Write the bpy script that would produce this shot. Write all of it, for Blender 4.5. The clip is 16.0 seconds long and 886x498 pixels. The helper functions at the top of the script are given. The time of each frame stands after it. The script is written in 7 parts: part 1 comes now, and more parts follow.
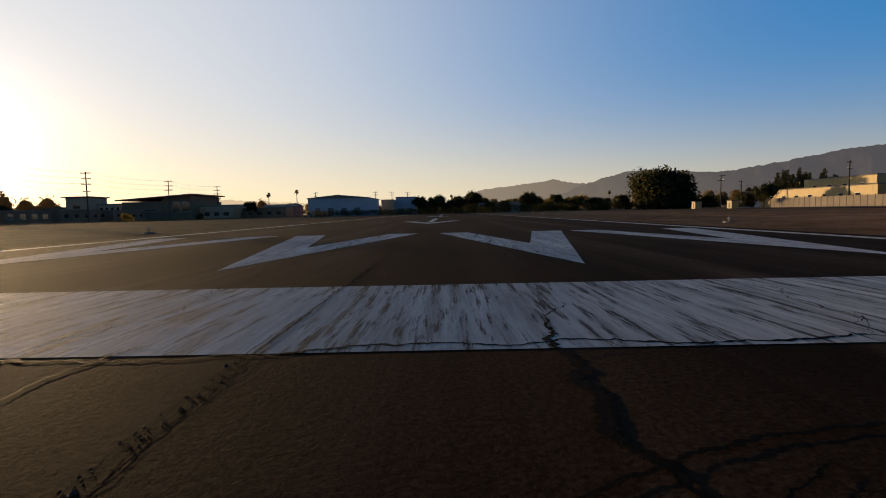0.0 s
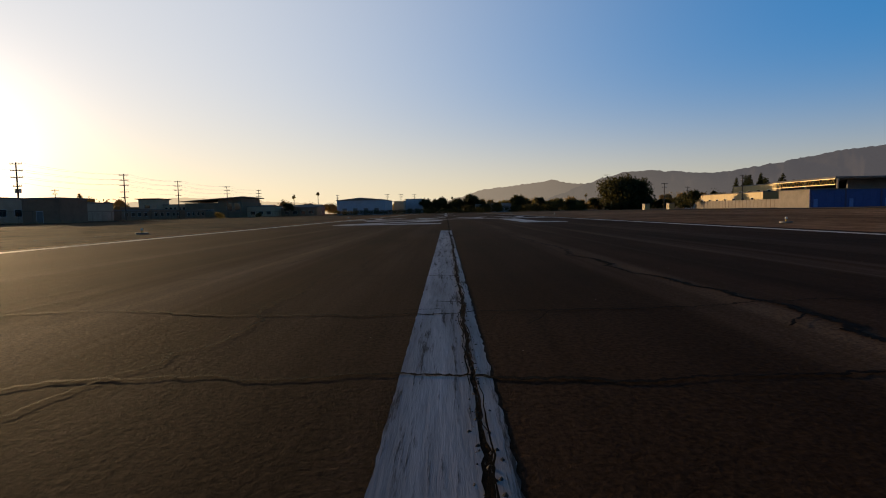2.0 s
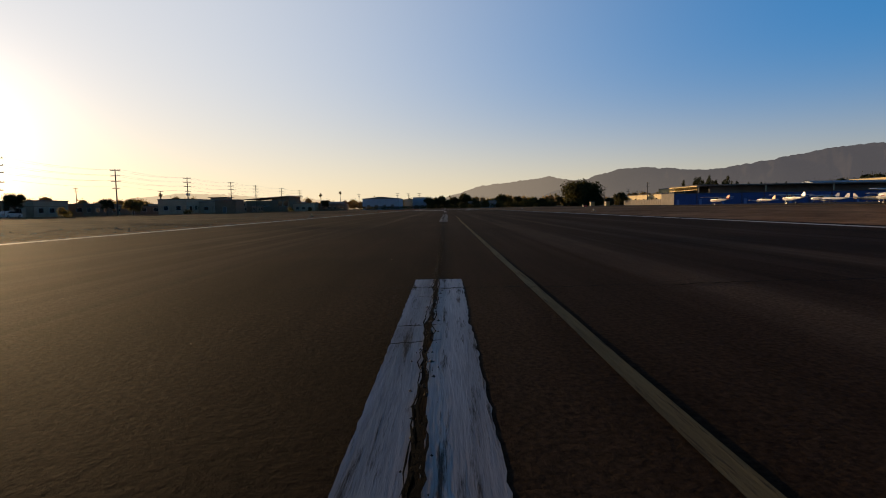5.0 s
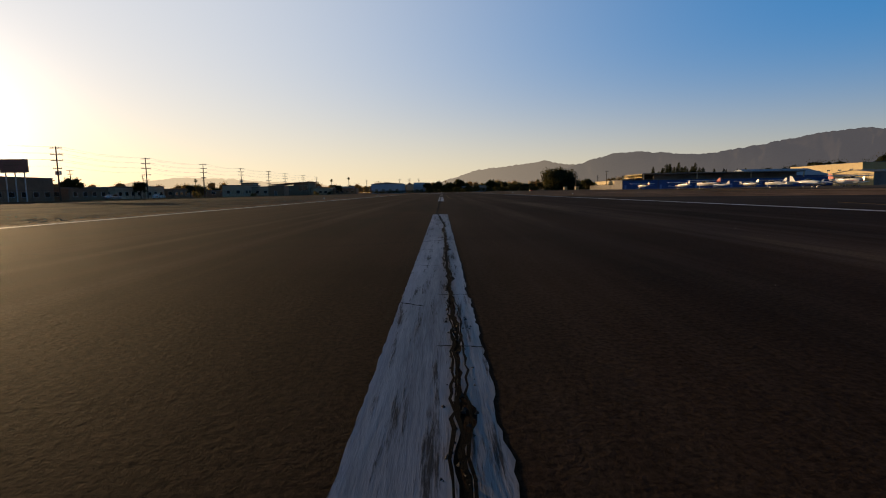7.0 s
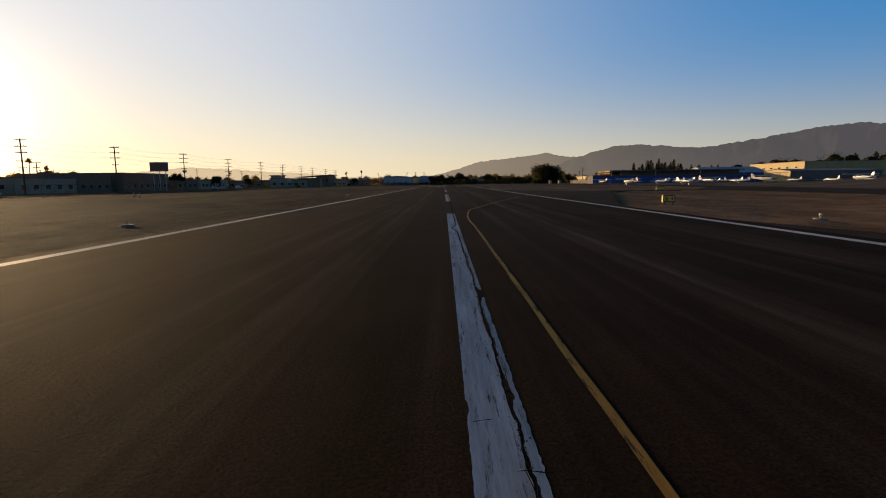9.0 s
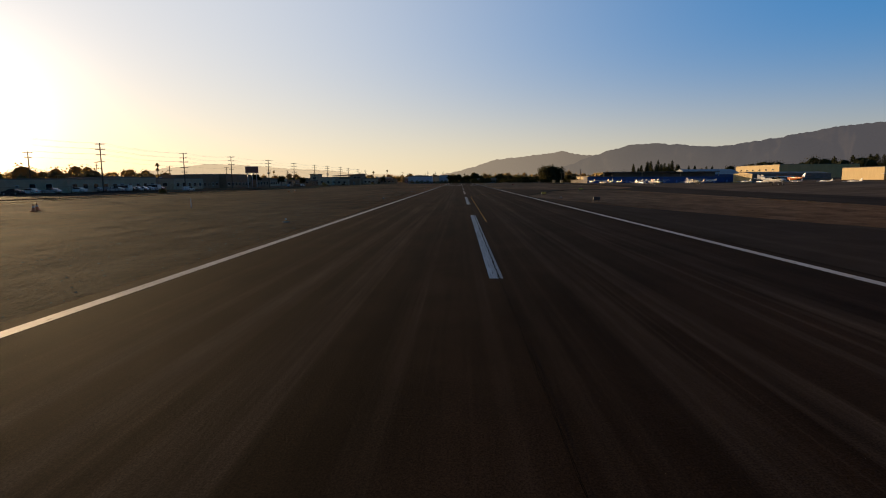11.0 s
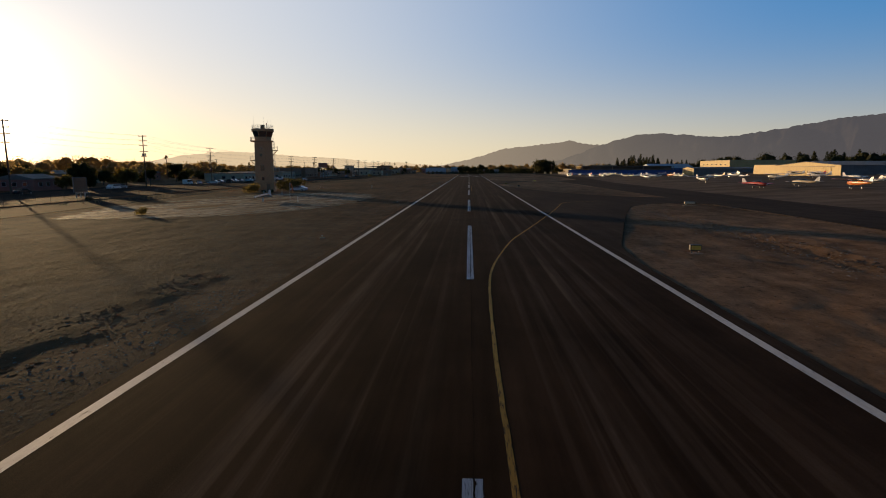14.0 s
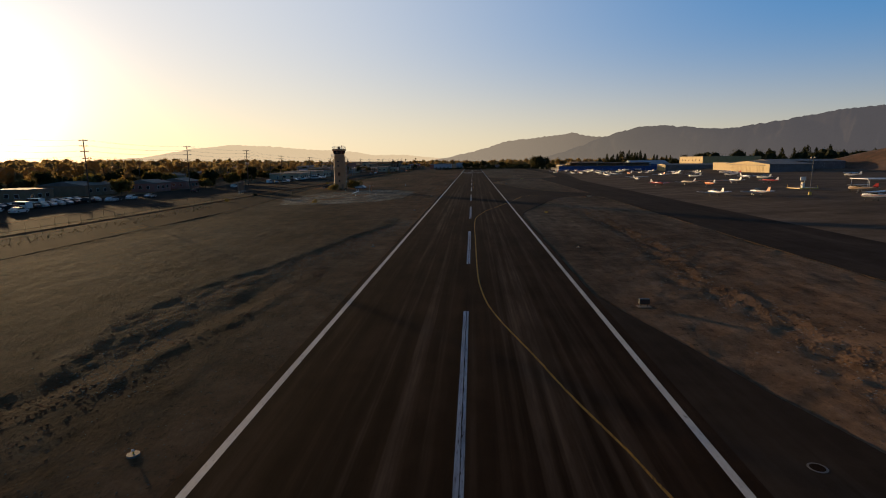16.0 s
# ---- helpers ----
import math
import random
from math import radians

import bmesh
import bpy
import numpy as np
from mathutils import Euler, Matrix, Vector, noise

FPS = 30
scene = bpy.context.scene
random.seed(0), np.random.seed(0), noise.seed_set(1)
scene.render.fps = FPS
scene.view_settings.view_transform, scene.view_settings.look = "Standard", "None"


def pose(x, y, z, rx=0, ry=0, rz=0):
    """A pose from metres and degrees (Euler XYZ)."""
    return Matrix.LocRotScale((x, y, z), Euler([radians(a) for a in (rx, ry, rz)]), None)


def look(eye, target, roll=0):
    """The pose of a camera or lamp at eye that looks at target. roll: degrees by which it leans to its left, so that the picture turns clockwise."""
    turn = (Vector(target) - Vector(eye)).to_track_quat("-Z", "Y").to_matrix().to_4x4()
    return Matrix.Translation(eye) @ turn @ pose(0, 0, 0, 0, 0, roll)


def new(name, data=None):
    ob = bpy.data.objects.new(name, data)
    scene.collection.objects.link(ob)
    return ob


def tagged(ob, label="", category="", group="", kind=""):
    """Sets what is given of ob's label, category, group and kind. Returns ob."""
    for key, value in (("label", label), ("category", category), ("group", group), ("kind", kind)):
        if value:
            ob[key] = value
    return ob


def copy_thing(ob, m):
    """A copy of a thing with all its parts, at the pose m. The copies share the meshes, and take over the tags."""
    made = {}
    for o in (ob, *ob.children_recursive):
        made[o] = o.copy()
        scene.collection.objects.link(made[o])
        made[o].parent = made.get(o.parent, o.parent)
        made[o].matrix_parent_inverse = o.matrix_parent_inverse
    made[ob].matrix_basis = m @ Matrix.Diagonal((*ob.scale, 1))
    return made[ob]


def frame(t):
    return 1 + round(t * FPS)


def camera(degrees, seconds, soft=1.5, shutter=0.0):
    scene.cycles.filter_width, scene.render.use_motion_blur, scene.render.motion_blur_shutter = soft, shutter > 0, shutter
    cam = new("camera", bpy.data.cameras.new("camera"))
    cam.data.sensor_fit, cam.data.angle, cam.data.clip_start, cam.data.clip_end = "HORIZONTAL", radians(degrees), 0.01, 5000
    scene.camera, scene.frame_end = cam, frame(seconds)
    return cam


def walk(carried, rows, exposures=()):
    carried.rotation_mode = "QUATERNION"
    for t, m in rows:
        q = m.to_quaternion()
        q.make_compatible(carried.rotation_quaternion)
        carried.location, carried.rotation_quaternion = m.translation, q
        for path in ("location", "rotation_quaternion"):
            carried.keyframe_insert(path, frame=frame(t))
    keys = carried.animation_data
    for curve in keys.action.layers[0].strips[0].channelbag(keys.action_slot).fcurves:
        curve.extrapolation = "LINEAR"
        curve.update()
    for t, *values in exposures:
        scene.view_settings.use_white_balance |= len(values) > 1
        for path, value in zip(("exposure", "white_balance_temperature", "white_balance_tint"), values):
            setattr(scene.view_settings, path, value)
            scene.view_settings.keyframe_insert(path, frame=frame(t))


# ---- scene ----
# ---- camera ----
cam = camera(80.0, 16.0, soft=1.0, shutter=0.0)
PATH = [  # seconds, x, y, z, yaw, pitch, roll
    (0.0, 0.934, 83.022, 0.727, 0.397, -4.028, 1.200),
    (0.5, 0.604, 72.039, 0.759, 0.230, -4.084, 1.103),
    (1.0, 0.270, 60.851, 0.739, 0.245, -4.137, 1.033),
    (1.5, -0.085, 49.370, 0.717, 0.320, -4.056, 1.090),
    (2.0, -0.185, 37.530, 0.714, 0.353, -4.054, 1.086),
    (2.5, -0.264, 25.410, 0.773, 0.458, -4.104, 1.094),
    (3.0, -0.279, 12.806, 0.763, 0.551, -4.099, 1.069),
    (3.5, -0.271, -0.057, 0.716, 0.378, -4.165, 1.031),
    (4.0, -0.253, -12.968, 0.690, 0.301, -4.192, 1.029),
    (4.5, -0.237, -26.096, 0.662, 0.247, -4.304, 1.026),
    (5.0, -0.224, -39.439, 0.632, 0.215, -4.499, 1.023),
    (5.5, -0.217, -53.025, 0.607, 0.182, -4.783, 1.022),
    (6.0, -0.217, -66.878, 0.594, 0.121, -5.163, 1.023),
    (6.5, -0.227, -81.025, 0.600, 0.009, -5.644, 1.027),
    (7.0, -0.246, -95.466, 0.624, -0.156, -6.225, 1.034),
    (7.5, -0.274, -109.979, 0.689, -0.345, -6.667, 0.934),
    (8.0, -0.339, -124.591, 0.857, -0.430, -6.950, 0.884),
    (8.5, -0.475, -139.388, 1.196, -0.225, -7.158, 0.754),
    (9.0, -0.662, -154.355, 1.579, 0.073, -7.153, 0.671),
    (9.5, -0.858, -169.391, 1.931, 0.465, -7.200, 0.589),
    (10.0, -1.058, -184.505, 2.251, 0.947, -7.295, 0.508),
    (10.5, -1.227, -199.857, 2.536, 1.427, -7.387, 0.425),
    (11.0, -1.327, -215.603, 2.782, 1.817, -7.422, 0.340),
    (11.5, -1.328, -231.880, 2.984, 2.039, -7.356, 0.251),
    (12.0, -1.272, -248.088, 3.319, 2.418, -7.458, 0.178),
    (12.5, -1.166, -265.237, 3.905, 2.816, -7.769, 0.184),
    (13.0, -0.951, -283.601, 4.523, 2.976, -8.064, 0.135),
    (13.5, -0.658, -302.664, 5.157, 2.895, -8.409, 0.108),
    (14.0, -0.340, -321.483, 5.997, 2.790, -8.690, 0.026),
    (14.5, -0.127, -340.612, 7.003, 2.924, -9.061, 0.004),
    (15.0, 0.003, -360.217, 8.224, 3.224, -9.446, 0.045),
    (15.5, 0.112, -378.926, 9.756, 3.406, -9.615, 0.137),
    (16.0, 0.229, -397.325, 11.450, 3.203, -9.566, 0.251),
]
walk(cam, [(t, pose(x, y, z, 90 + pitch, roll, yaw)) for t, x, y, z, yaw, pitch, roll in PATH], exposures=[(0.0, 0.0, 6850.0, 10.0), (16.0, 0.0, 6850.0, 10.0)])

# ---- light ----
SUN_AZ, SUN_EL = 44.0, 5.0      # degrees to the left of +y, degrees up
SUN_DIR = Vector((-math.sin(radians(SUN_AZ)) * math.cos(radians(SUN_EL)), math.cos(radians(SUN_AZ)) * math.cos(radians(SUN_EL)), math.sin(radians(SUN_EL))))
world = bpy.data.worlds.new("evening_sky")
scene.world = world
world.use_nodes = True
wn, wl = world.node_tree.nodes, world.node_tree.links
wn.clear()
w_out = wn.new("ShaderNodeOutputWorld")
w_bg = wn.new("ShaderNodeBackground")
w_sky = wn.new("ShaderNodeTexSky")
w_sky.sky_type = "NISHITA"
w_sky.sun_disc = False
w_sky.sun_elevation = radians(SUN_EL)
w_sky.sun_rotation = radians(-SUN_AZ)
w_sky.altitude = 300
w_sky.air_density = 1.0
w_sky.dust_density = 1.2
w_sky.ozone_density = 1.5


def wmath(op, a, b=None, clamp=False):
    n = wn.new("ShaderNodeMath")
    n.operation, n.use_clamp = op, clamp
    for i, v in enumerate((a, b)):
        if v is None:
            continue
        if isinstance(v, (int, float)):
            n.inputs[i].default_value = v
        else:
            wl.new(v, n.inputs[i])
    return n.outputs[0]


def wmix(f, a, b, blend="MIX"):
    n = wn.new("ShaderNodeMix")
    n.data_type, n.blend_type, n.clamp_factor = "RGBA", blend, True
    for i, v in ((0, f), (6, a), (7, b)):
        if isinstance(v, (int, float)):
            n.inputs[i].default_value = v
        elif isinstance(v, tuple):
            n.inputs[i].default_value = (*v, 1)
        else:
            wl.new(v, n.inputs[i])
    return n.outputs[2]


# hazy evening air: colour by height over the horizon and by the angle from the sun
w_co = wn.new("ShaderNodeTexCoord")
w_nrm = wn.new("ShaderNodeVectorMath")
w_nrm.operation = "NORMALIZE"
wl.new(w_co.outputs["Generated"], w_nrm.inputs[0])
w_dot = wn.new("ShaderNodeVectorMath")
w_dot.operation = "DOT_PRODUCT"
w_dot.inputs[1].default_value = SUN_DIR
wl.new(w_nrm.outputs[0], w_dot.inputs[0])
w_sep = wn.new("ShaderNodeSeparateXYZ")
wl.new(w_nrm.outputs[0], w_sep.inputs[0])
w_u = wmath("MULTIPLY", wmath("ARCCOSINE", wmath("MULTIPLY", w_dot.outputs["Value"], 0.99999)), 180 / math.pi)
w_e = wmath("MULTIPLY", wmath("ARCSINE", wmath("MAXIMUM", w_sep.outputs[2], 0.0)), 180 / math.pi)


def fall(v, width, power=1.0):
    return wmath("EXPONENT", wmath("MULTIPLY", wmath("POWER", wmath("DIVIDE", v, width), power), -1.0))


w_high = wmix(wmath("DIVIDE", w_e, 60.0, True), (0.002, 0.256, 0.657), (0.002, 0.048, 0.26))
w_warm = wmix(fall(w_u, 50.0, 2.5), w_high, (0.735, 0.772, 0.851))
w_hor = wmix(fall(w_u, 76.0, 2.2), (0.35, 0.335, 0.25), (1.0, 0.87, 0.63))
w_air = wmix(fall(w_e, 7.25, 1.7), w_warm, w_hor)


def ease(v, a, b, end):
    """1 up to a, falling smoothly to end at b."""
    n = wn.new("ShaderNodeMapRange")
    n.interpolation_type = "SMOOTHSTEP"
    wl.new(v, n.inputs[0])
    for i, q in enumerate((a, b, 1.0, end)):
        n.inputs[i + 1].default_value = q
    return n.outputs[0]


# the evening sky dims towards the zenith and away from the sun
w_dim = wmath("MULTIPLY", ease(w_e, 22.0, 44.0, 0.05), ease(w_u, 92.0, 150.0, 0.8))
w_all = wmix(0.10, w_air, wmix(1.0, w_sky.outputs["Color"], (0.16, 0.16, 0.16), "MULTIPLY"))
w_core = wmix(fall(w_u, 3.0), (0.0, 0.0, 0.0), (3.0, 2.6, 2.3))
wl.new(wmix(1.0, w_all, w_core, "ADD"), w_bg.inputs["Color"])
wl.new(w_dim, w_bg.inputs["Strength"])
wl.new(w_bg.outputs[0], w_out.inputs[0])
sun = new("sun", bpy.data.lights.new("sun", "SUN"))
sun.data.energy = 5.0
sun.data.angle = radians(0.55)
sun.data.color = (1.0, 0.68, 0.36)
sun.matrix_world = look(SUN_DIR * 400, (0, 0, 0))


# ---- materials ----
def surface(name, dark, light, rough=0.8, scale=1.0, bump=0.1, metal=0.0, stretch=(1, 1, 1), fine=12.0, wear=None, wear_at=0.62, spec=0.4):
    """Two-tone surface with a broad and a fine variation, a bump, and optional worn patches of a third colour."""
    m = bpy.data.materials.new(name)
    m.use_nodes = True
    n, l = m.node_tree.nodes, m.node_tree.links
    b = n["Principled BSDF"]
    co = n.new("ShaderNodeTexCoord")
    mp = n.new("ShaderNodeMapping")
    mp.inputs["Scale"].default_value = [scale * s for s in stretch]
    l.new(co.outputs["Object"], mp.inputs["Vector"])
    info = n.new("ShaderNodeObjectInfo")
    add = n.new("ShaderNodeVectorMath")
    add.operation = "MULTIPLY_ADD"
    add.inputs[1].default_value = (37.0, 21.0, 13.0)
    l.new(info.outputs["Random"], add.inputs[0])
    l.new(mp.outputs[0], add.inputs[2])
    broad = n.new("ShaderNodeTexNoise")
    broad.inputs["Scale"].default_value = 1.0
    broad.inputs["Detail"].default_value = 5.0
    broad.inputs["Roughness"].default_value = 0.6
    l.new(add.outputs[0], broad.inputs["Vector"])
    grain = n.new("ShaderNodeTexNoise")
    grain.inputs["Scale"].default_value = fine
    grain.inputs["Detail"].default_value = 6.0
    grain.inputs["Roughness"].default_value = 0.7
    l.new(add.outputs[0], grain.inputs["Vector"])
    both = n.new("ShaderNodeMath")
    both.operation = "MULTIPLY_ADD"
    both.inputs[1].default_value = 0.45
    half = n.new("ShaderNodeMath")
    half.operation = "MULTIPLY"
    half.inputs[1].default_value = 0.55
    l.new(broad.outputs[0], half.inputs[0])
    l.new(grain.outputs[0], both.inputs[0])
    l.new(half.outputs[0], both.inputs[2])
    ramp = n.new("ShaderNodeValToRGB")
    ramp.color_ramp.elements[0].position, ramp.color_ramp.elements[0].color = 0.36, (*dark, 1)
    ramp.color_ramp.elements[1].position, ramp.color_ramp.elements[1].color = 0.64, (*light, 1)
    l.new(both.outputs[0], ramp.inputs[0])
    colour = ramp.outputs[0]
    if wear:
        worn = n.new("ShaderNodeTexNoise")
        worn.inputs["Scale"].default_value = fine * 0.5
        worn.inputs["Detail"].default_value = 8.0
        worn.inputs["Roughness"].default_value = 0.75
        l.new(add.outputs[0], worn.inputs["Vector"])
        edge = n.new("ShaderNodeValToRGB")
        edge.color_ramp.elements[0].position = wear_at - 0.05
        edge.color_ramp.elements[1].position = wear_at + 0.05
        l.new(worn.outputs[0], edge.inputs[0])
        mix = n.new("ShaderNodeMix")
        mix.data_type = "RGBA"
        l.new(edge.outputs[0], mix.inputs[0])
        l.new(colour, mix.inputs[6])
        mix.inputs[7].default_value = (*wear, 1)
        colour = mix.outputs[2]
    l.new(colour, b.inputs["Base Color"])
    b.inputs["Roughness"].default_value = rough
    b.inputs["Metallic"].default_value = metal
    b.inputs["Specular IOR Level"].default_value = spec
    b.inputs["Diffuse Roughness"].default_value = 1.0 if rough > 0.75 else 0.0
    if bump:
        bp = n.new("ShaderNodeBump")
        bp.inputs["Strength"].default_value = min(1.0, bump)
        bp.inputs["Distance"].default_value = 0.02 * max(1.0, bump)
        l.new(grain.outputs[0], bp.inputs["Height"])
        l.new(bp.outputs[0], b.inputs["Normal"])
    return m


def patches(m, scale, lo, hi, stretch=(1, 1, 1), detail=6.0, seed=0.0):
    """Broad uneven fading and staining over a surface."""
    n, l = m.node_tree.nodes, m.node_tree.links
    b = n["Principled BSDF"]
    base = b.inputs["Base Color"].links[0].from_socket
    co, mp, no, mr, mx = n.new("ShaderNodeTexCoord"), n.new("ShaderNodeMapping"), n.new("ShaderNodeTexNoise"), n.new("ShaderNodeMapRange"), n.new("ShaderNodeMix")
    mp.inputs["Scale"].default_value = [scale * q for q in stretch]
    mp.inputs["Location"].default_value = (seed, seed * 0.7, 0)
    no.inputs["Scale"].default_value, no.inputs["Detail"].default_value, no.inputs["Roughness"].default_value = 1.0, detail, 0.65
    l.new(co.outputs["Object"], mp.inputs["Vector"])
    l.new(mp.outputs[0], no.inputs["Vector"])
    l.new(no.outputs[0], mr.inputs[0])
    for i, q in enumerate((0.34, 0.66, lo, hi)):
        mr.inputs[i + 1].default_value = q
    mx.data_type, mx.blend_type = "RGBA", "MULTIPLY"
    mx.inputs[0].default_value = 1.0
    l.new(base, mx.inputs[6])
    l.new(mr.outputs[0], mx.inputs[7])
    l.new(mx.outputs[2], b.inputs["Base Color"])
    return m


def plain(name, c, rough=0.5, metal=0.0, spec=0.5):
    return surface(name, [v * 0.86 for v in c], [min(1, v * 1.08) for v in c], rough, 1.3, 0.05, metal, fine=9.0, spec=spec)


def runway_asphalt(name, dark, light, streak, south=1.0):
    """Old asphalt with long rubber and wear streaks that run along y."""
    m = surface(name, dark, light, 0.9, 0.35, 0.55, fine=60.0, spec=0.016)
    n, l = m.node_tree.nodes, m.node_tree.links
    b = n["Principled BSDF"]
    b.inputs["Diffuse Roughness"].default_value = 0.15
    base = b.inputs["Base Color"].links[0].from_socket
    co = n.new("ShaderNodeTexCoord")
    mp = n.new("ShaderNodeMapping")
    mp.inputs["Scale"].default_value = (0.85, 0.005, 1.0)
    l.new(co.outputs["Object"], mp.inputs["Vector"])
    no = n.new("ShaderNodeTexNoise")
    no.inputs["Scale"].default_value = 1.0
    no.inputs["Detail"].default_value = 5.0
    no.inputs["Roughness"].default_value = 0.62
    l.new(mp.outputs[0], no.inputs["Vector"])
    rp = n.new("ShaderNodeValToRGB")
    rp.color_ramp.elements[0].position, rp.color_ramp.elements[1].position = 0.485, 0.65
    l.new(no.outputs[0], rp.inputs[0])
    # wheels have worn the middle lanes most, and the wear comes and goes along the way
    sp, ab, lane = n.new("ShaderNodeSeparateXYZ"), n.new("ShaderNodeMath"), n.new("ShaderNodeValToRGB")
    tenth = n.new("ShaderNodeMath")
    l.new(co.outputs["Object"], sp.inputs[0])
    ab.operation, tenth.operation = "ABSOLUTE", "MULTIPLY"
    tenth.inputs[1].default_value = 0.1
    l.new(sp.outputs[0], ab.inputs[0])
    l.new(ab.outputs[0], tenth.inputs[0])
    l.new(tenth.outputs[0], lane.inputs[0])
    lane.color_ramp.elements[0].position, lane.color_ramp.elements[0].color = 0.12, (0.35, 0.35, 0.35, 1)
    lane.color_ramp.elements[1].position, lane.color_ramp.elements[1].color = 0.26, (1, 1, 1, 1)
    for p, v in ((0.5, 1.0), (0.85, 0.3)):
        lane.color_ramp.elements.new(p).color = (v, v, v, 1)
    mp2, no2, along = n.new("ShaderNodeMapping"), n.new("ShaderNodeTexNoise"), n.new("ShaderNodeMapRange")
    mp2.inputs["Scale"].default_value = (0.8, 0.09, 1.0)
    l.new(co.outputs["Object"], mp2.inputs["Vector"])
    no2.inputs["Scale"].default_value = 1.0
    no2.inputs["Detail"].default_value = 7.0
    no2.inputs["Roughness"].default_value = 0.72
    l.new(mp2.outputs[0], no2.inputs["Vector"])
    l.new(no2.outputs[0], along.inputs[0])
    for i, q in enumerate((0.36, 0.62, 0.25, 1.0)):
        along.inputs[i + 1].default_value = q
    # the streaks are weaker between the threshold and the touchdown zone
    zone = n.new("ShaderNodeValToRGB")
    zone.color_ramp.elements[0].position, zone.color_ramp.elements[0].color = 0.42, (1, 1, 1, 1)
    zone.color_ramp.elements[1].position, zone.color_ramp.elements[1].color = 0.55, (0.7, 0.7, 0.7, 1)
    for p, v in ((0.78, 0.7), (0.84, 1.0)):
        zone.color_ramp.elements.new(p).color = (v, v, v, 1)
    yr = n.new("ShaderNodeMapRange")
    yr.inputs[1].default_value, yr.inputs[2].default_value = -420.0, 100.0
    l.new(sp.outputs[1], yr.inputs[0])
    l.new(yr.outputs[0], zone.inputs[0])
    m1, m2, m3 = n.new("ShaderNodeMath"), n.new("ShaderNodeMath"), n.new("ShaderNodeMath")
    m1.operation = m2.operation = m3.operation = "MULTIPLY"
    l.new(rp.outputs[0], m3.inputs[0])
    l.new(zone.outputs[0], m3.inputs[1])
    l.new(m3.outputs[0], m1.inputs[0])
    l.new(lane.outputs[0], m1.inputs[1])
    l.new(m1.outputs[0], m2.inputs[0])
    l.new(along.outputs[0], m2.inputs[1])
    mx = n.new("ShaderNodeMix")
    mx.data_type = "RGBA"
    l.new(m2.outputs[0], mx.inputs[0])
    l.new(base, mx.inputs[6])
    mx.inputs[7].default_value = (*streak, 1)
    # the southern pavement is multiplied paler
    south_tone, pale = n.new("ShaderNodeMapRange"), n.new("ShaderNodeMix")
    l.new(sp.outputs[1], south_tone.inputs[0])
    for i, q in enumerate((-230.0, -165.0, south, 1.0)):
        south_tone.inputs[i + 1].default_value = q
    pale.data_type, pale.blend_type = "RGBA", "MULTIPLY"
    pale.inputs[0].default_value = 1.0
    l.new(mx.outputs[2], pale.inputs[6])
    l.new(south_tone.outputs[0], pale.inputs[7])
    l.new(pale.outputs[2], b.inputs["Base Color"])
    return m


M_RUNWAY = runway_asphalt("runway_asphalt", (0.0168, 0.0099, 0.0061), (0.0315, 0.0193, 0.0124), (0.096, 0.071, 0.053), 1.1)
M_APRON = runway_asphalt("apron_asphalt", (0.085, 0.066, 0.050), (0.14, 0.11, 0.085), (0.20, 0.16, 0.126))
M_TAXI = runway_asphalt("taxiway_asphalt", (0.031, 0.0225, 0.0165), (0.054, 0.040, 0.030), (0.10, 0.078, 0.062))
patches(M_RUNWAY, 0.9, 0.66, 1.36, (1, 0.045, 1), 9.0)
patches(M_RUNWAY, 0.22, 0.8, 1.25, (1, 0.25, 1), 7.0, 5.0)
patches(M_RUNWAY, 45.0, 0.6, 1.45, (1, 0.8, 1), 3.0)
patches(M_TAXI, 0.12, 0.7, 1.35, (1, 0.3, 1))
patches(M_APRON, 0.1, 0.65, 1.35, (0.3, 1, 1))
M_ROAD = surface("street_asphalt", (0.022, 0.019, 0.017), (0.045, 0.040, 0.036), 0.95, 0.3, 0.5, fine=40, spec=0.008)
M_DIRT = surface("dry_dirt", (0.078, 0.047, 0.029), (0.185, 0.115, 0.073), 0.95, 0.30, 4.0, stretch=(1, 0.75, 1), fine=14, wear=(0.045, 0.029, 0.018), wear_at=0.60, spec=0.011)
def toned(m, lo, hi):
    """Pieces differ in tone from one another."""
    n, l = m.node_tree.nodes, m.node_tree.links
    b = n["Principled BSDF"]
    base = b.inputs["Base Color"].links[0].from_socket
    info, mr, mx = n.new("ShaderNodeObjectInfo"), n.new("ShaderNodeMapRange"), n.new("ShaderNodeMix")
    l.new(info.outputs["Random"], mr.inputs[0])
    mr.inputs[3].default_value, mr.inputs[4].default_value = lo, hi
    mx.data_type, mx.blend_type = "RGBA", "MULTIPLY"
    mx.inputs[0].default_value = 1.0
    l.new(base, mx.inputs[6])
    l.new(mr.outputs[0], mx.inputs[7])
    l.new(mx.outputs[2], b.inputs["Base Color"])


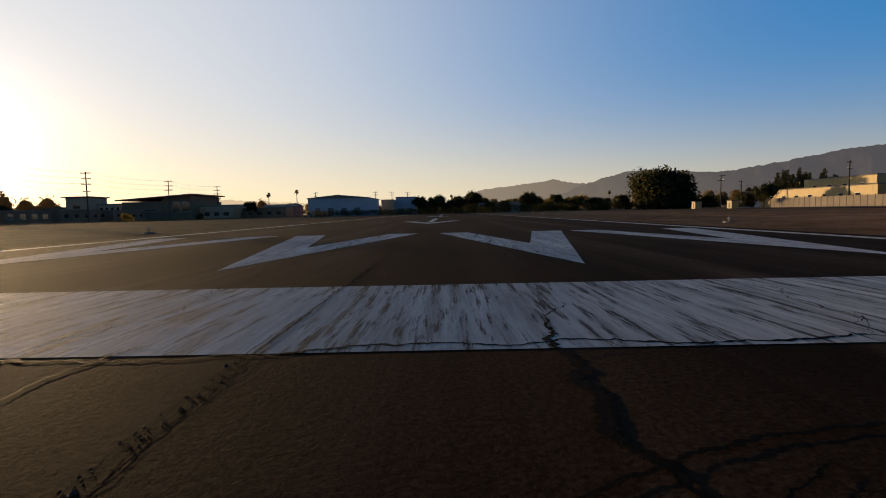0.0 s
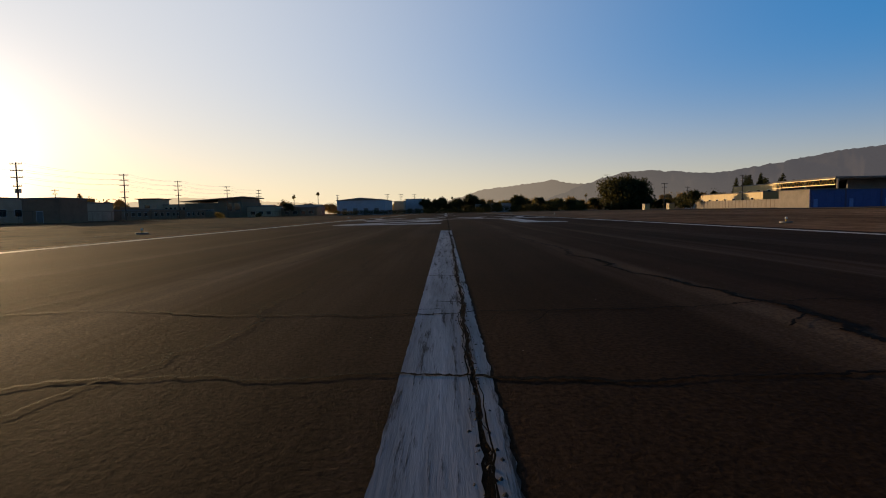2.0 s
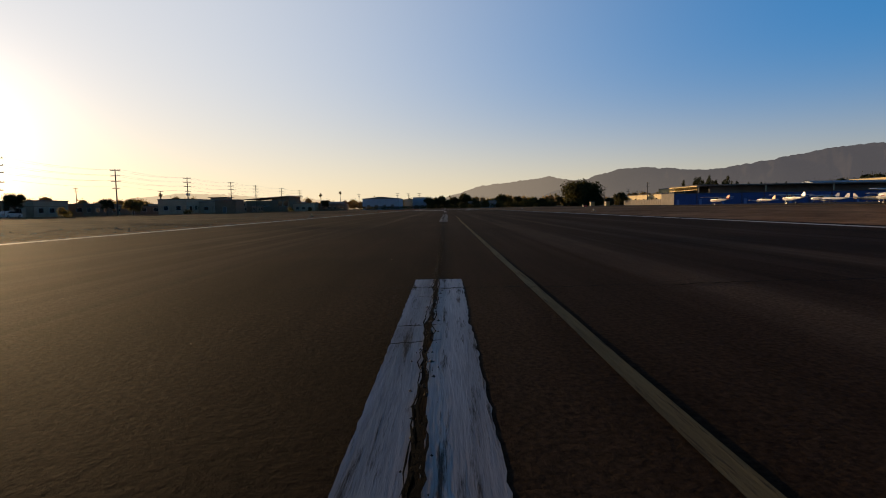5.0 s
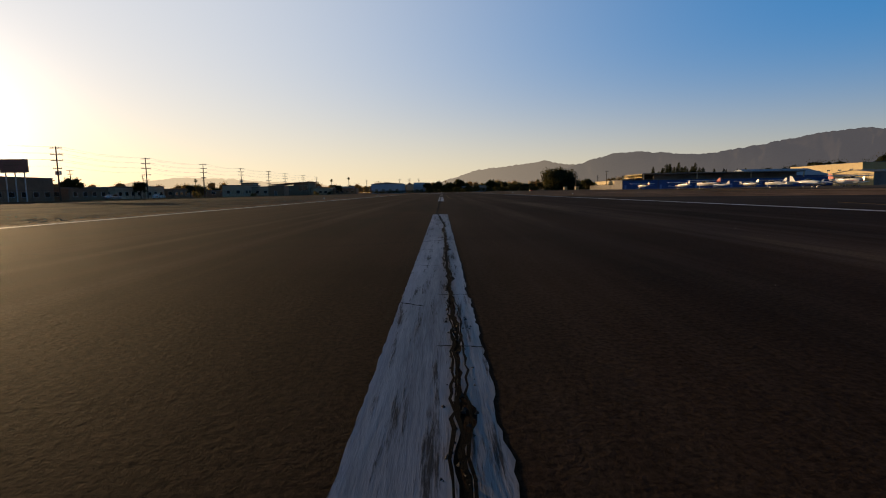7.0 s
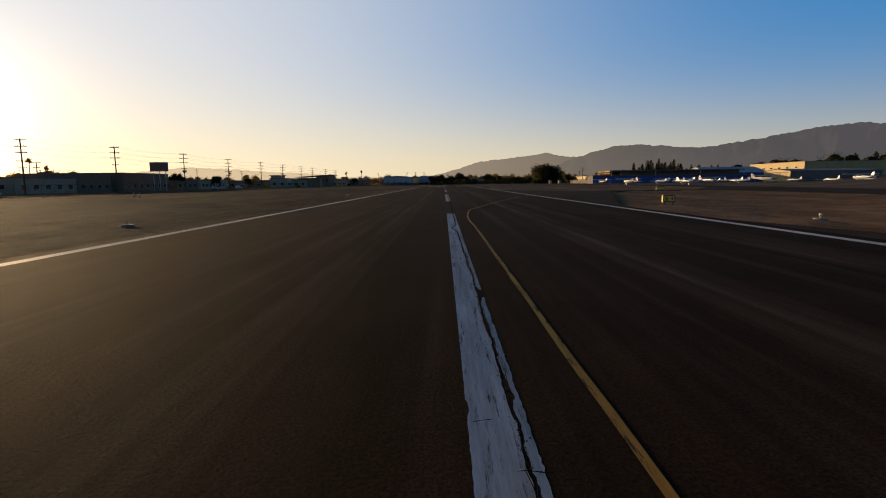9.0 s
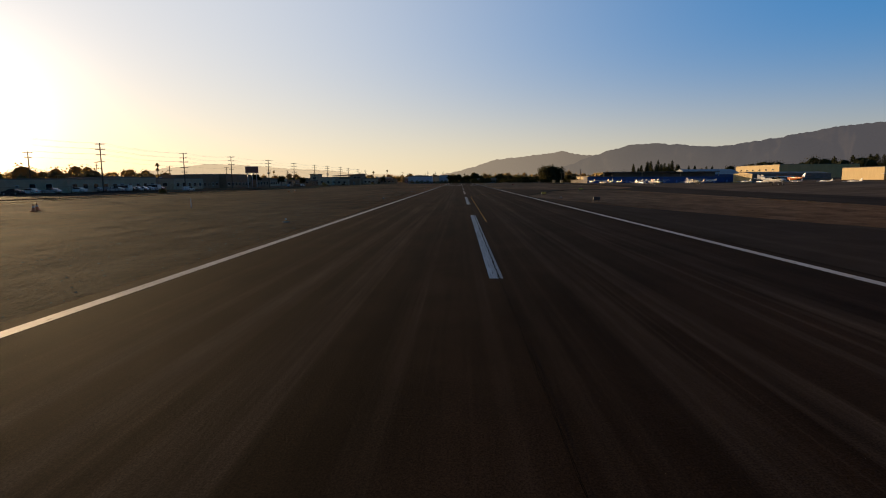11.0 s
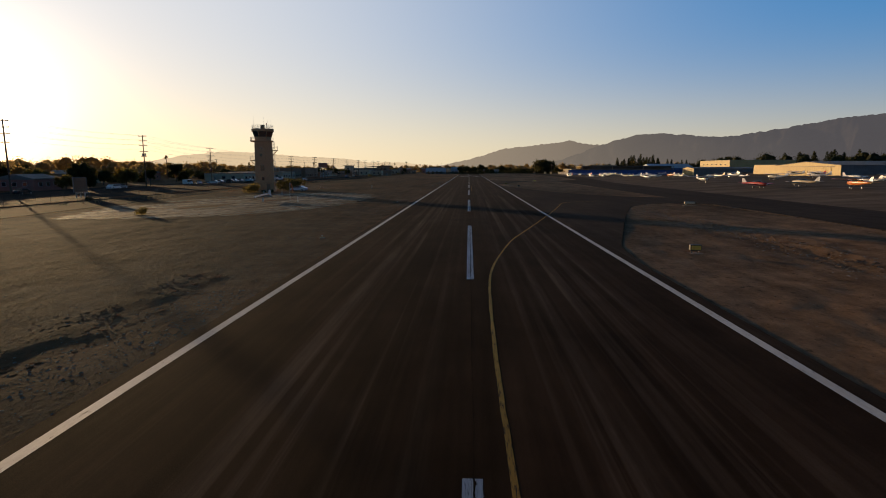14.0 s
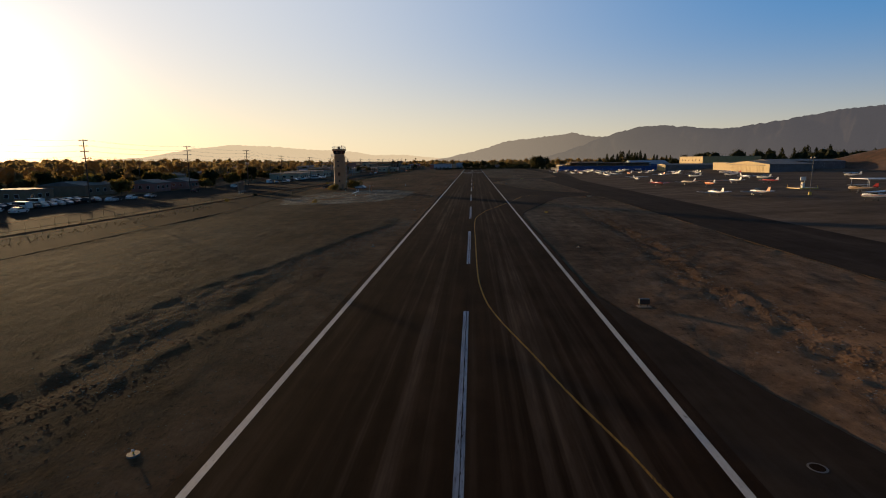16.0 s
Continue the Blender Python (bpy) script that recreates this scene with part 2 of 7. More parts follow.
def soil_sun_tint(m, left, right):
    """Darker gravelly soil west of the runway, pale sandy soil east of it; the tints also hold how the low sun lights
    each side.
    """
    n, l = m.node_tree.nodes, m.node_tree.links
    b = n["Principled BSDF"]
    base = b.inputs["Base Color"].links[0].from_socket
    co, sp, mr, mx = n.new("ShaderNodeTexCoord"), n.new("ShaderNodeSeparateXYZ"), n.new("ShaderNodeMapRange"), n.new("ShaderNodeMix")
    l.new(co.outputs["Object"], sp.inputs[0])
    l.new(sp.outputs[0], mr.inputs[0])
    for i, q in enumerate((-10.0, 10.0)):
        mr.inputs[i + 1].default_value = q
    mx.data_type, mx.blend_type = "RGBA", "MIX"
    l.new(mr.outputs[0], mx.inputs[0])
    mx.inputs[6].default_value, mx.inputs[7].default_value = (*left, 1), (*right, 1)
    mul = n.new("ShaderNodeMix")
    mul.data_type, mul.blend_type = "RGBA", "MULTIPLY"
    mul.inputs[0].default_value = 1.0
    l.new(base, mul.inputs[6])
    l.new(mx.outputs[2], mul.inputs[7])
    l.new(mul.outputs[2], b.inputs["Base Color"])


# soil colour with part of the sun's left-right difference painted in
soil_sun_tint(M_DIRT, (2.08, 1.43, 1.07), (1.8, 1.68, 1.5))
patches(M_DIRT, 0.8, 0.86, 1.14, (1, 0.035, 1), 4.0, 3.0)
patches(M_DIRT, 0.05, 0.6, 1.35, (1, 0.4, 1))
patches(M_DIRT, 0.6, 0.8, 1.22, (1, 0.8, 1), 9.0)
M_PAD = surface("broken_concrete", (0.22, 0.145, 0.095), (0.50, 0.36, 0.25), 0.8, 0.30, 0.9, stretch=(0.8, 0.8, 1), fine=7, wear=(0.065, 0.043, 0.03), wear_at=0.51, spec=0.06)
toned(M_PAD, 0.3, 1.35)
M_WHITE_PAINT = surface("worn_white_paint", (0.32, 0.305, 0.30), (0.76, 0.735, 0.73), 0.85, 1.0, 0.22, stretch=(5.0, 0.30, 1), fine=9, wear=(0.06, 0.052, 0.047), wear_at=0.585, spec=0.04)
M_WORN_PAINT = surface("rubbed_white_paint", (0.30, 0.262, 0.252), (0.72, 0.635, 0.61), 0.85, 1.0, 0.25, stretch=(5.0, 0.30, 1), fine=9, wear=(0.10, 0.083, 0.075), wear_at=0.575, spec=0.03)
M_THIN_PAINT = surface("thin_white_paint", (0.13, 0.112, 0.104), (0.42, 0.375, 0.36), 0.85, 1.0, 0.25, stretch=(5.0, 0.30, 1), fine=9, wear=(0.035, 0.028, 0.025), wear_at=0.53, spec=0.03)
M_FADED = surface("faded_line_paint", (0.10, 0.072, 0.036), (0.24, 0.175, 0.085), 0.85, 1.0, 0.3, stretch=(6, 0.4, 1), fine=10, wear=(0.04, 0.029, 0.02), wear_at=0.6, spec=0.03)
M_BAR = surface("scuffed_bar_paint", (0.30, 0.285, 0.28), (0.74, 0.72, 0.70), 0.85, 1.0, 0.3, stretch=(7.0, 0.45, 1), fine=4.5, wear=(0.07, 0.06, 0.055), wear_at=0.545, spec=0.1)
M_EDGE_PAINT = surface("white_edge_paint", (0.40, 0.39, 0.38), (0.62, 0.61, 0.60), 0.7, 1.0, 0.4, stretch=(1, 0.25, 1), fine=14, wear=(0.16, 0.15, 0.14), wear_at=0.62, spec=0.3)
M_YELLOW_PAINT = surface("worn_yellow_paint", (0.38, 0.185, 0.03), (0.70, 0.34, 0.06), 0.8, 1.0, 0.4, stretch=(4, 0.5, 1), fine=10, wear=(0.035, 0.027, 0.02), wear_at=0.56, spec=0.1)
M_CRACK = surface("open_crack", (0.003, 0.0025, 0.002), (0.012, 0.010, 0.008), 0.95, 3.0, 0.6, fine=10, spec=0.02)
M_TAR = surface("crack_tar", (0.0025, 0.002, 0.0018), (0.006, 0.005, 0.0042), 0.78, 2.0, 0.8, fine=30, spec=0.02)
M_CRUMB = surface("asphalt_crumbs", (0.006, 0.005, 0.004), (0.085, 0.075, 0.07), 0.9, 18.0, 0.3)
M_STONE = surface("gravel", (0.10, 0.074, 0.055), (0.33, 0.265, 0.205), 0.9, 3.0, 0.3)


# ---- builders ----
def add_mesh(name, bm, material, parent=None, smooth=False):
    me = bpy.data.meshes.new(name)
    bm.normal_update()
    bm.to_mesh(me)
    bm.free()
    if material:
        for one in (material if isinstance(material, (list, tuple)) else [material]):
            me.materials.append(one)
    if smooth:
        me.polygons.foreach_set("use_smooth", [True] * len(me.polygons))
    ob = new(name, me)
    ob.parent = parent
    return ob


def part(name, bm, material, parent, label="", smooth=False):
    ob = add_mesh(name, bm, material, parent, smooth)
    return tagged(ob, label) if label else ob


def empty(name, m, label, category, group="", kind=""):
    ob = new(name)
    ob.matrix_basis = m
    return tagged(ob, label, category, group, kind)


def box(x0, x1, y0, y1, z0, z1, bm=None, bevel=0.0):
    own = bm is None
    bm = bmesh.new() if own else bm
    r = bmesh.ops.create_cube(bm, size=1.0, matrix=Matrix.Translation(((x0 + x1) / 2, (y0 + y1) / 2, (z0 + z1) / 2)) @ Matrix.Diagonal((x1 - x0, y1 - y0, z1 - z0, 1)))
    if bevel:
        es = list({e for v in r["verts"] for e in v.link_edges})
        bmesh.ops.bevel(bm, geom=es, offset=bevel, segments=1, affect="EDGES")
    return bm


def cyl(p, q, r0, r1=None, seg=10, bm=None):
    bm = bm or bmesh.new()
    p, q = Vector(p), Vector(q)
    r1 = r0 if r1 is None else r1
    m = Matrix.Translation((p + q) / 2) @ (q - p).to_track_quat("Z", "Y").to_matrix().to_4x4()
    bmesh.ops.create_cone(bm, cap_ends=True, segments=seg, radius1=r0, radius2=max(r1, 1e-4), depth=(q - p).length, matrix=m)
    return bm


def prism(points, z0, z1, bm=None):
    """An upright prism over a polygon given as (x, y)."""
    bm = bm or bmesh.new()
    lo = [bm.verts.new((x, y, z0)) for x, y in points]
    hi = [bm.verts.new((x, y, z1)) for x, y in points]
    k = len(points)
    fs = [bm.faces.new(hi), bm.faces.new(lo[::-1])]
    for i in range(k):
        fs.append(bm.faces.new((lo[i], lo[(i + 1) % k], hi[(i + 1) % k], hi[i])))
    bmesh.ops.recalc_face_normals(bm, faces=fs)
    return bm


def ribbon(path, width, z, bm=None, thick=0.004, wob=0.0):
    """A flat band of paint along a path of (x, y)."""
    bm = bm or bmesh.new()
    k = len(path)
    left, right = [], []
    for i, (x, y) in enumerate(path):
        a, b = path[max(i - 1, 0)], path[min(i + 1, k - 1)]
        d = Vector((b[0] - a[0], b[1] - a[1])).normalized()
        nx, ny = -d.y, d.x
        w = width / 2 * (1 + random.uniform(-wob, wob))
        left.append(bm.verts.new((x + nx * w, y + ny * w, z)))
        w = width / 2 * (1 + random.uniform(-wob, wob))
        right.append(bm.verts.new((x - nx * w, y - ny * w, z)))
    for i in range(k - 1):
        bm.faces.new((right[i], right[i + 1], left[i + 1], left[i]))
    return bm


def smooth_path(pts, step=0.8):
    """A smooth curve through points (Catmull-Rom), sampled about every step metres."""
    out = []
    for i in range(len(pts) - 1):
        p0, p1, p2, p3 = (Vector(pts[max(0, min(len(pts) - 1, i + j))]) for j in (-1, 0, 1, 2))
        k = max(2, int((p2 - p1).length / step))
        for s in range(k):
            u = s / k
            out.append(tuple(0.5 * ((2 * p1) + (p2 - p0) * u + (2 * p0 - 5 * p1 + 4 * p2 - p3) * u * u + (3 * p1 - p0 - 3 * p2 + p3) * u ** 3)))
    out.append(tuple(pts[-1]))
    return out


# ---- ground ----
RW_L, RW_R = -10.5, 10.6
ISLAND_SOUTH = [(30.0, -412), (24.0, -398), (19.3, -386), (16.5, -377.4), (15.0, -371.8), (13.8, -366), (11.6, -357), (10.6, -352), (10.6, -288), (11.6, -280), (16.4, -264), (21.0, -249), (25.5, -236), (30.0, -229.5), (37.5, -226.5), (40.5, -231), (40.5, -260), (39.2, -317), (39.0, -412)]
ISLAND_MID = [(10.6, -121), (10.6, -133), (12.4, -141), (15.5, -160), (21.0, -182), (27.0, -198), (35.0, -208), (41.0, -209), (41.0, -72), (33.0, -70), (24.0, -76), (15.0, -106)]
ISLAND_NORTH = [(10.6, -46), (14.0, -58), (24.0, -66), (41.0, -66), (56.0, -40), (63.0, 40), (64.0, 150), (64.0, 330), (10.6, 330)]


def inside(x, y, poly):
    hit, k = False, len(poly)
    for i in range(k):
        (x0, y0), (x1, y1) = poly[i], poly[(i + 1) % k]
        if (y0 > y) != (y1 > y) and x < (x1 - x0) * (y - y0) / (y1 - y0) + x0:
            hit = not hit
    return hit

PAD = [(-50, -262), (-33, -257), (-24.5, -246), (-21.5, -236), (-20.6, -212), (-22, -198), (-36, -188), (-50, -200), (-58, -238)]


def furrow(y):
    return float(np.interp(y, [-420, -372, -360, -350, -340, -330, -318, -304, -290], [-19.0, -20.4, -23.8, -22.8, -19.8, -18.0, -16.4, -13.4, -12.5]))


def furrow_east(y):
    return float(np.interp(y, [-420, -370, -362, -355, -348, -330, -318, -285, -215], [21.0, 21.7, 22.7, 22.4, 20.8, 24.0, 25.1, 24.6, 26.0]))


def ditch(y):
    return float(np.interp(y, [-420, -375, -371, -364, -357, -340, -312], [-24.0, -22.2, -21.1, -20.2, -18.8, -18.2, -17.6]))


def relief(x, y):
    """Height of the bare dirt over the paving's level."""
    z = -0.05
    if -60 < x < -19 and -260 < y < -187 and inside(x, y, PAD):
        return -0.022
    if -62 < x < RW_L:
        d = min(1.0, (RW_L - x) / 4) * min(1.0, (x + 62) / 5)
        z += d * (0.12 * noise.noise((x * 0.12, y * 0.05, 0)) + 0.055 * noise.noise((x * 0.5, y * 0.25, 3)) + 0.035 * noise.noise((x * 1.1, y * 0.5, 8)) + 0.022 * noise.noise((x * 2.3, y * 0.9, 18)))
        if y < -290:     # a churned furrow that bends away from the runway
            c = furrow(y)
            u = x - c
            deep = max(0.25, min(1.0, (y + 380) / 14)) * (0.75 + 0.5 * noise.noise((0, y * 0.12, 31)))
            e0 = 0.5 * noise.noise((0, y * 0.35, 33))
            z -= d * min(1.0, (-290 - y) / 15) * deep * 0.17 * max(0.0, min(1.0, (u + 2.0 + e0) / 0.8)) * max(0.0, min(1.0, (2.6 - u) / 2.4))
            u /= 2.4
            z += d * min(1.0, (-290 - y) / 15) * max(0.3, min(1.0, (y + 378) / 14)) * math.exp(-u * u) * (0.02 + 0.10 * noise.noise((x * 0.7, y * 0.22, 5)) + 0.06 * noise.noise((x * 1.1, y * 0.5, 6)) + 0.06 * noise.noise((x * 1.9, y * 0.8, 7)))
            v = x - ditch(y) - 0.3 * noise.noise((0, y * 0.3, 36))     # the ditch that drains it and its crumbled bank
            near = max(0.0, min(1.0, (-338 - y) / 18))
            z -= d * near * 0.16 * math.exp(-(v / 1.3) ** 2)
            z += d * near * (0.05 + 0.07 * noise.noise((x * 1.5, y * 0.7, 37))) * math.exp(-((v - 2.4) / 0.7) ** 2)
        z += d * 0.03 * max(0.0, noise.noise((x * 0.55 + y * 0.1, y * 0.16, 12)) - 0.1)
    elif RW_R < x < 64 and -540 < y < 330:
        if not (inside(x, y, ISLAND_SOUTH) or inside(x, y, ISLAND_MID) or inside(x, y, ISLAND_NORTH)):
            return -0.14
        d = min(1.0, (x - RW_R) / 3)
        z += d * (0.08 * noise.noise((x * 0.15, y * 0.06, 9)) + 0.06 * noise.noise((x * 0.6, y * 0.4, 4)) + 0.045 * noise.noise((x * 1.1, y * 0.8, 1)))
        if y < -215:
            u = (x - furrow_east(y)) / 1.8
            d *= max(0.12, min(1.0, (-258 - y) / 25))
            z += d * 0.26 * max(0.0, min(1.0, (u + 0.5 + 0.6 * noise.noise((0, y * 0.3, 35))) / 1.1)) * min(1.0, max(0.0, (39 - x) / 8))
            z += d * math.exp(-u * u) * (-0.10 + 0.20 * noise.noise((x * 0.8, y * 0.3, 2)) + 0.13 * noise.noise((x * 1.1, y * 0.7, 3)) + 0.09 * noise.noise((x * 2.0, y * 0.9, 19)))
    return z


def grow(a, b, step, far):
    fine = list(np.arange(a, b + 0.01, step))
    lo, hi, s = [], [], step
    x = a
    while x > -far:
        s *= 1.35
        x -= s
        lo.append(x)
    s, x = step, b
    while x < far:
        s *= 1.35
        x += s
        hi.append(x)
    return lo[::-1] + fine + hi


def build_ground():
    xs, ys = grow(-64, 44, 0.32, 6000), grow(-415, -130, 0.55, 6000)
    ys = [y for y in ys if y < -392 or y > -295] + list(np.arange(-391.9, -295.1, 0.32))
    ys.sort()
    verts = [(x, y, relief(x, y)) for y in ys for x in xs]
    k = len(xs)
    faces = [(j * k + i, j * k + i + 1, (j + 1) * k + i + 1, (j + 1) * k + i) for j in range(len(ys) - 1) for i in range(k - 1)]
    me = bpy.data.meshes.new("ground")
    me.from_pydata(verts, [], faces)
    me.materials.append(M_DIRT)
    me.polygons.foreach_set("use_smooth", [True] * len(me.polygons))
    return tagged(new("ground", me), "dry brown bare dirt with furrows, dead weeds and gravel", "ground", kind="structure")


build_ground()

tagged(add_mesh("runway", box(RW_L, RW_R, -640, 330, -0.6, 0.0), M_RUNWAY), "old brown-black asphalt runway, cracked and streaked with rubber", "runway", kind="structure")


def paving(name, poly, top, material, label, category):
    return tagged(add_mesh(name, prism(poly, -0.5, top), material), label, category, kind="structure")


paving("taxiway_stub_1", [(RW_R, -288), (11.6, -280), (16.4, -264), (21.0, -249), (25.5, -236), (30.0, -229.5), (37.5, -226.5), (40.5, -231), (41, -209), (35, -208), (27, -198), (21, -182), (15.5, -160), (12.4, -141), (RW_R, -133)], -0.003, M_TAXI, "dark asphalt taxiway joining the runway", "taxiway")
paving("taxiway_stub_3", [(RW_R, -640), (39.0, -640), (39.0, -412), (30.0, -412), (24.0, -398), (19.3, -386), (16.5, -377.4), (15.0, -371.8), (13.8, -366), (11.6, -357), (RW_R, -352)], -0.003, M_TAXI, "dark asphalt taxiway joining the runway", "taxiway")
paving("taxiway_stub_2", [(RW_R, -121), (15, -106), (24, -76), (33, -70), (41, -72), (41, -66), (24, -66), (14, -58), (RW_R, -46)], -0.003, M_TAXI, "dark asphalt taxiway joining the runway", "taxiway")
paving("taxiway", [(39, -640), (39.2, -317), (40.5, -260), (40.5, -231), (41, -209), (41, -66), (56, -40), (63, 40), (64, 150), (64, 330), (76, 330), (76, 40), (60, -100), (57, -300), (54, -640)], 0.0, M_TAXI, "dark asphalt parallel taxiway", "taxiway")


APRON_WEST = [(54, -640), (57, -300), (60, -100), (76, 40), (76, 330)]


def rise(x, y):
    """The apron climbs gently away from the runway."""
    k = min(1.0, max(0.0, (40 - y) / 100))
    x = x - float(np.interp(y, [p[1] for p in APRON_WEST], [p[0] for p in APRON_WEST])) + 58
    far = min(1.0, max(0.0, (x - 180) / 20))
    return float(np.interp(x, (58, 66, 82, 205, 340), (0, 0.4, 1.35, 2.9, 3.2))) * max(k * k * (3 - 2 * k), far)


def build_apron():
    west = APRON_WEST
    ys = list(np.arange(-640, 331, 10.0))
    us = [0, 0.02, 0.04, 0.07, 0.1, 0.15, 0.2, 0.28, 0.36, 0.43, 0.5, 0.6, 0.8, 1.0]
    verts, k = [], len(us)
    for y in ys:
        x0 = float(np.interp(y, [p[1] for p in west], [p[0] for p in west]))
        verts += [(x0 + (340 - x0) * u, y, rise(x0 + (340 - x0) * u, y) - 0.004) for u in us]
    faces = [(j * k + i, j * k + i + 1, (j + 1) * k + i + 1, (j + 1) * k + i) for j in range(len(ys) - 1) for i in range(k - 1)]
    me = bpy.data.meshes.new("apron")
    me.from_pydata(verts, [], faces)
    me.materials.append(M_APRON)
    return tagged(new("apron", me), "grey asphalt aircraft parking apron", "apron", kind="structure")


build_apron()
def build_pad():
    """Old concrete poured in long strips, cracked across, with dirt in the joints."""
    rng = random.Random(31)
    pad = empty("concrete_pad", pose(0, 0, 0), "weathered reddish concrete pad of long cracked strips", "pad", kind="structure")
    along, across = Vector((0.45, 0.893)), Vector((0.893, -0.45))
    v, end = min(across.dot(Vector(p)) for p in PAD), max(across.dot(Vector(p)) for p in PAD)
    u0, u1 = min(along.dot(Vector(p)) for p in PAD), max(along.dot(Vector(p)) for p in PAD)
    while v < end:
        w = rng.choice((0.5, 0.8, 1.3, 1.8, 2.6)) * rng.uniform(0.8, 1.2)
        u = u0
        while u < u1:
            n = rng.uniform(3.0, 13.0)
            qs = [q for q in np.arange(u, min(u + n, u1), 0.7) if inside(*(along * float(q) + across * (v + w / 2)), PAD)]
            if len(qs) > 2 and noise.noise((u * 0.12, v * 0.3, 4)) > -0.42:
                lo = [along * float(q) + across * (v + rng.uniform(0.0, 0.08)) for q in qs]
                hi = [along * float(q) + across * (v + w - rng.uniform(0.0, 0.10)) for q in qs]
                part("slab", prism([tuple(p) for p in lo + hi[::-1]], -0.2, -0.014 + rng.uniform(0, 0.012)), M_PAD, pad)
            u += n + rng.choice((0.05, 0.1, 0.3))
        v += w + rng.choice((0.03, 0.06, 0.12, 0.3))
    return pad


build_pad()
paving("street", [(-88, -640), (-77, -640), (-77, 330), (-88, 330)], -0.02, M_ROAD, "grey asphalt street beyond the airfield fence", "street")
paving("service_track", [(-64, -640), (-55, -640), (-56, -270), (-66, -180), (-66, 330), (-74, 330), (-72, -180)], -0.018, M_ROAD, "dark asphalt perimeter track", "track")

# ---- runway markings ----
STRIPE0, PERIOD, LENGTH, CX = 57.56, 46.188, 27.4, -0.26


def marking(name, bm, material, label):
    return tagged(add_mesh(name, bm, material), label, "runway marking", kind="structure")


SEAM = ((-420, -0.2), (-145, -0.2), (-137.2, -0.245), (-136.1, -0.40), (-135.4, -0.34), (-134.5, -0.23), (-130, -0.21), (-110, -0.16), (-107.6, -0.125), (-107, -0.19), (-94, -0.2), (-85, -0.22), (-80, -0.39), (-78.8, -0.43), (-76.9, -0.39), (-30, -0.3), (-11.7, -0.335), (-8, -0.36), (1.2, -0.23), (5, -0.28), (12, -0.2), (26.81, -0.52), (27.07, -0.50), (27.71, -0.44), (29.15, -0.30), (30.2, -0.2), (39, -0.085), (51, -0.06), (55, -0.1), (140, -0.1))


def stripe_x(i, y):
    """The middle of a centreline stripe; the second one was painted along a bent seam."""
    if i == 1:
        return float(np.interp(y, (-16, -8, 2, 12), (-0.305, -0.29, -0.185, -0.3)))
    return -0.2 if i == 0 else -0.29 if i < 4 else -0.32 if i < 5 else CX - 0.03 if i < 7 else CX + 0.03


def seam_x(y):
    """The crack along the middle seam wanders about the stripes' right half."""
    return float(np.interp(y, [p[0] for p in SEAM], [p[1] for p in SEAM])) + 0.018 * noise.noise((0, y * 0.8, 5)) + 0.016 * noise.noise((0, y * 3.1, 9)) + 0.013 * noise.noise((0, y * 9.0, 19))


def broken_stripe(i, y0, y1, half, seed):
    """Two strips of paint on both sides of the seam's crack, chipped along it."""
    rng = random.Random(seed)
    bm = bmesh.new()
    step = 0.05
    k = int((y1 - y0) / step)
    prev = None
    for s in range(k + 1):
        y = y0 + (y1 - y0) * s / k
        sx, cx = seam_x(y), stripe_x(i, y)
        gap = 0.007 + 0.03 * max(0.0, noise.noise((seed, y * 1.1, 2))) + rng.uniform(0, 0.008)
        chip = max(0.0, noise.noise((seed, y * 0.5, 6)) - 0.42) * 0.3 + max(0.0, noise.noise((seed, y * 2.6, 8)) - 0.25) * 0.12
        right = cx + half - max(0.0, noise.noise((seed, y * 1.6, 4)) - 0.25) * 0.045 - rng.uniform(0, 0.014)
        left = cx - half + rng.uniform(0, 0.006) + max(0.0, noise.noise((seed, y * 1.9, 14)) - 0.45) * 0.08
        a = (left, min(sx - gap, right), sx + gap + chip, right)
        row = (y, a, a[1] - a[0] > 0.01, a[3] - a[2] > 0.012)
        if prev:
            for ok, p, q in ((2, 0, 1), (3, 2, 3)):
                if row[ok] and prev[ok]:
                    bm.faces.new([bm.verts.new(v) for v in ((prev[1][p], prev[0], 0.0018), (prev[1][q], prev[0], 0.0018), (row[1][q], y, 0.0018), (row[1][p], y, 0.0018))])
        prev = row
    return bm


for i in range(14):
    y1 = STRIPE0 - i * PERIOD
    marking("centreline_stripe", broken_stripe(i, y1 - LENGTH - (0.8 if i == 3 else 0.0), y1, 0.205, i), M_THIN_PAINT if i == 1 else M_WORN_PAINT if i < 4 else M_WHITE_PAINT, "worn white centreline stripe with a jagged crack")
for x in (-9.8, 9.8):
    marking("edge_stripe", ribbon([(x, -640 + s * 5) for s in range(195)], 0.36, 0.004, wob=0.02), M_EDGE_PAINT, "white runway edge stripe")
marking("threshold_bar", ribbon([(-9.4 + s * 0.94, 87.0) for s in range(21)], 2.5, 0.004, wob=0.01), M_BAR, "scuffed white threshold bar across the runway")
for ax in (-6.95, -2.15, 2.75, 7.2):
    bm = bmesh.new()
    for s in (-1, 1):
        v = [bm.verts.new((ax + a * s, b, 0.004)) for a, b in ((0, 90.0), (2.1, 101.2), (1.1, 101.2), (0, 94.6))]
        bm.faces.new(v if s > 0 else v[::-1])
    marking("arrowhead", bm, M_WHITE_PAINT, "worn white arrowhead painted before the threshold")
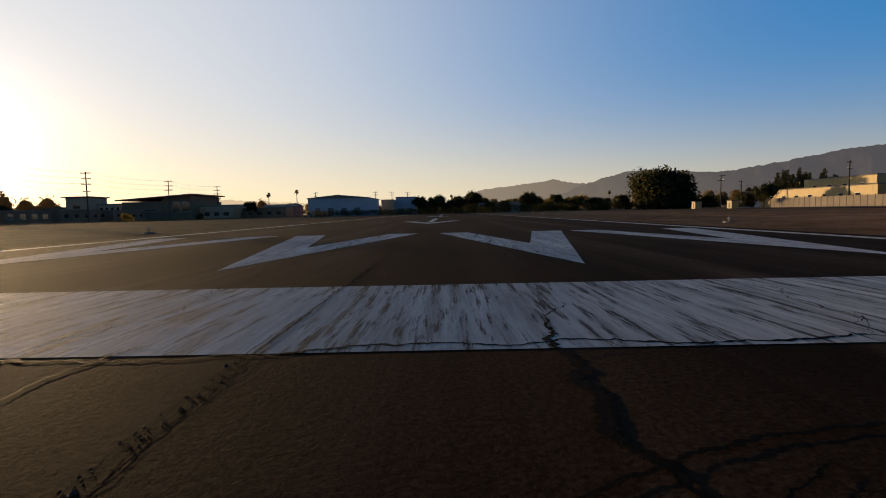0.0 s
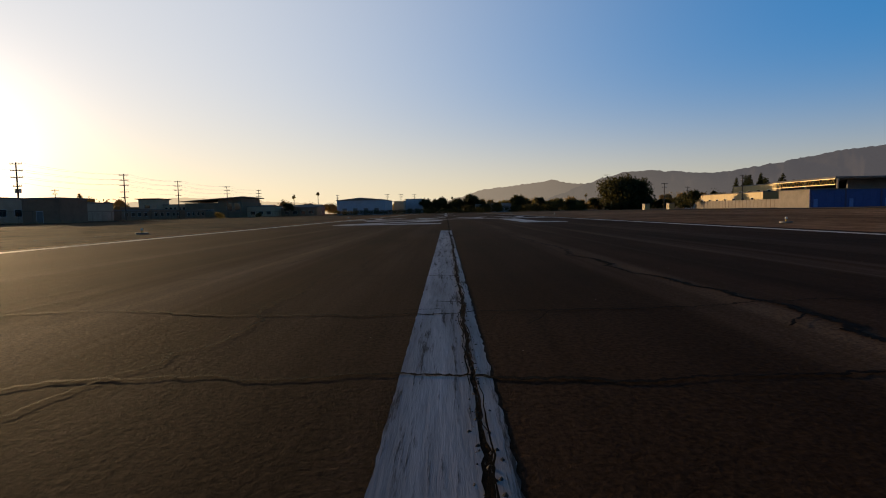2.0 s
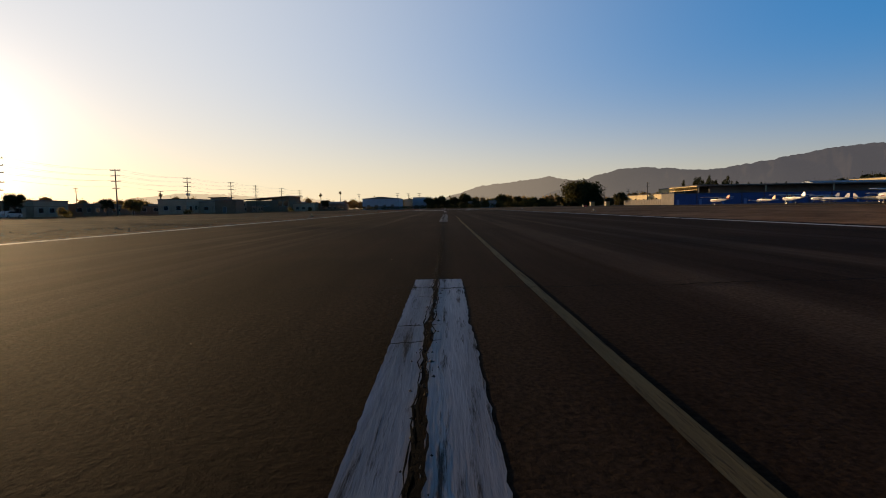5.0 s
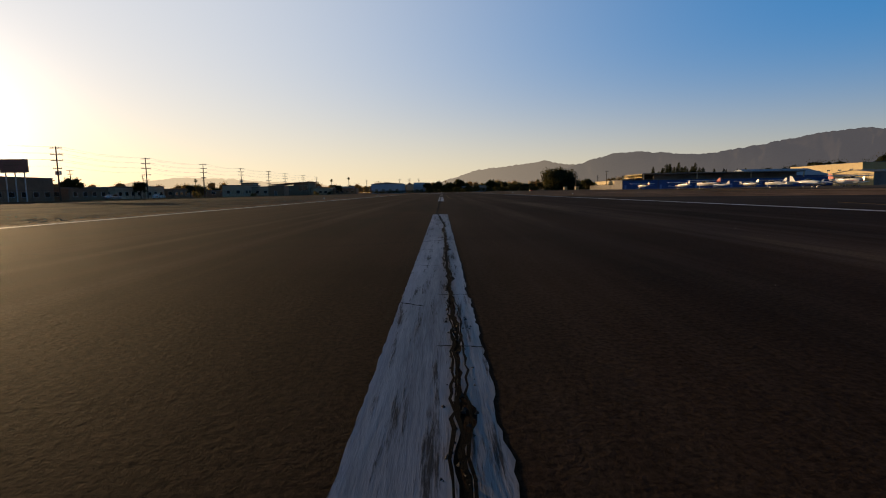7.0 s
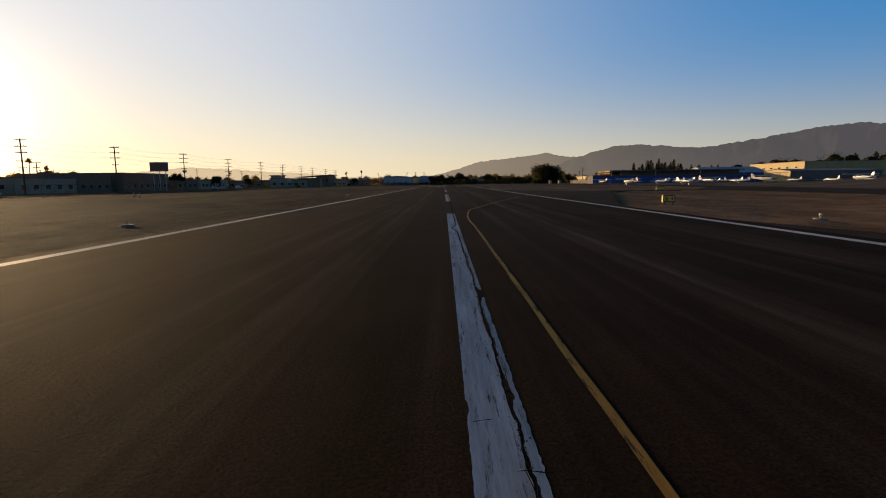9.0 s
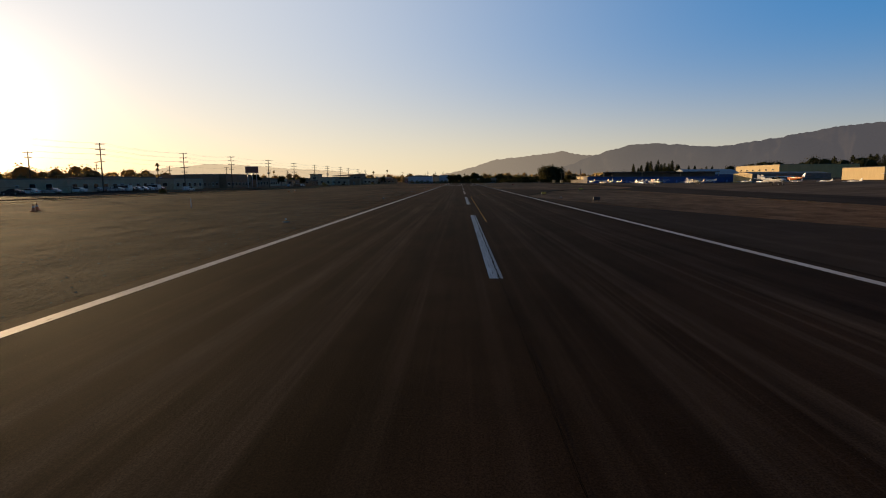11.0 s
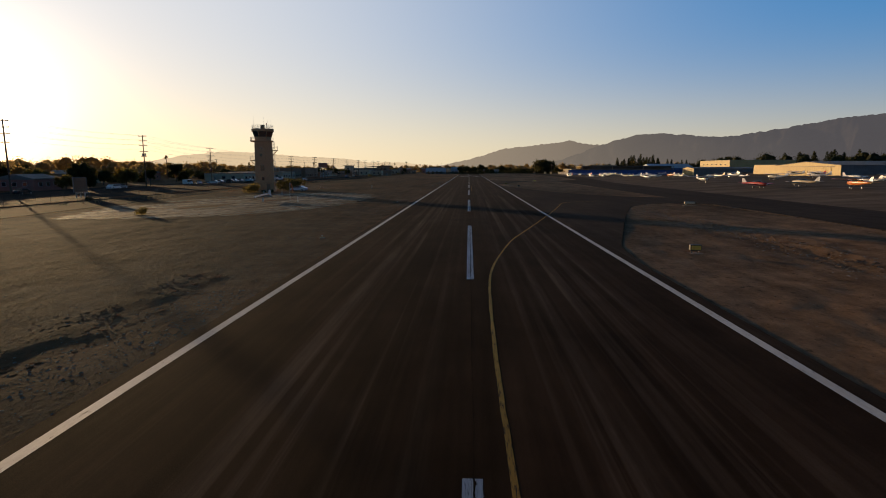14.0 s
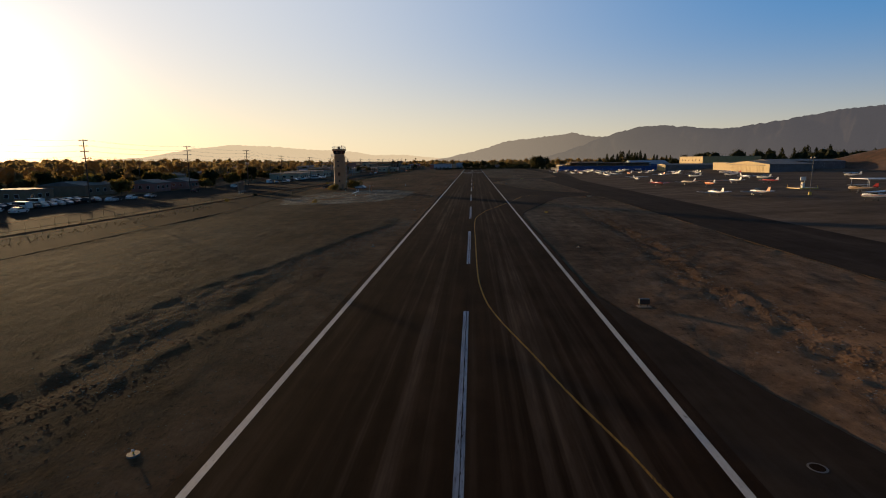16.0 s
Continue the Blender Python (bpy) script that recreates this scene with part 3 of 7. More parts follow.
for ay in (116.0, 162.0, 208.0):
    bm = bmesh.new()
    for s in (-1, 1):
        v = [bm.verts.new((CX + a * s, b + ay, 0.004)) for a, b in ((0, 0), (2.3, 9.5), (1.5, 9.5), (0, 3.4))]
        bm.faces.new(v if s > 0 else v[::-1])
    ribbon([(CX, ay + 6), (CX, ay + 26)], 0.5, 0.004, bm)
    marking("arrow", bm, M_WHITE_PAINT, "white arrow with shaft on the displaced threshold")
# the number, read from the far end
bm = bmesh.new()
v = [bm.verts.new((a, b, 0.004)) for a, b in ((4.35, 83.2), (5.75, 83.2), (5.75, 71.4), (6.9, 69.6), (6.9, 68.2), (4.35, 68.2))]
bm.faces.new(v[::-1])
marking("painted_digit", bm, M_WHITE_PAINT, "worn white painted digit 1 on the runway")
bm = bmesh.new()
two = [((-6.9, 83.2), (-0.5, 83.2), (-0.5, 80.6), (-6.9, 80.6)), ((-0.5, 80.6), (-2.2, 80.6), (-2.4, 78.6), (-6.9, 71.4), (-6.9, 68.2), (-5.2, 68.2), (-5.2, 71.0), (-0.7, 77.6))]
for q in two:
    bm.faces.new([bm.verts.new((a, b, 0.004)) for a, b in q])
bm.faces.new([bm.verts.new((a, b, 0.004)) for a, b in ((-5.2, 71.0), (-0.5, 71.0), (-0.5, 68.2), (-5.2, 68.2))])
bmesh.ops.recalc_face_normals(bm, faces=bm.faces[:])
for fc in bm.faces:
    if fc.normal.z < 0:
        fc.normal_flip()
marking("painted_digit", bm, M_WHITE_PAINT, "worn white painted digit 2 on the runway")

YELLOW = [
    [(11.9, -402), (9.0, -390), (6.95, -379.9), (6.3, -377.0), (5.65, -374.7), (4.9, -371.8), (4.0, -367.7), (2.72, -362.4), (1.88, -358.5), (1.3, -354.5), (0.88, -348.4), (0.74, -342), (0.68, -331), (0.62, -318), (0.56, -309), (0.6, -302), (0.8, -294.0), (1.25, -288.8), (2.4, -281.8), (3.45, -276.5), (4.85, -271.4), (8.35, -258.5), (11.8, -245.4), (14.3, -235), (15.6, -229.5), (17.7, -226), (23.3, -222)],
    [(13.6, -77), (10.35, -88.6), (6.3, -102), (3.26, -113.5), (2.31, -117.2), (1.84, -119.2), (1.45, -121.1), (0.82, -123.9), (0.47, -129), (0.40, -133), (0.45, -136), (0.46, -153), (0.45, -180)],
    [(0.56, -1.8), (0.53, -6.4), (0.55, -9.4), (0.51, -11.6), (0.49, -14), (0.48, -17), (0.47, -22), (0.46, -30), (0.45, -39), (0.45, -47), (0.7, -51), (0.9, -54)],
]
for yl in YELLOW:
    tagged(add_mesh("taxi_lead_line", ribbon(smooth_path(yl), 0.135 if yl[0][1] < -200 else 0.076, 0.005, wob=0.2), M_FADED if yl[0][1] > -50 and yl[0][0] < 2 else M_YELLOW_PAINT), "faded yellow taxi lead-off line", "taxi line", kind="structure")
tagged(add_mesh("taxi_lead_line", ribbon([(48.5, -640 + 10 * s) for s in range(60)], 0.16, -0.006), M_YELLOW_PAINT), "faded yellow taxiway centre line", "taxi line", kind="structure")

# ---- mountains ----
def ridge(name, r, profile, seed, c0, haze_near_sun, haze_off_sun, label, deep=900, spur=1.0):
    """A mountain range along the horizon: bearing and elevation pairs, at distance r from the middle of the walk. The
    slopes emit a colour that stands in for the haze before them.
    """
    verts, faces, rows = [], [], 15
    bs = np.arange(profile[0][0], profile[-1][0] + 0.01, 0.10)
    for b in bs:
        e = float(np.interp(b, [p[0] for p in profile], [p[1] for p in profile]))
        e += (0.10 * noise.noise((b * 0.9, seed, 0)) + 0.08 * noise.noise((b * 2.6, seed, 1)) + 0.035 * noise.noise((b * 7.1, seed, 2)) + 0.010 * noise.noise((b * 17.0, seed, 3))) * min(1, e)
        top = max(0.0, math.tan(radians(e)) * r)
        for q in range(rows):
            u = q / (rows - 1)
            # spurs run down towards the plain, with gullies between them
            w = b * 0.33 + 0.9 * noise.noise((b * 0.16, u * 1.1, seed)) + 0.35 * u
            rib = 1 - 2 * abs(noise.noise((w, u * 0.5, seed))) + 0.4 * (1 - 2 * abs(noise.noise((w * 2.9, u * 2.6, seed + 2)))) + 0.12 * noise.noise((w * 9.0, u * 8, seed + 5))
            slope = 4 * u * (1 - u)
            rr = r - deep * (1 - u) - spur * 170 * slope * rib
            z = top * (u ** 1.05) * (1 + 0.14 * slope * rib) - 14 * (1 - u)
            verts.append((math.sin(radians(b)) * rr, -157 + math.cos(radians(b)) * rr, z))
    k = len(bs)
    faces = [(i * rows + q, (i + 1) * rows + q, (i + 1) * rows + q + 1, i * rows + q + 1) for i in range(k - 1) for q in range(rows - 1)]
    me = bpy.data.meshes.new(name)
    me.from_pydata(verts, [], faces)
    m = surface(name + "_slopes", [v * 0.6 for v in c0], c0, 1.0, 0.006, 0, fine=9, spec=0.0)
    n, l = m.node_tree.nodes, m.node_tree.links
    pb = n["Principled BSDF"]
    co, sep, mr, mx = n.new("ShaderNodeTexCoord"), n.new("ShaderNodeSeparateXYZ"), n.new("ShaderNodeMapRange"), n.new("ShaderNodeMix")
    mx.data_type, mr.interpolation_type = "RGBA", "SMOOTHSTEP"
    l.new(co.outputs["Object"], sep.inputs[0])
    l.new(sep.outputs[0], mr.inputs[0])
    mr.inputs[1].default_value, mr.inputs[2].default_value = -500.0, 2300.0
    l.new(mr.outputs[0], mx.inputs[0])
    # haze painted as emission of the slopes, warmer towards the sun
    mx.inputs[6].default_value, mx.inputs[7].default_value = (*haze_near_sun, 1), (*haze_off_sun, 1)
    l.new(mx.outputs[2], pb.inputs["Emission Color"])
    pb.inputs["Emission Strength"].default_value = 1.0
    me.materials.append(m)
    me.polygons.foreach_set("use_smooth", [True] * len(me.polygons))
    return tagged(new(name, me), label, "mountains", kind="structure")


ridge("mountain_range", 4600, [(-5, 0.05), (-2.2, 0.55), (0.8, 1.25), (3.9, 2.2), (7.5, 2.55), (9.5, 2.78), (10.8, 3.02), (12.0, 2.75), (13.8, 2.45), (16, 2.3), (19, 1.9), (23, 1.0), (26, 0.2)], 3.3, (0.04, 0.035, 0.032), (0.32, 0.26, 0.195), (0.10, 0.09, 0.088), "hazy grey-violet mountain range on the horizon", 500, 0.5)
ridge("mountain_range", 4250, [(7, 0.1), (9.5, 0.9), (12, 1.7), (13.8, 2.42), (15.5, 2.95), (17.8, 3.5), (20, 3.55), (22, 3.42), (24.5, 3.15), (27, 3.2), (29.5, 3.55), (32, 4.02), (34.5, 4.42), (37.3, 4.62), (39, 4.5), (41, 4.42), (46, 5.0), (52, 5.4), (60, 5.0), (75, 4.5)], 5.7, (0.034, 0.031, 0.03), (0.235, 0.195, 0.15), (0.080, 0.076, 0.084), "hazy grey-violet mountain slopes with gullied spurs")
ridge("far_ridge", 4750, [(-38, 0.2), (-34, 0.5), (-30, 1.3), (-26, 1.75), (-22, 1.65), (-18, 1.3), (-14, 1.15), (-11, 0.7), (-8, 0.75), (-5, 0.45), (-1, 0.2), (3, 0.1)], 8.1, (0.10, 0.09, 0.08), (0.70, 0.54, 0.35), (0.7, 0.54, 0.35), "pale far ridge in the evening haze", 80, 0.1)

# ---- materials of things ----
M_TOWER = surface("tower_concrete", (0.47, 0.29, 0.15), (0.62, 0.39, 0.21), 0.85, 0.8, 0.4, stretch=(1, 1, 0.35), fine=14, wear=(0.26, 0.16, 0.10), wear_at=0.6)
M_GLASS = plain("dark_glass", (0.02, 0.025, 0.03), 0.06, 0.0, 0.8)
M_STEEL = plain("galvanised_steel", (0.42, 0.42, 0.42), 0.45, 0.7)
M_RAIL = plain("pale_painted_rail", (0.62, 0.60, 0.55), 0.5)
M_BLACK = plain("black_paint", (0.015, 0.015, 0.016), 0.5)
M_RUBBER = plain("tyre_rubber", (0.018, 0.018, 0.018), 0.8)
M_WHITE = plain("white_gloss_paint", (0.68, 0.66, 0.63), 0.3)
M_RED = plain("red_paint", (0.50, 0.035, 0.02), 0.35)
M_ORANGE = plain("orange_paint", (0.62, 0.17, 0.03), 0.35)
M_YELLOW = plain("yellow_paint", (0.62, 0.38, 0.05), 0.4)
M_SIGNFACE = plain("sign_yellow", (0.62, 0.50, 0.08), 0.5)
M_TAN = plain("tan_paint", (0.55, 0.42, 0.27), 0.45)
M_NAVY = plain("navy_paint", (0.03, 0.05, 0.14), 0.35)
M_SILVER = plain("silver_car_paint", (0.45, 0.46, 0.48), 0.25, 0.6)
M_BLUECAR = plain("pale_blue_car_paint", (0.60, 0.63, 0.68), 0.25, 0.1)
M_DARKCAR = plain("dark_car_paint", (0.03, 0.03, 0.035), 0.25, 0.3)
M_WOOD = surface("weathered_pole_wood", (0.07, 0.05, 0.035), (0.15, 0.11, 0.08), 0.9, 1.0, 0.5, stretch=(6, 6, 0.6))
M_BLUE = surface("blue_ribbed_steel", (0.018, 0.06, 0.21), (0.028, 0.088, 0.28), 0.5, 0.5, 0.2, fine=10, wear=(0.05, 0.10, 0.24), wear_at=0.66)
M_BLUE_DOOR = plain("pale_blue_door", (0.10, 0.22, 0.48), 0.5)
M_TANWALL = surface("tan_ribbed_steel", (0.38, 0.27, 0.11), (0.49, 0.355, 0.155), 0.6, 0.4, 0.2, stretch=(1, 3, 0.4), fine=12)
M_GREYROOF = surface("grey_metal_roof", (0.15, 0.13, 0.115), (0.25, 0.22, 0.195), 0.8, 0.4, 0.2, fine=10, wear=(0.16, 0.12, 0.09), wear_at=0.66)
M_GREYWALL = surface("grey_steel_wall", (0.11, 0.105, 0.10), (0.18, 0.17, 0.165), 0.7, 0.4, 0.2, fine=10)
M_PALE = surface("pale_stucco", (0.40, 0.32, 0.22), (0.55, 0.45, 0.32), 0.85, 0.5, 0.3, fine=14, wear=(0.36, 0.29, 0.21), wear_at=0.66)
M_BLUEPALE = surface("pale_blue_siding", (0.30, 0.35, 0.41), (0.40, 0.45, 0.51), 0.7, 0.5, 0.2, fine=14)
M_PINK = surface("pink_stucco", (0.30, 0.13, 0.10), (0.42, 0.19, 0.15), 0.85, 0.5, 0.3, fine=14)
M_BROWNWALL = surface("brown_stucco", (0.20, 0.13, 0.08), (0.32, 0.21, 0.13), 0.85, 0.5, 0.3, fine=14)
M_GREENWALL = surface("olive_wall", (0.16, 0.13, 0.085), (0.25, 0.20, 0.13), 0.85, 0.5, 0.3, fine=14)


def leaf_surface(name, dark, light, through_light):
    """Leaves that let some of the low sun shine through."""
    m = surface(name, dark, light, 0.7, 0.7, 0, fine=3, spec=0.2)
    n, l = m.node_tree.nodes, m.node_tree.links
    tr, mx, out = n.new("ShaderNodeBsdfTranslucent"), n.new("ShaderNodeMixShader"), n["Material Output"]
    tr.inputs["Color"].default_value = (*through_light, 1)
    mx.inputs[0].default_value = 0.5
    l.new(n["Principled BSDF"].outputs[0], mx.inputs[1])
    l.new(tr.outputs[0], mx.inputs[2])
    l.new(mx.outputs[0], out.inputs["Surface"])
    return m


M_LEAF = leaf_surface("dark_green_leaves", (0.014, 0.021, 0.008), (0.042, 0.052, 0.017), (0.07, 0.06, 0.016))
M_LEAF_DRY = leaf_surface("olive_dry_leaves", (0.05, 0.048, 0.016), (0.12, 0.11, 0.04), (0.22, 0.17, 0.04))
# far leaves are paler and warmer: distance haze put into their colour
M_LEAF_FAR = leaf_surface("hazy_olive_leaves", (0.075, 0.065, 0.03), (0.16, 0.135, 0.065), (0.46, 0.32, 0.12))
M_NEEDLE = leaf_surface("dark_needles", (0.014, 0.022, 0.011), (0.04, 0.052, 0.024), (0.05, 0.05, 0.015))
M_BARK = surface("bark", (0.05, 0.037, 0.026), (0.12, 0.09, 0.065), 0.95, 1.5, 0.6, stretch=(3, 3, 0.6))
M_WEED = surface("dead_weeds", (0.20, 0.13, 0.06), (0.42, 0.29, 0.14), 0.9, 1.0, 0, spec=0.1)
M_HILL = surface("red_brown_scrub", (0.045, 0.022, 0.012), (0.19, 0.082, 0.04), 0.95, 0.16, 1.5, fine=12, wear=(0.05, 0.045, 0.02), wear_at=0.58)


# ---- control tower ----
def build_tower():
    t = empty("control_tower", pose(-53.2, -185.6, 0, 0, 0, 18) @ Matrix.Diagonal((0.84, 0.84, 1, 1)), "tan concrete airport control tower with railed balconies and glazed cab", "control tower")
    bm = bmesh.new()
    lo, hi = 2.75, 2.45
    vs = [[bm.verts.new((sx * w, sy * w * 0.85, z)) for sx, sy in ((-1, -1), (1, -1), (1, 1), (-1, 1))] for w, z in ((lo, 0), (hi, 13.0))]
    for i in range(4):
        bm.faces.new((vs[0][i], vs[0][(i + 1) % 4], vs[1][(i + 1) % 4], vs[1][i]))
    bm.faces.new(vs[1])
    part("shaft", bm, M_TOWER, t)
    for z in (2.5, 5.3, 8.0):     # string courses
        w = lo - (lo - hi) * z / 13 + 0.32
        if z != 5.3:
            part("floor_band", box(-w, w, -w * 0.9, w * 0.9, z - 0.16, z + 0.12, bevel=0.03), M_TOWER, t)
    part("cab_deck", box(-3.6, 2.9, -2.6, 2.6, 12.72, 13.0, bevel=0.05), M_TOWER, t, "concrete balcony slab below the cab")
    bm = bmesh.new()
    rings = []
    for w, z in ((2.38, 13.0), (2.43, 13.95), (2.93, 15.3)):
        rings.append([bm.verts.new((w * math.cos(radians(22.5 + 45 * k)) * 1.06, w * math.sin(radians(22.5 + 45 * k)), z)) for k in range(8)])
    for a, b in zip(rings, rings[1:]):
        for k in range(8):
            bm.faces.new((a[k], a[(k + 1) % 8], b[(k + 1) % 8], b[k]))
    for k, fc in enumerate(bm.faces[:]):
        fc.material_index = 1 if k >= 8 else 0
    part("cab", bm, [M_TOWER, M_GLASS], t, "sloping dark cab glazing over a concrete sill")
    for k in range(8):
        a = radians(22.5 + 45 * k)
        part("mullion", cyl((2.47 * math.cos(a) * 1.06, 2.47 * math.sin(a), 13.9), (2.98 * math.cos(a) * 1.06, 2.98 * math.sin(a), 15.35), 0.07, seg=6), M_TOWER, t)
    bm = bmesh.new()
    for z0, z1, w in ((15.3, 15.95, 3.24),):
        pts = [(w * math.cos(radians(22.5 + 45 * k)) * 1.06, w * math.sin(radians(22.5 + 45 * k))) for k in range(8)]
        prism(pts, z0, z1, bm)
    part("cab_roof", bm, M_TOWER, t, "thick flat concrete cab roof")
    part("roof_hatch", box(-0.6, 0.6, -0.5, 0.5, 15.95, 16.95, bevel=0.04), M_BROWNWALL, t, "brown box on the roof")

    def rail(pts, z, h=0.95, label=""):
        bm = bmesh.new()
        for a, b in zip(pts, pts[1:]):
            d = math.dist(a, b)
            for q in (0.35, 0.68, 1.0):
                cyl((*a, z + h * q), (*b, z + h * q), 0.022, seg=5, bm=bm)
            for s in range(int(d / 0.8) + 1):
                u = s / max(1, int(d / 0.8))
                x, y = a[0] + (b[0] - a[0]) * u, a[1] + (b[1] - a[1]) * u
                cyl((x, y, z), (x, y, z + h), 0.025, seg=5, bm=bm)
        return part("railing", bm, M_RAIL, t, label)

    oct_pts = [(3.08 * math.cos(radians(22.5 + 45 * k)) * 1.06, 3.08 * math.sin(radians(22.5 + 45 * k))) for k in range(9)]
    rail(oct_pts, 15.95, 0.9, "pale pipe railing round the roof")
    rail([(-2.3, -2.5), (-3.5, -2.5), (-3.5, 2.5), (2.8, 2.5)], 13.0)
    # side platforms with brackets
    for x0, x1, z, tag in ((-4.0, -2.4, 8.0, "left"), (2.3, 4.1, 10.6, "right"), (2.5, 4.3, 5.2, "right")):
        part("platform", box(x0, x1, -1.3, 0.6, z - 0.1, z + 0.06), M_TOWER, t, "small railed landing on brackets")
        out = x0 if x0 < 0 else x1
        inn = -2.5 if x0 < 0 else 2.55
        for y in (-1.1, 0.4):
            part("bracket", cyl((inn, y, z - 1.2), (out * 0.95, y, z - 0.1), 0.06, seg=6), M_TOWER, t)
        rail([(inn, -1.25), (out, -1.25), (out, 0.55)], z + 0.06)
    # outside stairs on the runway side, flight by flight
    for z0, z1, d in ((0.1, 2.5, 1), (2.6, 5.2, 1), (5.3, 8.0, -1), (8.1, 10.6, 1), (10.7, 13.0, -1)):
        k = int((z1 - z0) / 0.19)
        rise_z = z1 - z0
        flight = part("stair_flight", prism([(-1.85, 0.0), (-1.55, 0.0), (1.6, 1.0), (1.3, 1.0)], 0, 0.04), M_STEEL, t, "steel stair flight with open treads")
        for v in flight.data.vertices:     # the stringer stands on edge along the treads
            a, b, c = v.co
            v.co = (3.25 + c, a * d, z0 + rise_z * b - 0.03)
        for q in range(k):
            u = q / k
            y = (-1.7 + 3.2 * u) * d
            part("tread", box(2.55, 3.25, y - 0.14, y + 0.14, z0 + rise_z * u, z0 + rise_z * u + 0.05), M_STEEL, flight)
    # windows and door in the face towards the field
    part("downpipe", cyl((0.55, -2.36, 0.1), (0.5, -2.16, 12.7), 0.07, seg=8), M_TOWER, t)
    for x, z, w, h in ((-0.75, 11.1, 1.1, 0.34), (-0.75, 9.35, 0.7, 0.7), (-0.5, 6.1, 1.1, 1.3), (-0.4, 3.4, 0.7, 0.8)):
        y = -(lo - (lo - hi) * z / 13) * 0.85
        f = part("window", box(x - w / 2 - 0.07, x + w / 2 + 0.07, y - 0.05, y + 0.12, z - h / 2 - 0.07, z + h / 2 + 0.07), M_TOWER, t)
        part("pane", box(x - w / 2, x + w / 2, y - 0.07, y - 0.02, z - h / 2, z + h / 2), M_GLASS, f)
    part("door", box(0.5, 1.45, -2.42, -2.26, 0.0, 2.05), M_BROWNWALL, t, "brown steel door at the tower's foot")
    for x, y, h in ((-2.4, -1.6, 3.0), (1.6, -1.8, 2.6), (2.4, 1.2, 2.4), (0.3, 2.0, 3.2)):
        part("antenna", cyl((x, y, 15.9), (x, y, 15.9 + h), 0.025, 0.012, seg=5), M_STEEL, t)
    bm = cyl((1.2, -0.6, 15.95), (1.2, -0.6, 16.9), 0.06, seg=6)
    part("beacon_post", bm, M_STEEL, t)
    part("beacon", cyl((1.2, -0.6, 16.9), (1.2, -0.6, 17.35), 0.2, 0.17, seg=10), M_RED, t, "red obstruction beacon")
    return t


build_tower()


# ---- trees ----
def leaf_mesh(name, material, clumps, n, size, seed, squash=1.0, rough=0.35, core=0.0):
    """A crown of many small leaf sprays round clump centres (x, y, z, r)."""
    rng = random.Random(seed)
    verts, faces = [], []
    tot = sum(c[3] ** 2 for c in clumps)
    for cx, cy, cz, r in clumps:
        for _ in range(max(6, int(n * r * r / tot))):
            d = Vector((rng.gauss(0, 1), rng.gauss(0, 1), rng.gauss(0, 1))).normalized()
            q = r * (1 - rough * rng.random() ** 1.6) * (0.9 + 0.25 * rng.random())
            p = Vector((cx, cy, cz)) + Vector((d.x * q, d.y * q, d.z * q * squash))
            a = Vector((rng.gauss(0, 1), rng.gauss(0, 1), rng.gauss(0, 1))).normalized()
            b = (a.cross(d) + Vector((0, 0, 0.01))).normalized()
            s = size * rng.uniform(0.6, 1.5)
            i = len(verts)
            verts += [tuple(p + a * s), tuple(p + b * s * 0.6 + d * s * 0.3), tuple(p - a * s), tuple(p - b * s * 0.6 - d * s * 0.2)]
            faces.append((i, i + 1, i + 2, i + 3))
    if core:         # shaded inner mass of twigs behind the outer leaves
        for cx, cy, cz, r in clumps:
            i = len(verts)
            for w, dz in ((0.62, 0.72), (0.98, 0.1), (0.7, -0.7)):
                for k in range(7):
                    q = r * core * rng.uniform(0.72, 1.12)
                    a = 2 * math.pi * (k + rng.uniform(-0.25, 0.25)) / 7
                    verts.append((cx + math.cos(a) * w * q, cy + math.sin(a) * w * q, cz + dz * q * squash))
            verts.append((cx, cy, cz + r * core * 0.95 * squash))
            for k in range(7):
                j = (k + 1) % 7
                faces += [(i + k, i + j, i + 21), (i + 7 + k, i + 7 + j, i + j, i + k), (i + 14 + k, i + 14 + j, i + 7 + j, i + 7 + k)]
    me = bpy.data.meshes.new(name)
    me.from_pydata(verts, [], faces)
    me.materials.append(material)
    return me


def branchy(h, spread, seed, limbs=6, r=0.25):
    rng = random.Random(seed)
    bm = cyl((0, 0, -0.1), (0.1, 0.05, h * 0.5), r, r * 0.6, 8)
    tips = []
    for k in range(limbs):
        a = 2 * math.pi * (k + rng.random() * 0.6) / limbs
        z0 = h * rng.uniform(0.25, 0.48)
        tip = (math.cos(a) * spread * rng.uniform(0.5, 0.8), math.sin(a) * spread * rng.uniform(0.5, 0.8), h * rng.uniform(0.55, 0.8))
        cyl((0.05, 0, z0), tip, r * 0.4, r * 0.12, 6, bm)
        tips.append(tip)
    return bm, tips


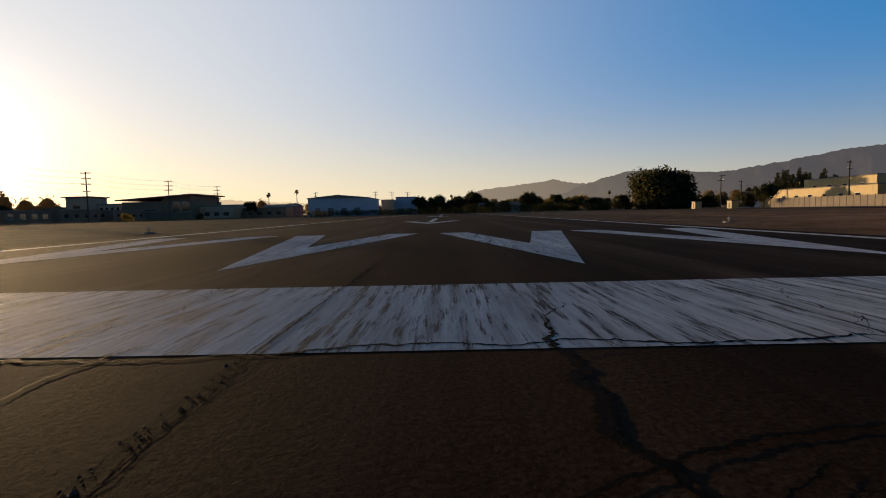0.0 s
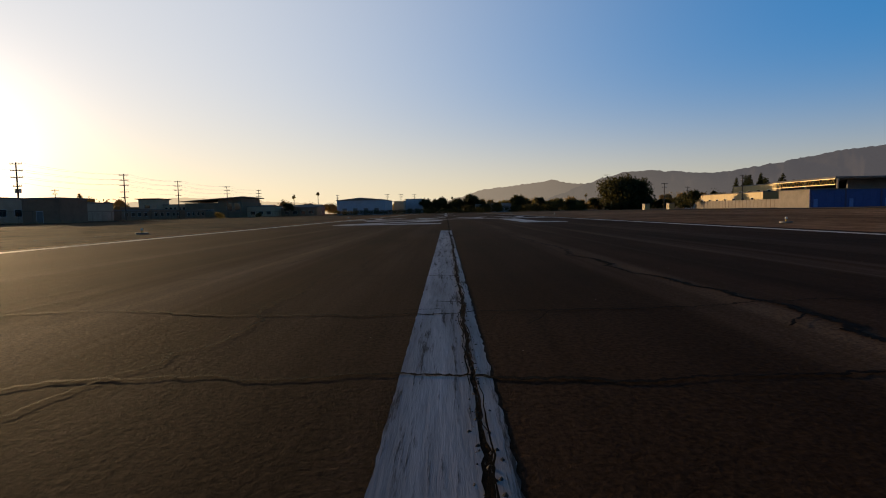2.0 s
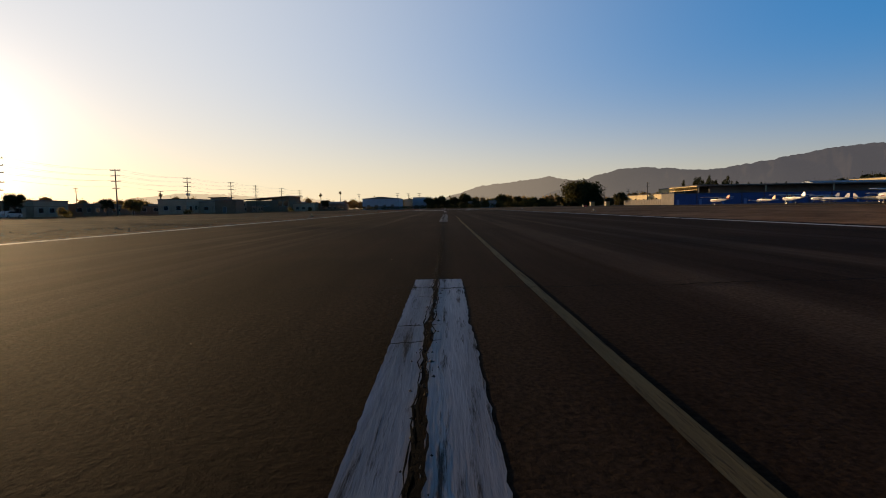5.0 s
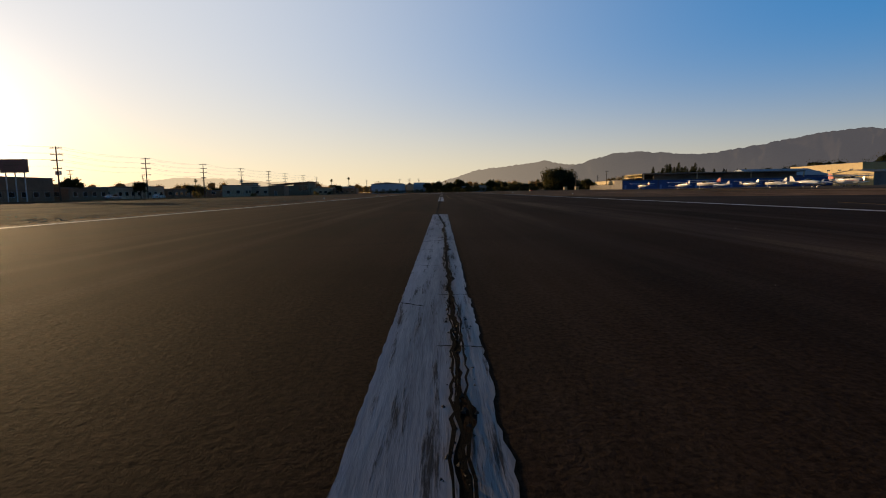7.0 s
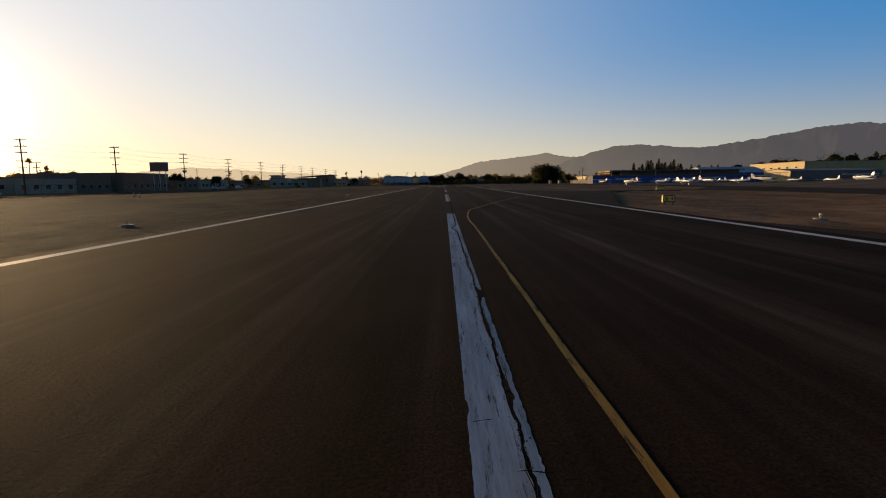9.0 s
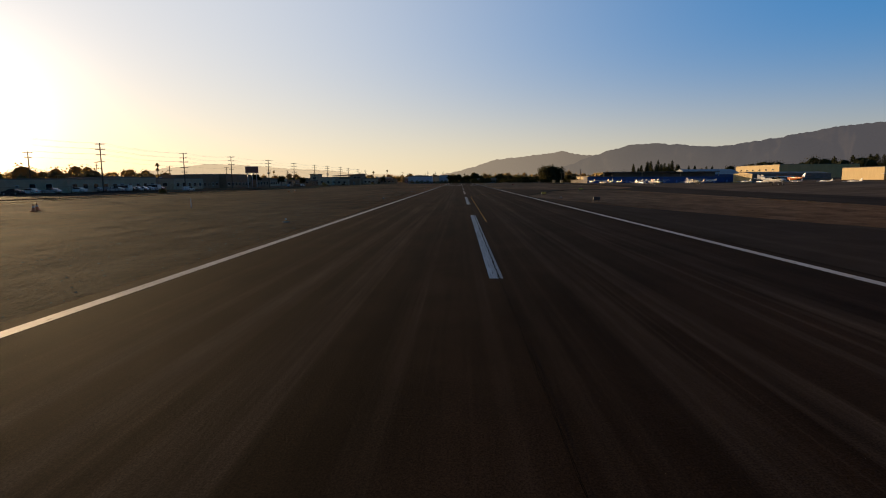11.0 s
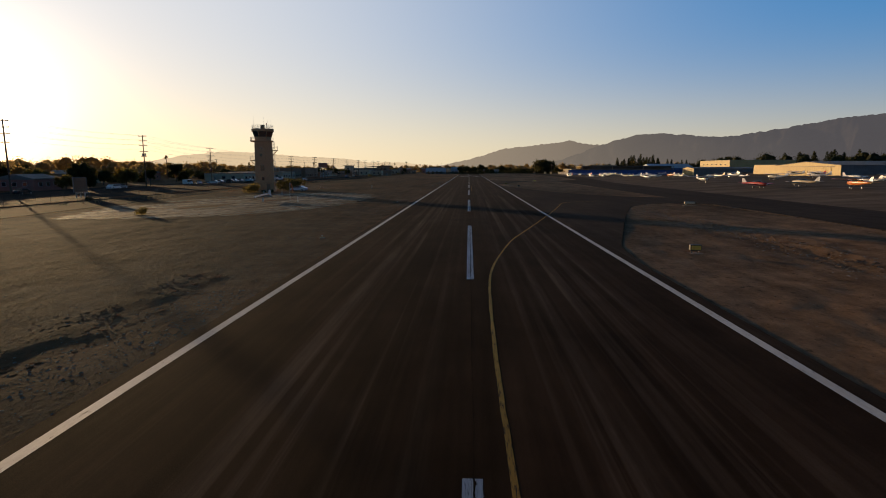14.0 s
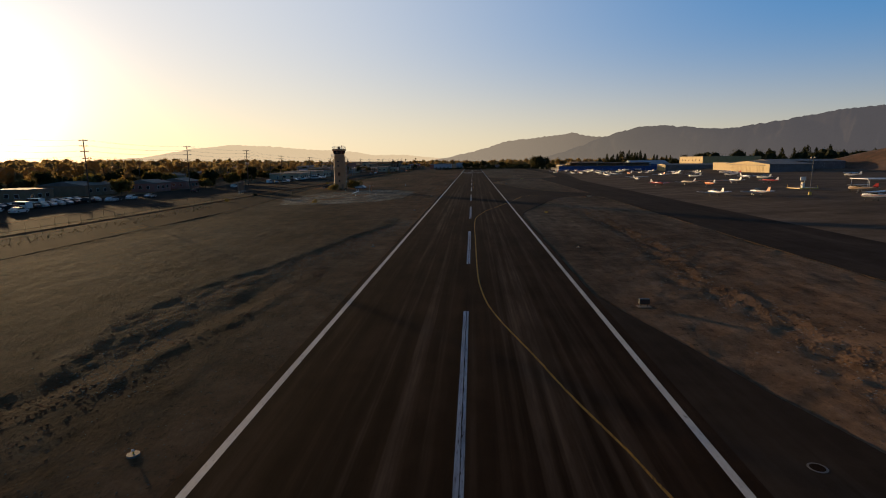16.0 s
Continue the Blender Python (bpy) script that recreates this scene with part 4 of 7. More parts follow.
def round_tree(h, w, seed, material=M_LEAF, n=2200, label="dense dark green broadleaf tree", skirt=0.25, name="tree"):
    rng = random.Random(seed)
    t = empty(name, pose(0, 0, 0), label, "tree")
    bm, tips = branchy(h, w / 2, seed, 7, 0.05 * h * 0.6)
    part("trunk", bm, M_BARK, t)
    cl = [(x, y, z, w * rng.uniform(0.16, 0.24)) for x, y, z in tips]
    for k in range(12):
        a, q = rng.uniform(0, 6.28), rng.random() ** 0.5
        z = h * rng.uniform(skirt + 0.1, 0.88)
        lim = w / 2 * (1 - 0.55 * max(0.0, (z / h - 0.45) / 0.5)) * 0.78
        cl.append((math.cos(a) * q * lim, math.sin(a) * q * lim, z, w * rng.uniform(0.13, 0.23)))
    cl.append((0, 0, h * 0.62, w * 0.3))
    if skirt < 0.1:      # foliage down to the ground
        for k in range(10):
            a = k * 0.63
            cl.append((math.cos(a) * w * 0.3, math.sin(a) * w * 0.3, h * 0.2, w * 0.15))
    ob = new("crown", leaf_mesh("crown", material, cl, n, w * 0.020 + 0.06, seed, core=0.72))
    ob.parent = t
    return t


def pine_tree(h, w, seed, n=1100):
    rng = random.Random(seed)
    t = empty("conifer", pose(0, 0, 0), "tall dark narrow conifer", "tree")
    part("trunk", cyl((0, 0, -0.1), (0, 0, h * 0.97), 0.02 * h, 0.03, 8), M_BARK, t)
    cl = []
    for k in range(26):
        u = (k + 0.5) / 26
        q = w / 2 * (1 - u) ** 0.75 * 0.65
        a = k * 2.4 + rng.random()
        cl.append((math.cos(a) * q, math.sin(a) * q, h * (0.14 + 0.84 * u), w * (0.09 + 0.15 * (1 - u))))
    ob = new("crown", leaf_mesh("crown", M_NEEDLE, cl, n, w * 0.035 + 0.06, seed, 1.2))
    ob.parent = t
    return t


def palm_tree(h, seed):
    rng = random.Random(seed)
    t = empty("palm_tree", pose(0, 0, 0), "tall thin fan palm with a small shaggy crown", "palm tree")
    bm = cyl((0, 0, -0.1), (0.1, 0, h * 0.5), 0.24, 0.18, 8)
    cyl((0.1, 0, h * 0.5), (0.25, 0.1, h - 0.4), 0.18, 0.15, 8, bm)
    part("trunk", bm, M_BARK, t)
    verts, faces = [], []
    for k in range(46):
        a, e = rng.uniform(0, 6.28), rng.uniform(-0.9, 1.2)
        d = Vector((math.cos(a) * math.cos(e), math.sin(a) * math.cos(e), math.sin(e)))
        s = Vector((-math.sin(a), math.cos(a), 0))
        o = Vector((0.25, 0.1, h - 0.4))
        L = rng.uniform(1.0, 1.5)
        p1, p2 = o + d * L * 0.6, o + d * L - Vector((0, 0, 0.25 * L))
        i = len(verts)
        verts += [tuple(o + s * 0.04), tuple(p1 + s * 0.3), tuple(p2 + s * 0.12), tuple(p2 - s * 0.12), tuple(p1 - s * 0.3), tuple(o - s * 0.04)]
        faces.append((i, i + 1, i + 2, i + 3, i + 4, i + 5))
    me = bpy.data.meshes.new("fronds")
    me.from_pydata(verts, [], faces)
    me.materials.append(M_LEAF_DRY)
    ob = new("fronds", me)
    ob.parent = t
    return t


def bush(h, w, seed, material=M_LEAF_DRY, label="rounded olive-green bush", n=900, name="bush"):
    rng = random.Random(seed)
    t = empty(name, pose(0, 0, 0), label, "bush")
    bm = cyl((0, 0, -0.1), (0, 0, h * 0.4), 0.09, 0.05, 6)
    part("stem", bm, M_BARK, t)
    cl = [(rng.uniform(-0.3, 0.3) * w, rng.uniform(-0.3, 0.3) * w, h * rng.uniform(0.3, 0.72), w * rng.uniform(0.18, 0.3)) for _ in range(8)]
    ob = new("foliage", leaf_mesh("foliage", material, cl, n, 0.09 + 0.015 * w, seed))
    ob.parent = t
    return t


def plant(proto, x, y, s=1.0, rz=0.0, z=0.0, group=""):
    """A copy of a tree; the first use moves the tree itself."""
    m = pose(x, y, z - 0.05, 0, 0, rz) @ Matrix.Scale(s, 4)
    if not proto.get("placed"):
        proto["placed"] = 1
        proto.matrix_basis = m
        ob = proto
    else:
        ob = copy_thing(proto, pose(0, 0, 0))
        ob.matrix_basis = m
    if group:
        ob["group"] = group
    return ob


big = round_tree(13.6, 25, 5, n=7500, label="huge dense dark green tree beside the runway end", skirt=0.05)
plant(big, 85, 290)
R = [round_tree(8, 8, 11), round_tree(7, 9, 12, M_LEAF_DRY, label="olive-green spreading broadleaf tree"), round_tree(9, 7, 13), round_tree(6, 6.5, 14, skirt=0.05, label="low dark green broadleaf tree")]
PN = [pine_tree(16, 6.5, 21, 2000), pine_tree(14, 7.5, 22, 2000)]
PALM = [palm_tree(13, 31), palm_tree(11, 32)]
BU = [bush(2.6, 3.2, 41, label="rounded olive-green bush on the dirt"), bush(1.8, 3.4, 42, M_LEAF, "low dark green bush on the dirt")]
rng = random.Random(77)
# trees past the runway's end
for k in range(46):
    x = rng.uniform(-12, 118)
    plant(R[(3, 0, 3, 1)[k % 4]], x, rng.uniform(318, 375) if x < 60 else rng.uniform(300, 345), rng.uniform(0.55, 1.0), rng.uniform(0, 360), group="trees at the runway end")
for k, x, y, s in ((0, -4, 345, 1.1), (2, 6, 352, 0.9), (0, 15, 350, 1.3), (3, 22, 340, 0.9), (1, 33, 345, 0.9), (0, 40, 332, 1.12), (2, 47, 305, 0.86), (1, 58, 322, 0.9), (3, 63, 310, 1.0), (3, 70, 318, 1.0), (2, 73, 300, 0.75), (3, 100, 285, 0.85), (1, 104, 262, 0.7), (3, 96, 252, 0.9), (0, 88, 229, 0.82), (3, 110, 270, 0.8), (1, 52, 340, 0.9), (3, 28, 320, 0.6), (3, -10, 350, 0.8)):
    plant(R[k], x, y, s, rng.uniform(0, 360), group="trees at the runway end")
for x, y, s in ((77.3, 331, 0.8), (3.5, 360, 0.72), (-1, 352, 0.7), (-97.3, 376, 1.16), (-83, 380, 1.1), (-184, 302, 1.15), (-160, 60, 0.9), (-175, -20, 1.0), (-140, 25, 0.85), (-190, -120, 1.0), (-170, -160, 0.9)):
    plant(PALM[rng.randrange(2)], x, y, s, rng.uniform(0, 360), group="palms")
# conifers behind the hangars
for x, y, s in ((204, 396, 1.30), (209, 392, 1.36), (216, 399, 1.22), (224, 390, 1.1), (232, 401, 1.15), (247, 452, 1.5), (254, 460, 1.55), (262, 455, 1.4), (270, 462, 1.3), (198, 402, 1.05), (282, 455, 1.2), (372, 330, 1.7), (384, 322, 1.75), (398, 318, 1.8), (420, 330, 1.6), (445, 318, 1.5), (470, 310, 1.6), (360, 335, 1.4), (500, 300, 1.7), (516, 470, 2.1), (526, 478, 2.3), (534, 470, 2.0), (552, 466, 2.3), (226, 440, 1.5), (231, 444, 1.7), (236, 438, 1.45), (241, 446, 1.6), (252, 440, 1.35), (258, 446, 1.55), (264, 442, 1.4)):
    plant(PN[rng.randrange(2)], x, y, s, rng.uniform(0, 360), group="conifers behind the hangars")
for x, y, s in ((276, 395, 1.4), (290, 392, 1.5), (236, 410, 1.2), (300, 400, 1.2), (340, 330, 1.3), (352, 322, 1.2), (410, 312, 1.5), (430, 300, 1.3), (455, 290, 1.4), (485, 280, 1.4), (328, 335, 1.1), (150, 330, 1.0), (165, 335, 1.1), (140, 326, 0.9), (310, 300, 1.1), (318, 270, 1.0)):
    plant(R[rng.randrange(4)], x, y, s, rng.uniform(0, 360), group="trees behind the hangars")
for k in range(26):
    x = rng.uniform(192, 300) if k < 13 else rng.uniform(345, 540)
    plant(PN[k % 2], x, rng.uniform(395, 430) if k < 13 else rng.uniform(300, 345), rng.uniform(0.8, 1.25), rng.uniform(0, 360), group="conifers behind the hangars")
# trees beyond the street
for k in range(300):
    y = rng.uniform(-330, 330)
    x = rng.uniform(-132, -130 - 230 * rng.random()) - 4
    if y > 60 and x > -140 and rng.random() < 0.6:
        x -= 60
    plant(R[rng.randrange(4)], x, y, rng.uniform(0.55, 1.0) * (1.0 if y < -40 else 0.75), rng.uniform(0, 360), group="trees beyond the street")
for x, y, s in ((-116, -168, 0.95), (-121, -160, 1.05), (-114, -150, 0.85), (-128, -95, 1.0), (-112, -140, 0.7), (-118, -225, 0.8), (-113, -178, 0.6), (-74, 285, 0.75), (-112, 150, 0.8), (-104, 88, 0.7), (-108, 60, 0.8), (-101, 118, 0.6)):
    plant(R[rng.randrange(4)], x, y, s, rng.uniform(0, 360), group="trees beyond the street")
for x, y, s, k in ((-53.9, -191.6, 1.0, 0), (-55.4, -190.9, 0.85, 0), (-50.2, -173, 1.7, 1), (-49.6, -176.5, 1.1, 0), (-51.5, -175, 1.5, 1), (-43.0, -254.6, 0.45, 0), (-50, -189.5, 0.4, 1), (-52, -190, 0.35, 1), (-71, -140, 0.5, 0), (-73, -90, 0.6, 1), (-70, -250, 0.4, 0), (-72, -225, 0.4, 1), (-72, 60, 0.8, 0), (-73, 110, 0.7, 1), (-70, 200, 0.8, 0), (-70, 235, 0.9, 1)):
    plant(BU[k], x, y, s, rng.uniform(0, 360), group="bushes")


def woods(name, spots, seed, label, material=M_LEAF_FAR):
    """Far tree cover: uneven clumps of leaf sprays over trunks, as one mass."""
    rng = random.Random(seed)
    cl = []
    for x0, x1, y0, y1, n, r in spots:
        for _ in range(n):
            x, y = rng.uniform(x0, x1), rng.uniform(y0, y1)
            s = r * rng.uniform(0.55, 1.25)
            h = s * rng.uniform(0.7, 1.7)
            cl.append((x, y, h, s))
            cl.append((x + rng.uniform(-1, 1) * s, y + rng.uniform(-1, 1) * s, h * rng.uniform(0.4, 1.25), s * rng.uniform(0.45, 0.8)))
    me = leaf_mesh(name, material, cl, 85 * len(cl), 0.40, seed, core=0.80)
    return tagged(new(name, me), label, "trees", kind="stuff")


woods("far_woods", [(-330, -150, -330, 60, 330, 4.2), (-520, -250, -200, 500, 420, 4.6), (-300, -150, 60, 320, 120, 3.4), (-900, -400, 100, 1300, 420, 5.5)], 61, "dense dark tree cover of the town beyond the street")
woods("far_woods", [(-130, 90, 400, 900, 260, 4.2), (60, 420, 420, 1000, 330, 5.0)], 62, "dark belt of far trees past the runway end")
woods("far_woods", [(300, 640, 250, 420, 300, 7.6), (420, 900, 60, 700, 260, 5.5), (190, 330, 330, 420, 60, 4.4)], 63, "dark tree belt behind the hangars", M_LEAF)

# ---- utility poles and wires ----
def utility_pole(h, seed, arms=4, box_on=False):
    t = empty("utility_pole", pose(0, 0, 0), "tall dark wooden utility pole with several crossarms", "utility pole", "street utility poles")
    part("post", cyl((0, 0, -0.2), (0, 0, h), 0.2, 0.13, 8), M_WOOD, t)
    for k in range(arms):
        z = h - 0.35 - k * (1.45 if k < 3 else 1.6)
        w = 1.35 if k != arms - 1 else 1.0
        a = part("crossarm", box(-w, w, -0.08, 0.08, z - 0.08, z + 0.08), M_WOOD, t)
        for x in (-w + 0.12, -w * 0.5, w * 0.5, w - 0.12):
            part("insulator", cyl((x, 0, z + 0.08), (x, 0, z + 0.3), 0.06, 0.04, 6), M_STEEL, a)
    if box_on:
        for s in (-1, 1):
            part("transformer", cyl((s * 0.45, 0.1, h - 6.6), (s * 0.45, 0.1, h - 5.7), 0.26, seg=10), M_STEEL, t)
    return t


POLES = [(-105.5, -295, 17.4), (-105.3, -257, 17.4), (-105, -205, 17.0), (-104.4, -154.6, 16.5), (-103.8, -111.7, 14.2), (-101, -70, 13.6), (-98.5, -30.3, 12.9), (-93, -4, 12.8), (-90.3, 30.1, 12.7), (-89.8, 66.7, 12.4), (-89, 103.8, 12.5), (-93.2, 152.3, 13.1), (-92.4, 189.3, 13.2), (-93.1, 221.2, 13.1), (-93, 262, 13.2), (-93, 300, 13.2)]
for i, (x, y, h) in enumerate(POLES):
    utility_pole(h, i, 4 if i % 3 else 5, i in (3, 8, 11)).matrix_basis = pose(x, y, 0, 0, 0, rng.uniform(-6, 6))
for x, y, h in ((-150, 120, 12), (-160, 190, 12), (-130, -60, 12), (-140, -180, 11), (-165, 20, 12), (-150, 240, 12), (-126, 10, 9.5), (87, 250, 10.5), (93, 205, 10.5), (110, 280, 10), (-60, 330, 11), (-36, 360, 12), (-28, 365, 12), (-20, 370, 12)):
    utility_pole(h, 50, 2).matrix_basis = pose(x, y, 0, 0, 0, rng.uniform(-40, 40))
verts, edges = [], []
for a, b in zip(POLES, POLES[1:]):
    for k, off in ((0, -1.2), (0, 1.2), (1, -1.2), (1, 1.2), (2, -1.2), (2, 1.2), (3, 0.9)):
        za, zb = a[2] - 0.1 - k * 1.45, b[2] - 0.1 - k * 1.45
        i0 = len(verts)
        for s in range(9):
            u = s / 8
            verts.append((a[0] + (b[0] - a[0]) * u + off, a[1] + (b[1] - a[1]) * u, za + (zb - za) * u - 0.7 * 4 * u * (1 - u)))
        edges += [(i0 + s, i0 + s + 1) for s in range(8)]
bm = bmesh.new()
for p, q in edges:
    cyl(verts[p], verts[q], 0.016, seg=3, bm=bm)
tagged(add_mesh("overhead_wires", bm, M_BLACK), "thin dark sagging power lines between the poles", "power lines", kind="stuff")


# ---- buildings ----
def building(name, x0, x1, y0, y1, h, wall, roof, label, windows=(), gable="", z=0.0, parapet=0.3, category="building"):
    """A plain building; windows: (face, along, z, w, h) with face 'e' (+x), 's' (-y) or 'w' (-x), along in metres."""
    t = empty(name, pose(x0, y0, z), label, category)
    w, d = x1 - x0, y1 - y0
    bm = box(0, w, 0, d, -0.6, h)
    part("wall", bm, wall, t)
    if gable:
        bm = bmesh.new()
        o, rise_h = 0.35, float(gable[1:])
        if gable[0] == "x":      # ridge along x
            pts = [(-o, -o, h - 0.05), (-o, d / 2, h + rise_h), (-o, d + o, h - 0.05)]
            sh = Vector((w + 2 * o, 0, 0))
        else:
            pts = [(-o, -o, h - 0.05), (w / 2, -o, h + rise_h), (w + o, -o, h - 0.05)]
            sh = Vector((0, d + 2 * o, 0))
        A = [bm.verts.new(p) for p in pts]
        B = [bm.verts.new(Vector(p) + sh) for p in pts]
        lowA = [bm.verts.new(Vector(p) - Vector((0, 0, 0.25))) for p in (pts[0], pts[2])]
        lowB = [bm.verts.new(Vector(p) + sh - Vector((0, 0, 0.25))) for p in (pts[0], pts[2])]
        bm.faces.new((A[0], A[1], B[1], B[0]))
        bm.faces.new((A[1], A[2], B[2], B[1]))
        bm.faces.new((lowA[0], A[0], B[0], lowB[0]))
        bm.faces.new((A[2], lowA[1], lowB[1], B[2]))
        bm.faces.new((A[2], A[1], A[0], lowA[0], lowA[1]))
        bm.faces.new((B[0], B[1], B[2], lowB[1], lowB[0]))
        part("roof", bm, roof, t)
    else:
        part("roof", box(-0.15, w + 0.15, -0.15, d + 0.15, h, h + parapet, bevel=0.04), roof, t)
    for face, a, wz, ww, wh in windows:
        kind = "door" if wz - wh / 2 < 0.1 else "window"
        if face == "s":
            q = (a - ww / 2, a + ww / 2, -0.05, 0.1)
            g = (a - ww / 2 + 0.07, a + ww / 2 - 0.07, -0.07, 0.0)
        elif face == "e":
            q = (w - 0.1, w + 0.05, a - ww / 2, a + ww / 2)
            g = (w, w + 0.07, a - ww / 2 + 0.07, a + ww / 2 - 0.07)
        else:
            q = (-0.05, 0.1, a - ww / 2, a + ww / 2)
            g = (-0.07, 0.0, a - ww / 2 + 0.07, a + ww / 2 - 0.07)
        f = part(kind, box(*q, wz - wh / 2, wz + wh / 2), M_RAIL, t)
        part("pane" if kind == "window" else "leaf", box(*g, wz - wh / 2 + 0.07, wz + wh / 2 - 0.07), M_GLASS if kind == "window" else M_GREYWALL, f)
    return t


def rows_of(face, a, b, n, z, w, h):
    return [(face, a + (b - a) * (k + 0.5) / n, z, w, h) for k in range(n)]


# end of the runway
building("warehouse", -48.7, -27.3, 272.5, 304, 6.6, M_BLUEPALE, M_GREYROOF, "pale blue metal warehouse with low gabled roof", rows_of("s", 1, 20, 4, 1.5, 2.2, 3.0), "y1.0", category="warehouse")
building("warehouse", -27.0, -22.0, 310, 330, 6.2, M_PALE, M_GREYROOF, "low pale warehouse annex", category="warehouse")
building("warehouse", -22.0, -13.5, 323, 345, 7.6, M_BLUEPALE, M_GREYROOF, "pale blue box-like warehouse", rows_of("s", 0.5, 8, 2, 1.4, 2.4, 2.8), category="warehouse")
building("house", 26, 36, 335, 345, 3.4, M_BLUEPALE, M_GREYROOF, "small pale blue house with grey roof", rows_of("s", 1, 9, 3, 1.8, 1.2, 1.1), "x1.6", category="house")
building("house", 17, 25, 342, 350, 3.2, M_BROWNWALL, M_GREYROOF, "small brown house with grey roof", rows_of("s", 1, 7, 2, 1.8, 1.2, 1.1), "x1.5", category="house")
# slanted-roof hall and its neighbours
t = building("hall", -119.5, -93.6, 279, 305, 6.6, M_GREENWALL, M_GREYROOF, "modern hall with slanted flat roof and dark glazing", rows_of("s", 18.5, 25.5, 2, 4.6, 2.8, 3.6) + [("s", 9, 3.4, 8, 0.6)], parapet=0.1)
bm = bmesh.new()
pr = [(-1.6, 7.2), (27.0, 8.9), (27.0, 9.35), (-1.6, 7.55)]
A, B = [bm.verts.new((x, -1.8, z)) for x, z in pr], [bm.verts.new((x, 27, z)) for x, z in pr]
bm.faces.new(A)
bm.faces.new(B[::-1])
for i in range(4):
    bm.faces.new((A[i], B[i], B[(i + 1) % 4], A[(i + 1) % 4]))
bmesh.ops.recalc_face_normals(bm, faces=bm.faces[:])
part("slanted_roof", bm, M_BROWNWALL, t, "brown slanted roof with wide eaves")
part("upper_wall", prism([(15, 0.4), (25.5, 0.4), (25.5, 25), (15, 25)], 6.7, 8.6), M_BROWNWALL, t)
t = building("office", -142, -133.5, 281, 292, 8.6, M_PALE, M_GREYROOF, "pale stair tower with overhanging flat roof", [("s", 4, 5.5, 3, 1.6)])
part("roof_overhang", box(-1.0, 9.4, -1.2, 11.5, 8.95, 9.3), M_BROWNWALL, t)
building("office", -133.4, -119.6, 286, 300, 6.2, M_PALE, M_GREYROOF, "pale two-storey office with a row of windows", rows_of("s", 0.5, 13, 6, 4.4, 1.2, 1.5) + rows_of("s", 0.5, 13, 6, 1.6, 1.2, 1.5))
building("office", -172, -142.2, 284, 298, 5.2, M_BROWNWALL, M_GREYROOF, "long low brown office block", rows_of("s", 1, 28, 8, 2.2, 1.8, 1.4))
building("office", -214, -174, 270, 290, 5.4, M_PALE, M_GREYROOF, "long low pale office block", rows_of("s", 1, 38, 9, 2.4, 2.0, 1.4))
building("shop", -93.2, -80, 284, 296, 4.6, M_PALE, M_GREYROOF, "low cream shop with flat roof", rows_of("s", 1, 12, 3, 1.7, 2.2, 1.6))
building("shop", -79, -62, 290, 300, 3.6, M_BROWNWALL, M_GREYROOF, "low brown shop with flat roof", rows_of("s", 1, 16, 4, 1.7, 2.2, 1.6))
# along the street
SPEC = [(-24, -2, 3.9, M_PALE), (2, 18, 5.4, M_BROWNWALL), (22, 51, 5.9, M_BROWNWALL), (56, 74, 3.4, M_BROWNWALL), (80, 96, 3.8, M_PALE), (100, 113, 4.2, M_PALE), (117, 134, 3.4, M_BROWNWALL), (163, 180, 3.0, M_BROWNWALL), (186, 204, 3.0, M_GREENWALL), (210, 226, 2.9, M_BROWNWALL), (232, 250, 3.4, M_BROWNWALL), (254, 272, 3.2, M_BROWNWALL), (-52, -30, 4.2, M_PALE), (-78, -56, 3.6, M_PALE)]
for y0, y1, h, mt in SPEC:
    building("shop", -124 + rng.uniform(-2, 2), -106 + rng.uniform(-3, 1), y0, y1, h, mt, M_GREYROOF, {M_PALE: "low whitewashed shop with flat roof", M_BROWNWALL: "low brown stucco shop with flat roof", M_TOWER: "low tan workshop with many windows", M_BLUEPALE: "low pale blue workshop by the street", M_GREENWALL: "low olive workshop by the street"}[mt], rows_of("e", 0.5, y1 - y0 - 0.5, max(2, int((y1 - y0) / 4)), 1.7, 1.9, 1.4) + [("s", 5, 1.05, 1.0, 2.1)] + rows_of("s", 7, 16, 2, 1.8, 1.8, 1.3))
building("shop", -96, -86.5, 137, 158, 4.8, M_PALE, M_GREYROOF, "whitewashed shop with a flat roof and strip windows", rows_of("s", 0.5, 9, 2, 2.0, 1.6, 1.5) + rows_of("e", 1, 20, 5, 2.0, 1.8, 1.5))
building("shop", -86.3, -77.5, 146, 160, 3.9, M_PALE, M_GREYROOF, "low cream flat-roofed shop", rows_of("s", 0.5, 8, 2, 1.8, 1.6, 1.4))
building("shed", -73, -66.5, 128, 135, 4.1, M_BROWNWALL, M_GREYROOF, "dark brown boxy shed", [("s", 3, 1.05, 1.2, 2.1)], category="shed")
building("house", -131, -120, -203, -192, 3.4, M_PINK, M_GREYROOF, "pink stucco house with low grey roof", rows_of("e", 1, 10, 3, 1.7, 1.3, 1.2) + rows_of("s", 1, 10, 3, 1.7, 1.3, 1.2), "y1.2", category="house")
building("house", -130, -119, -182, -172, 3.3, M_PINK, M_GREYROOF, "pink stucco bungalow with grey roof", rows_of("e", 1, 9, 3, 1.7, 1.3, 1.2) + rows_of("s", 1, 10, 3, 1.7, 1.3, 1.2), "y1.2", category="house")
building("house", -134, -123, -258, -248, 3.6, M_BROWNWALL, M_GREYROOF, "grey-brown flat-roofed workshop by the car park", rows_of("e", 1, 9, 3, 2.0, 1.4, 1.2) + rows_of("s", 1, 10, 3, 2.0, 1.4, 1.2))
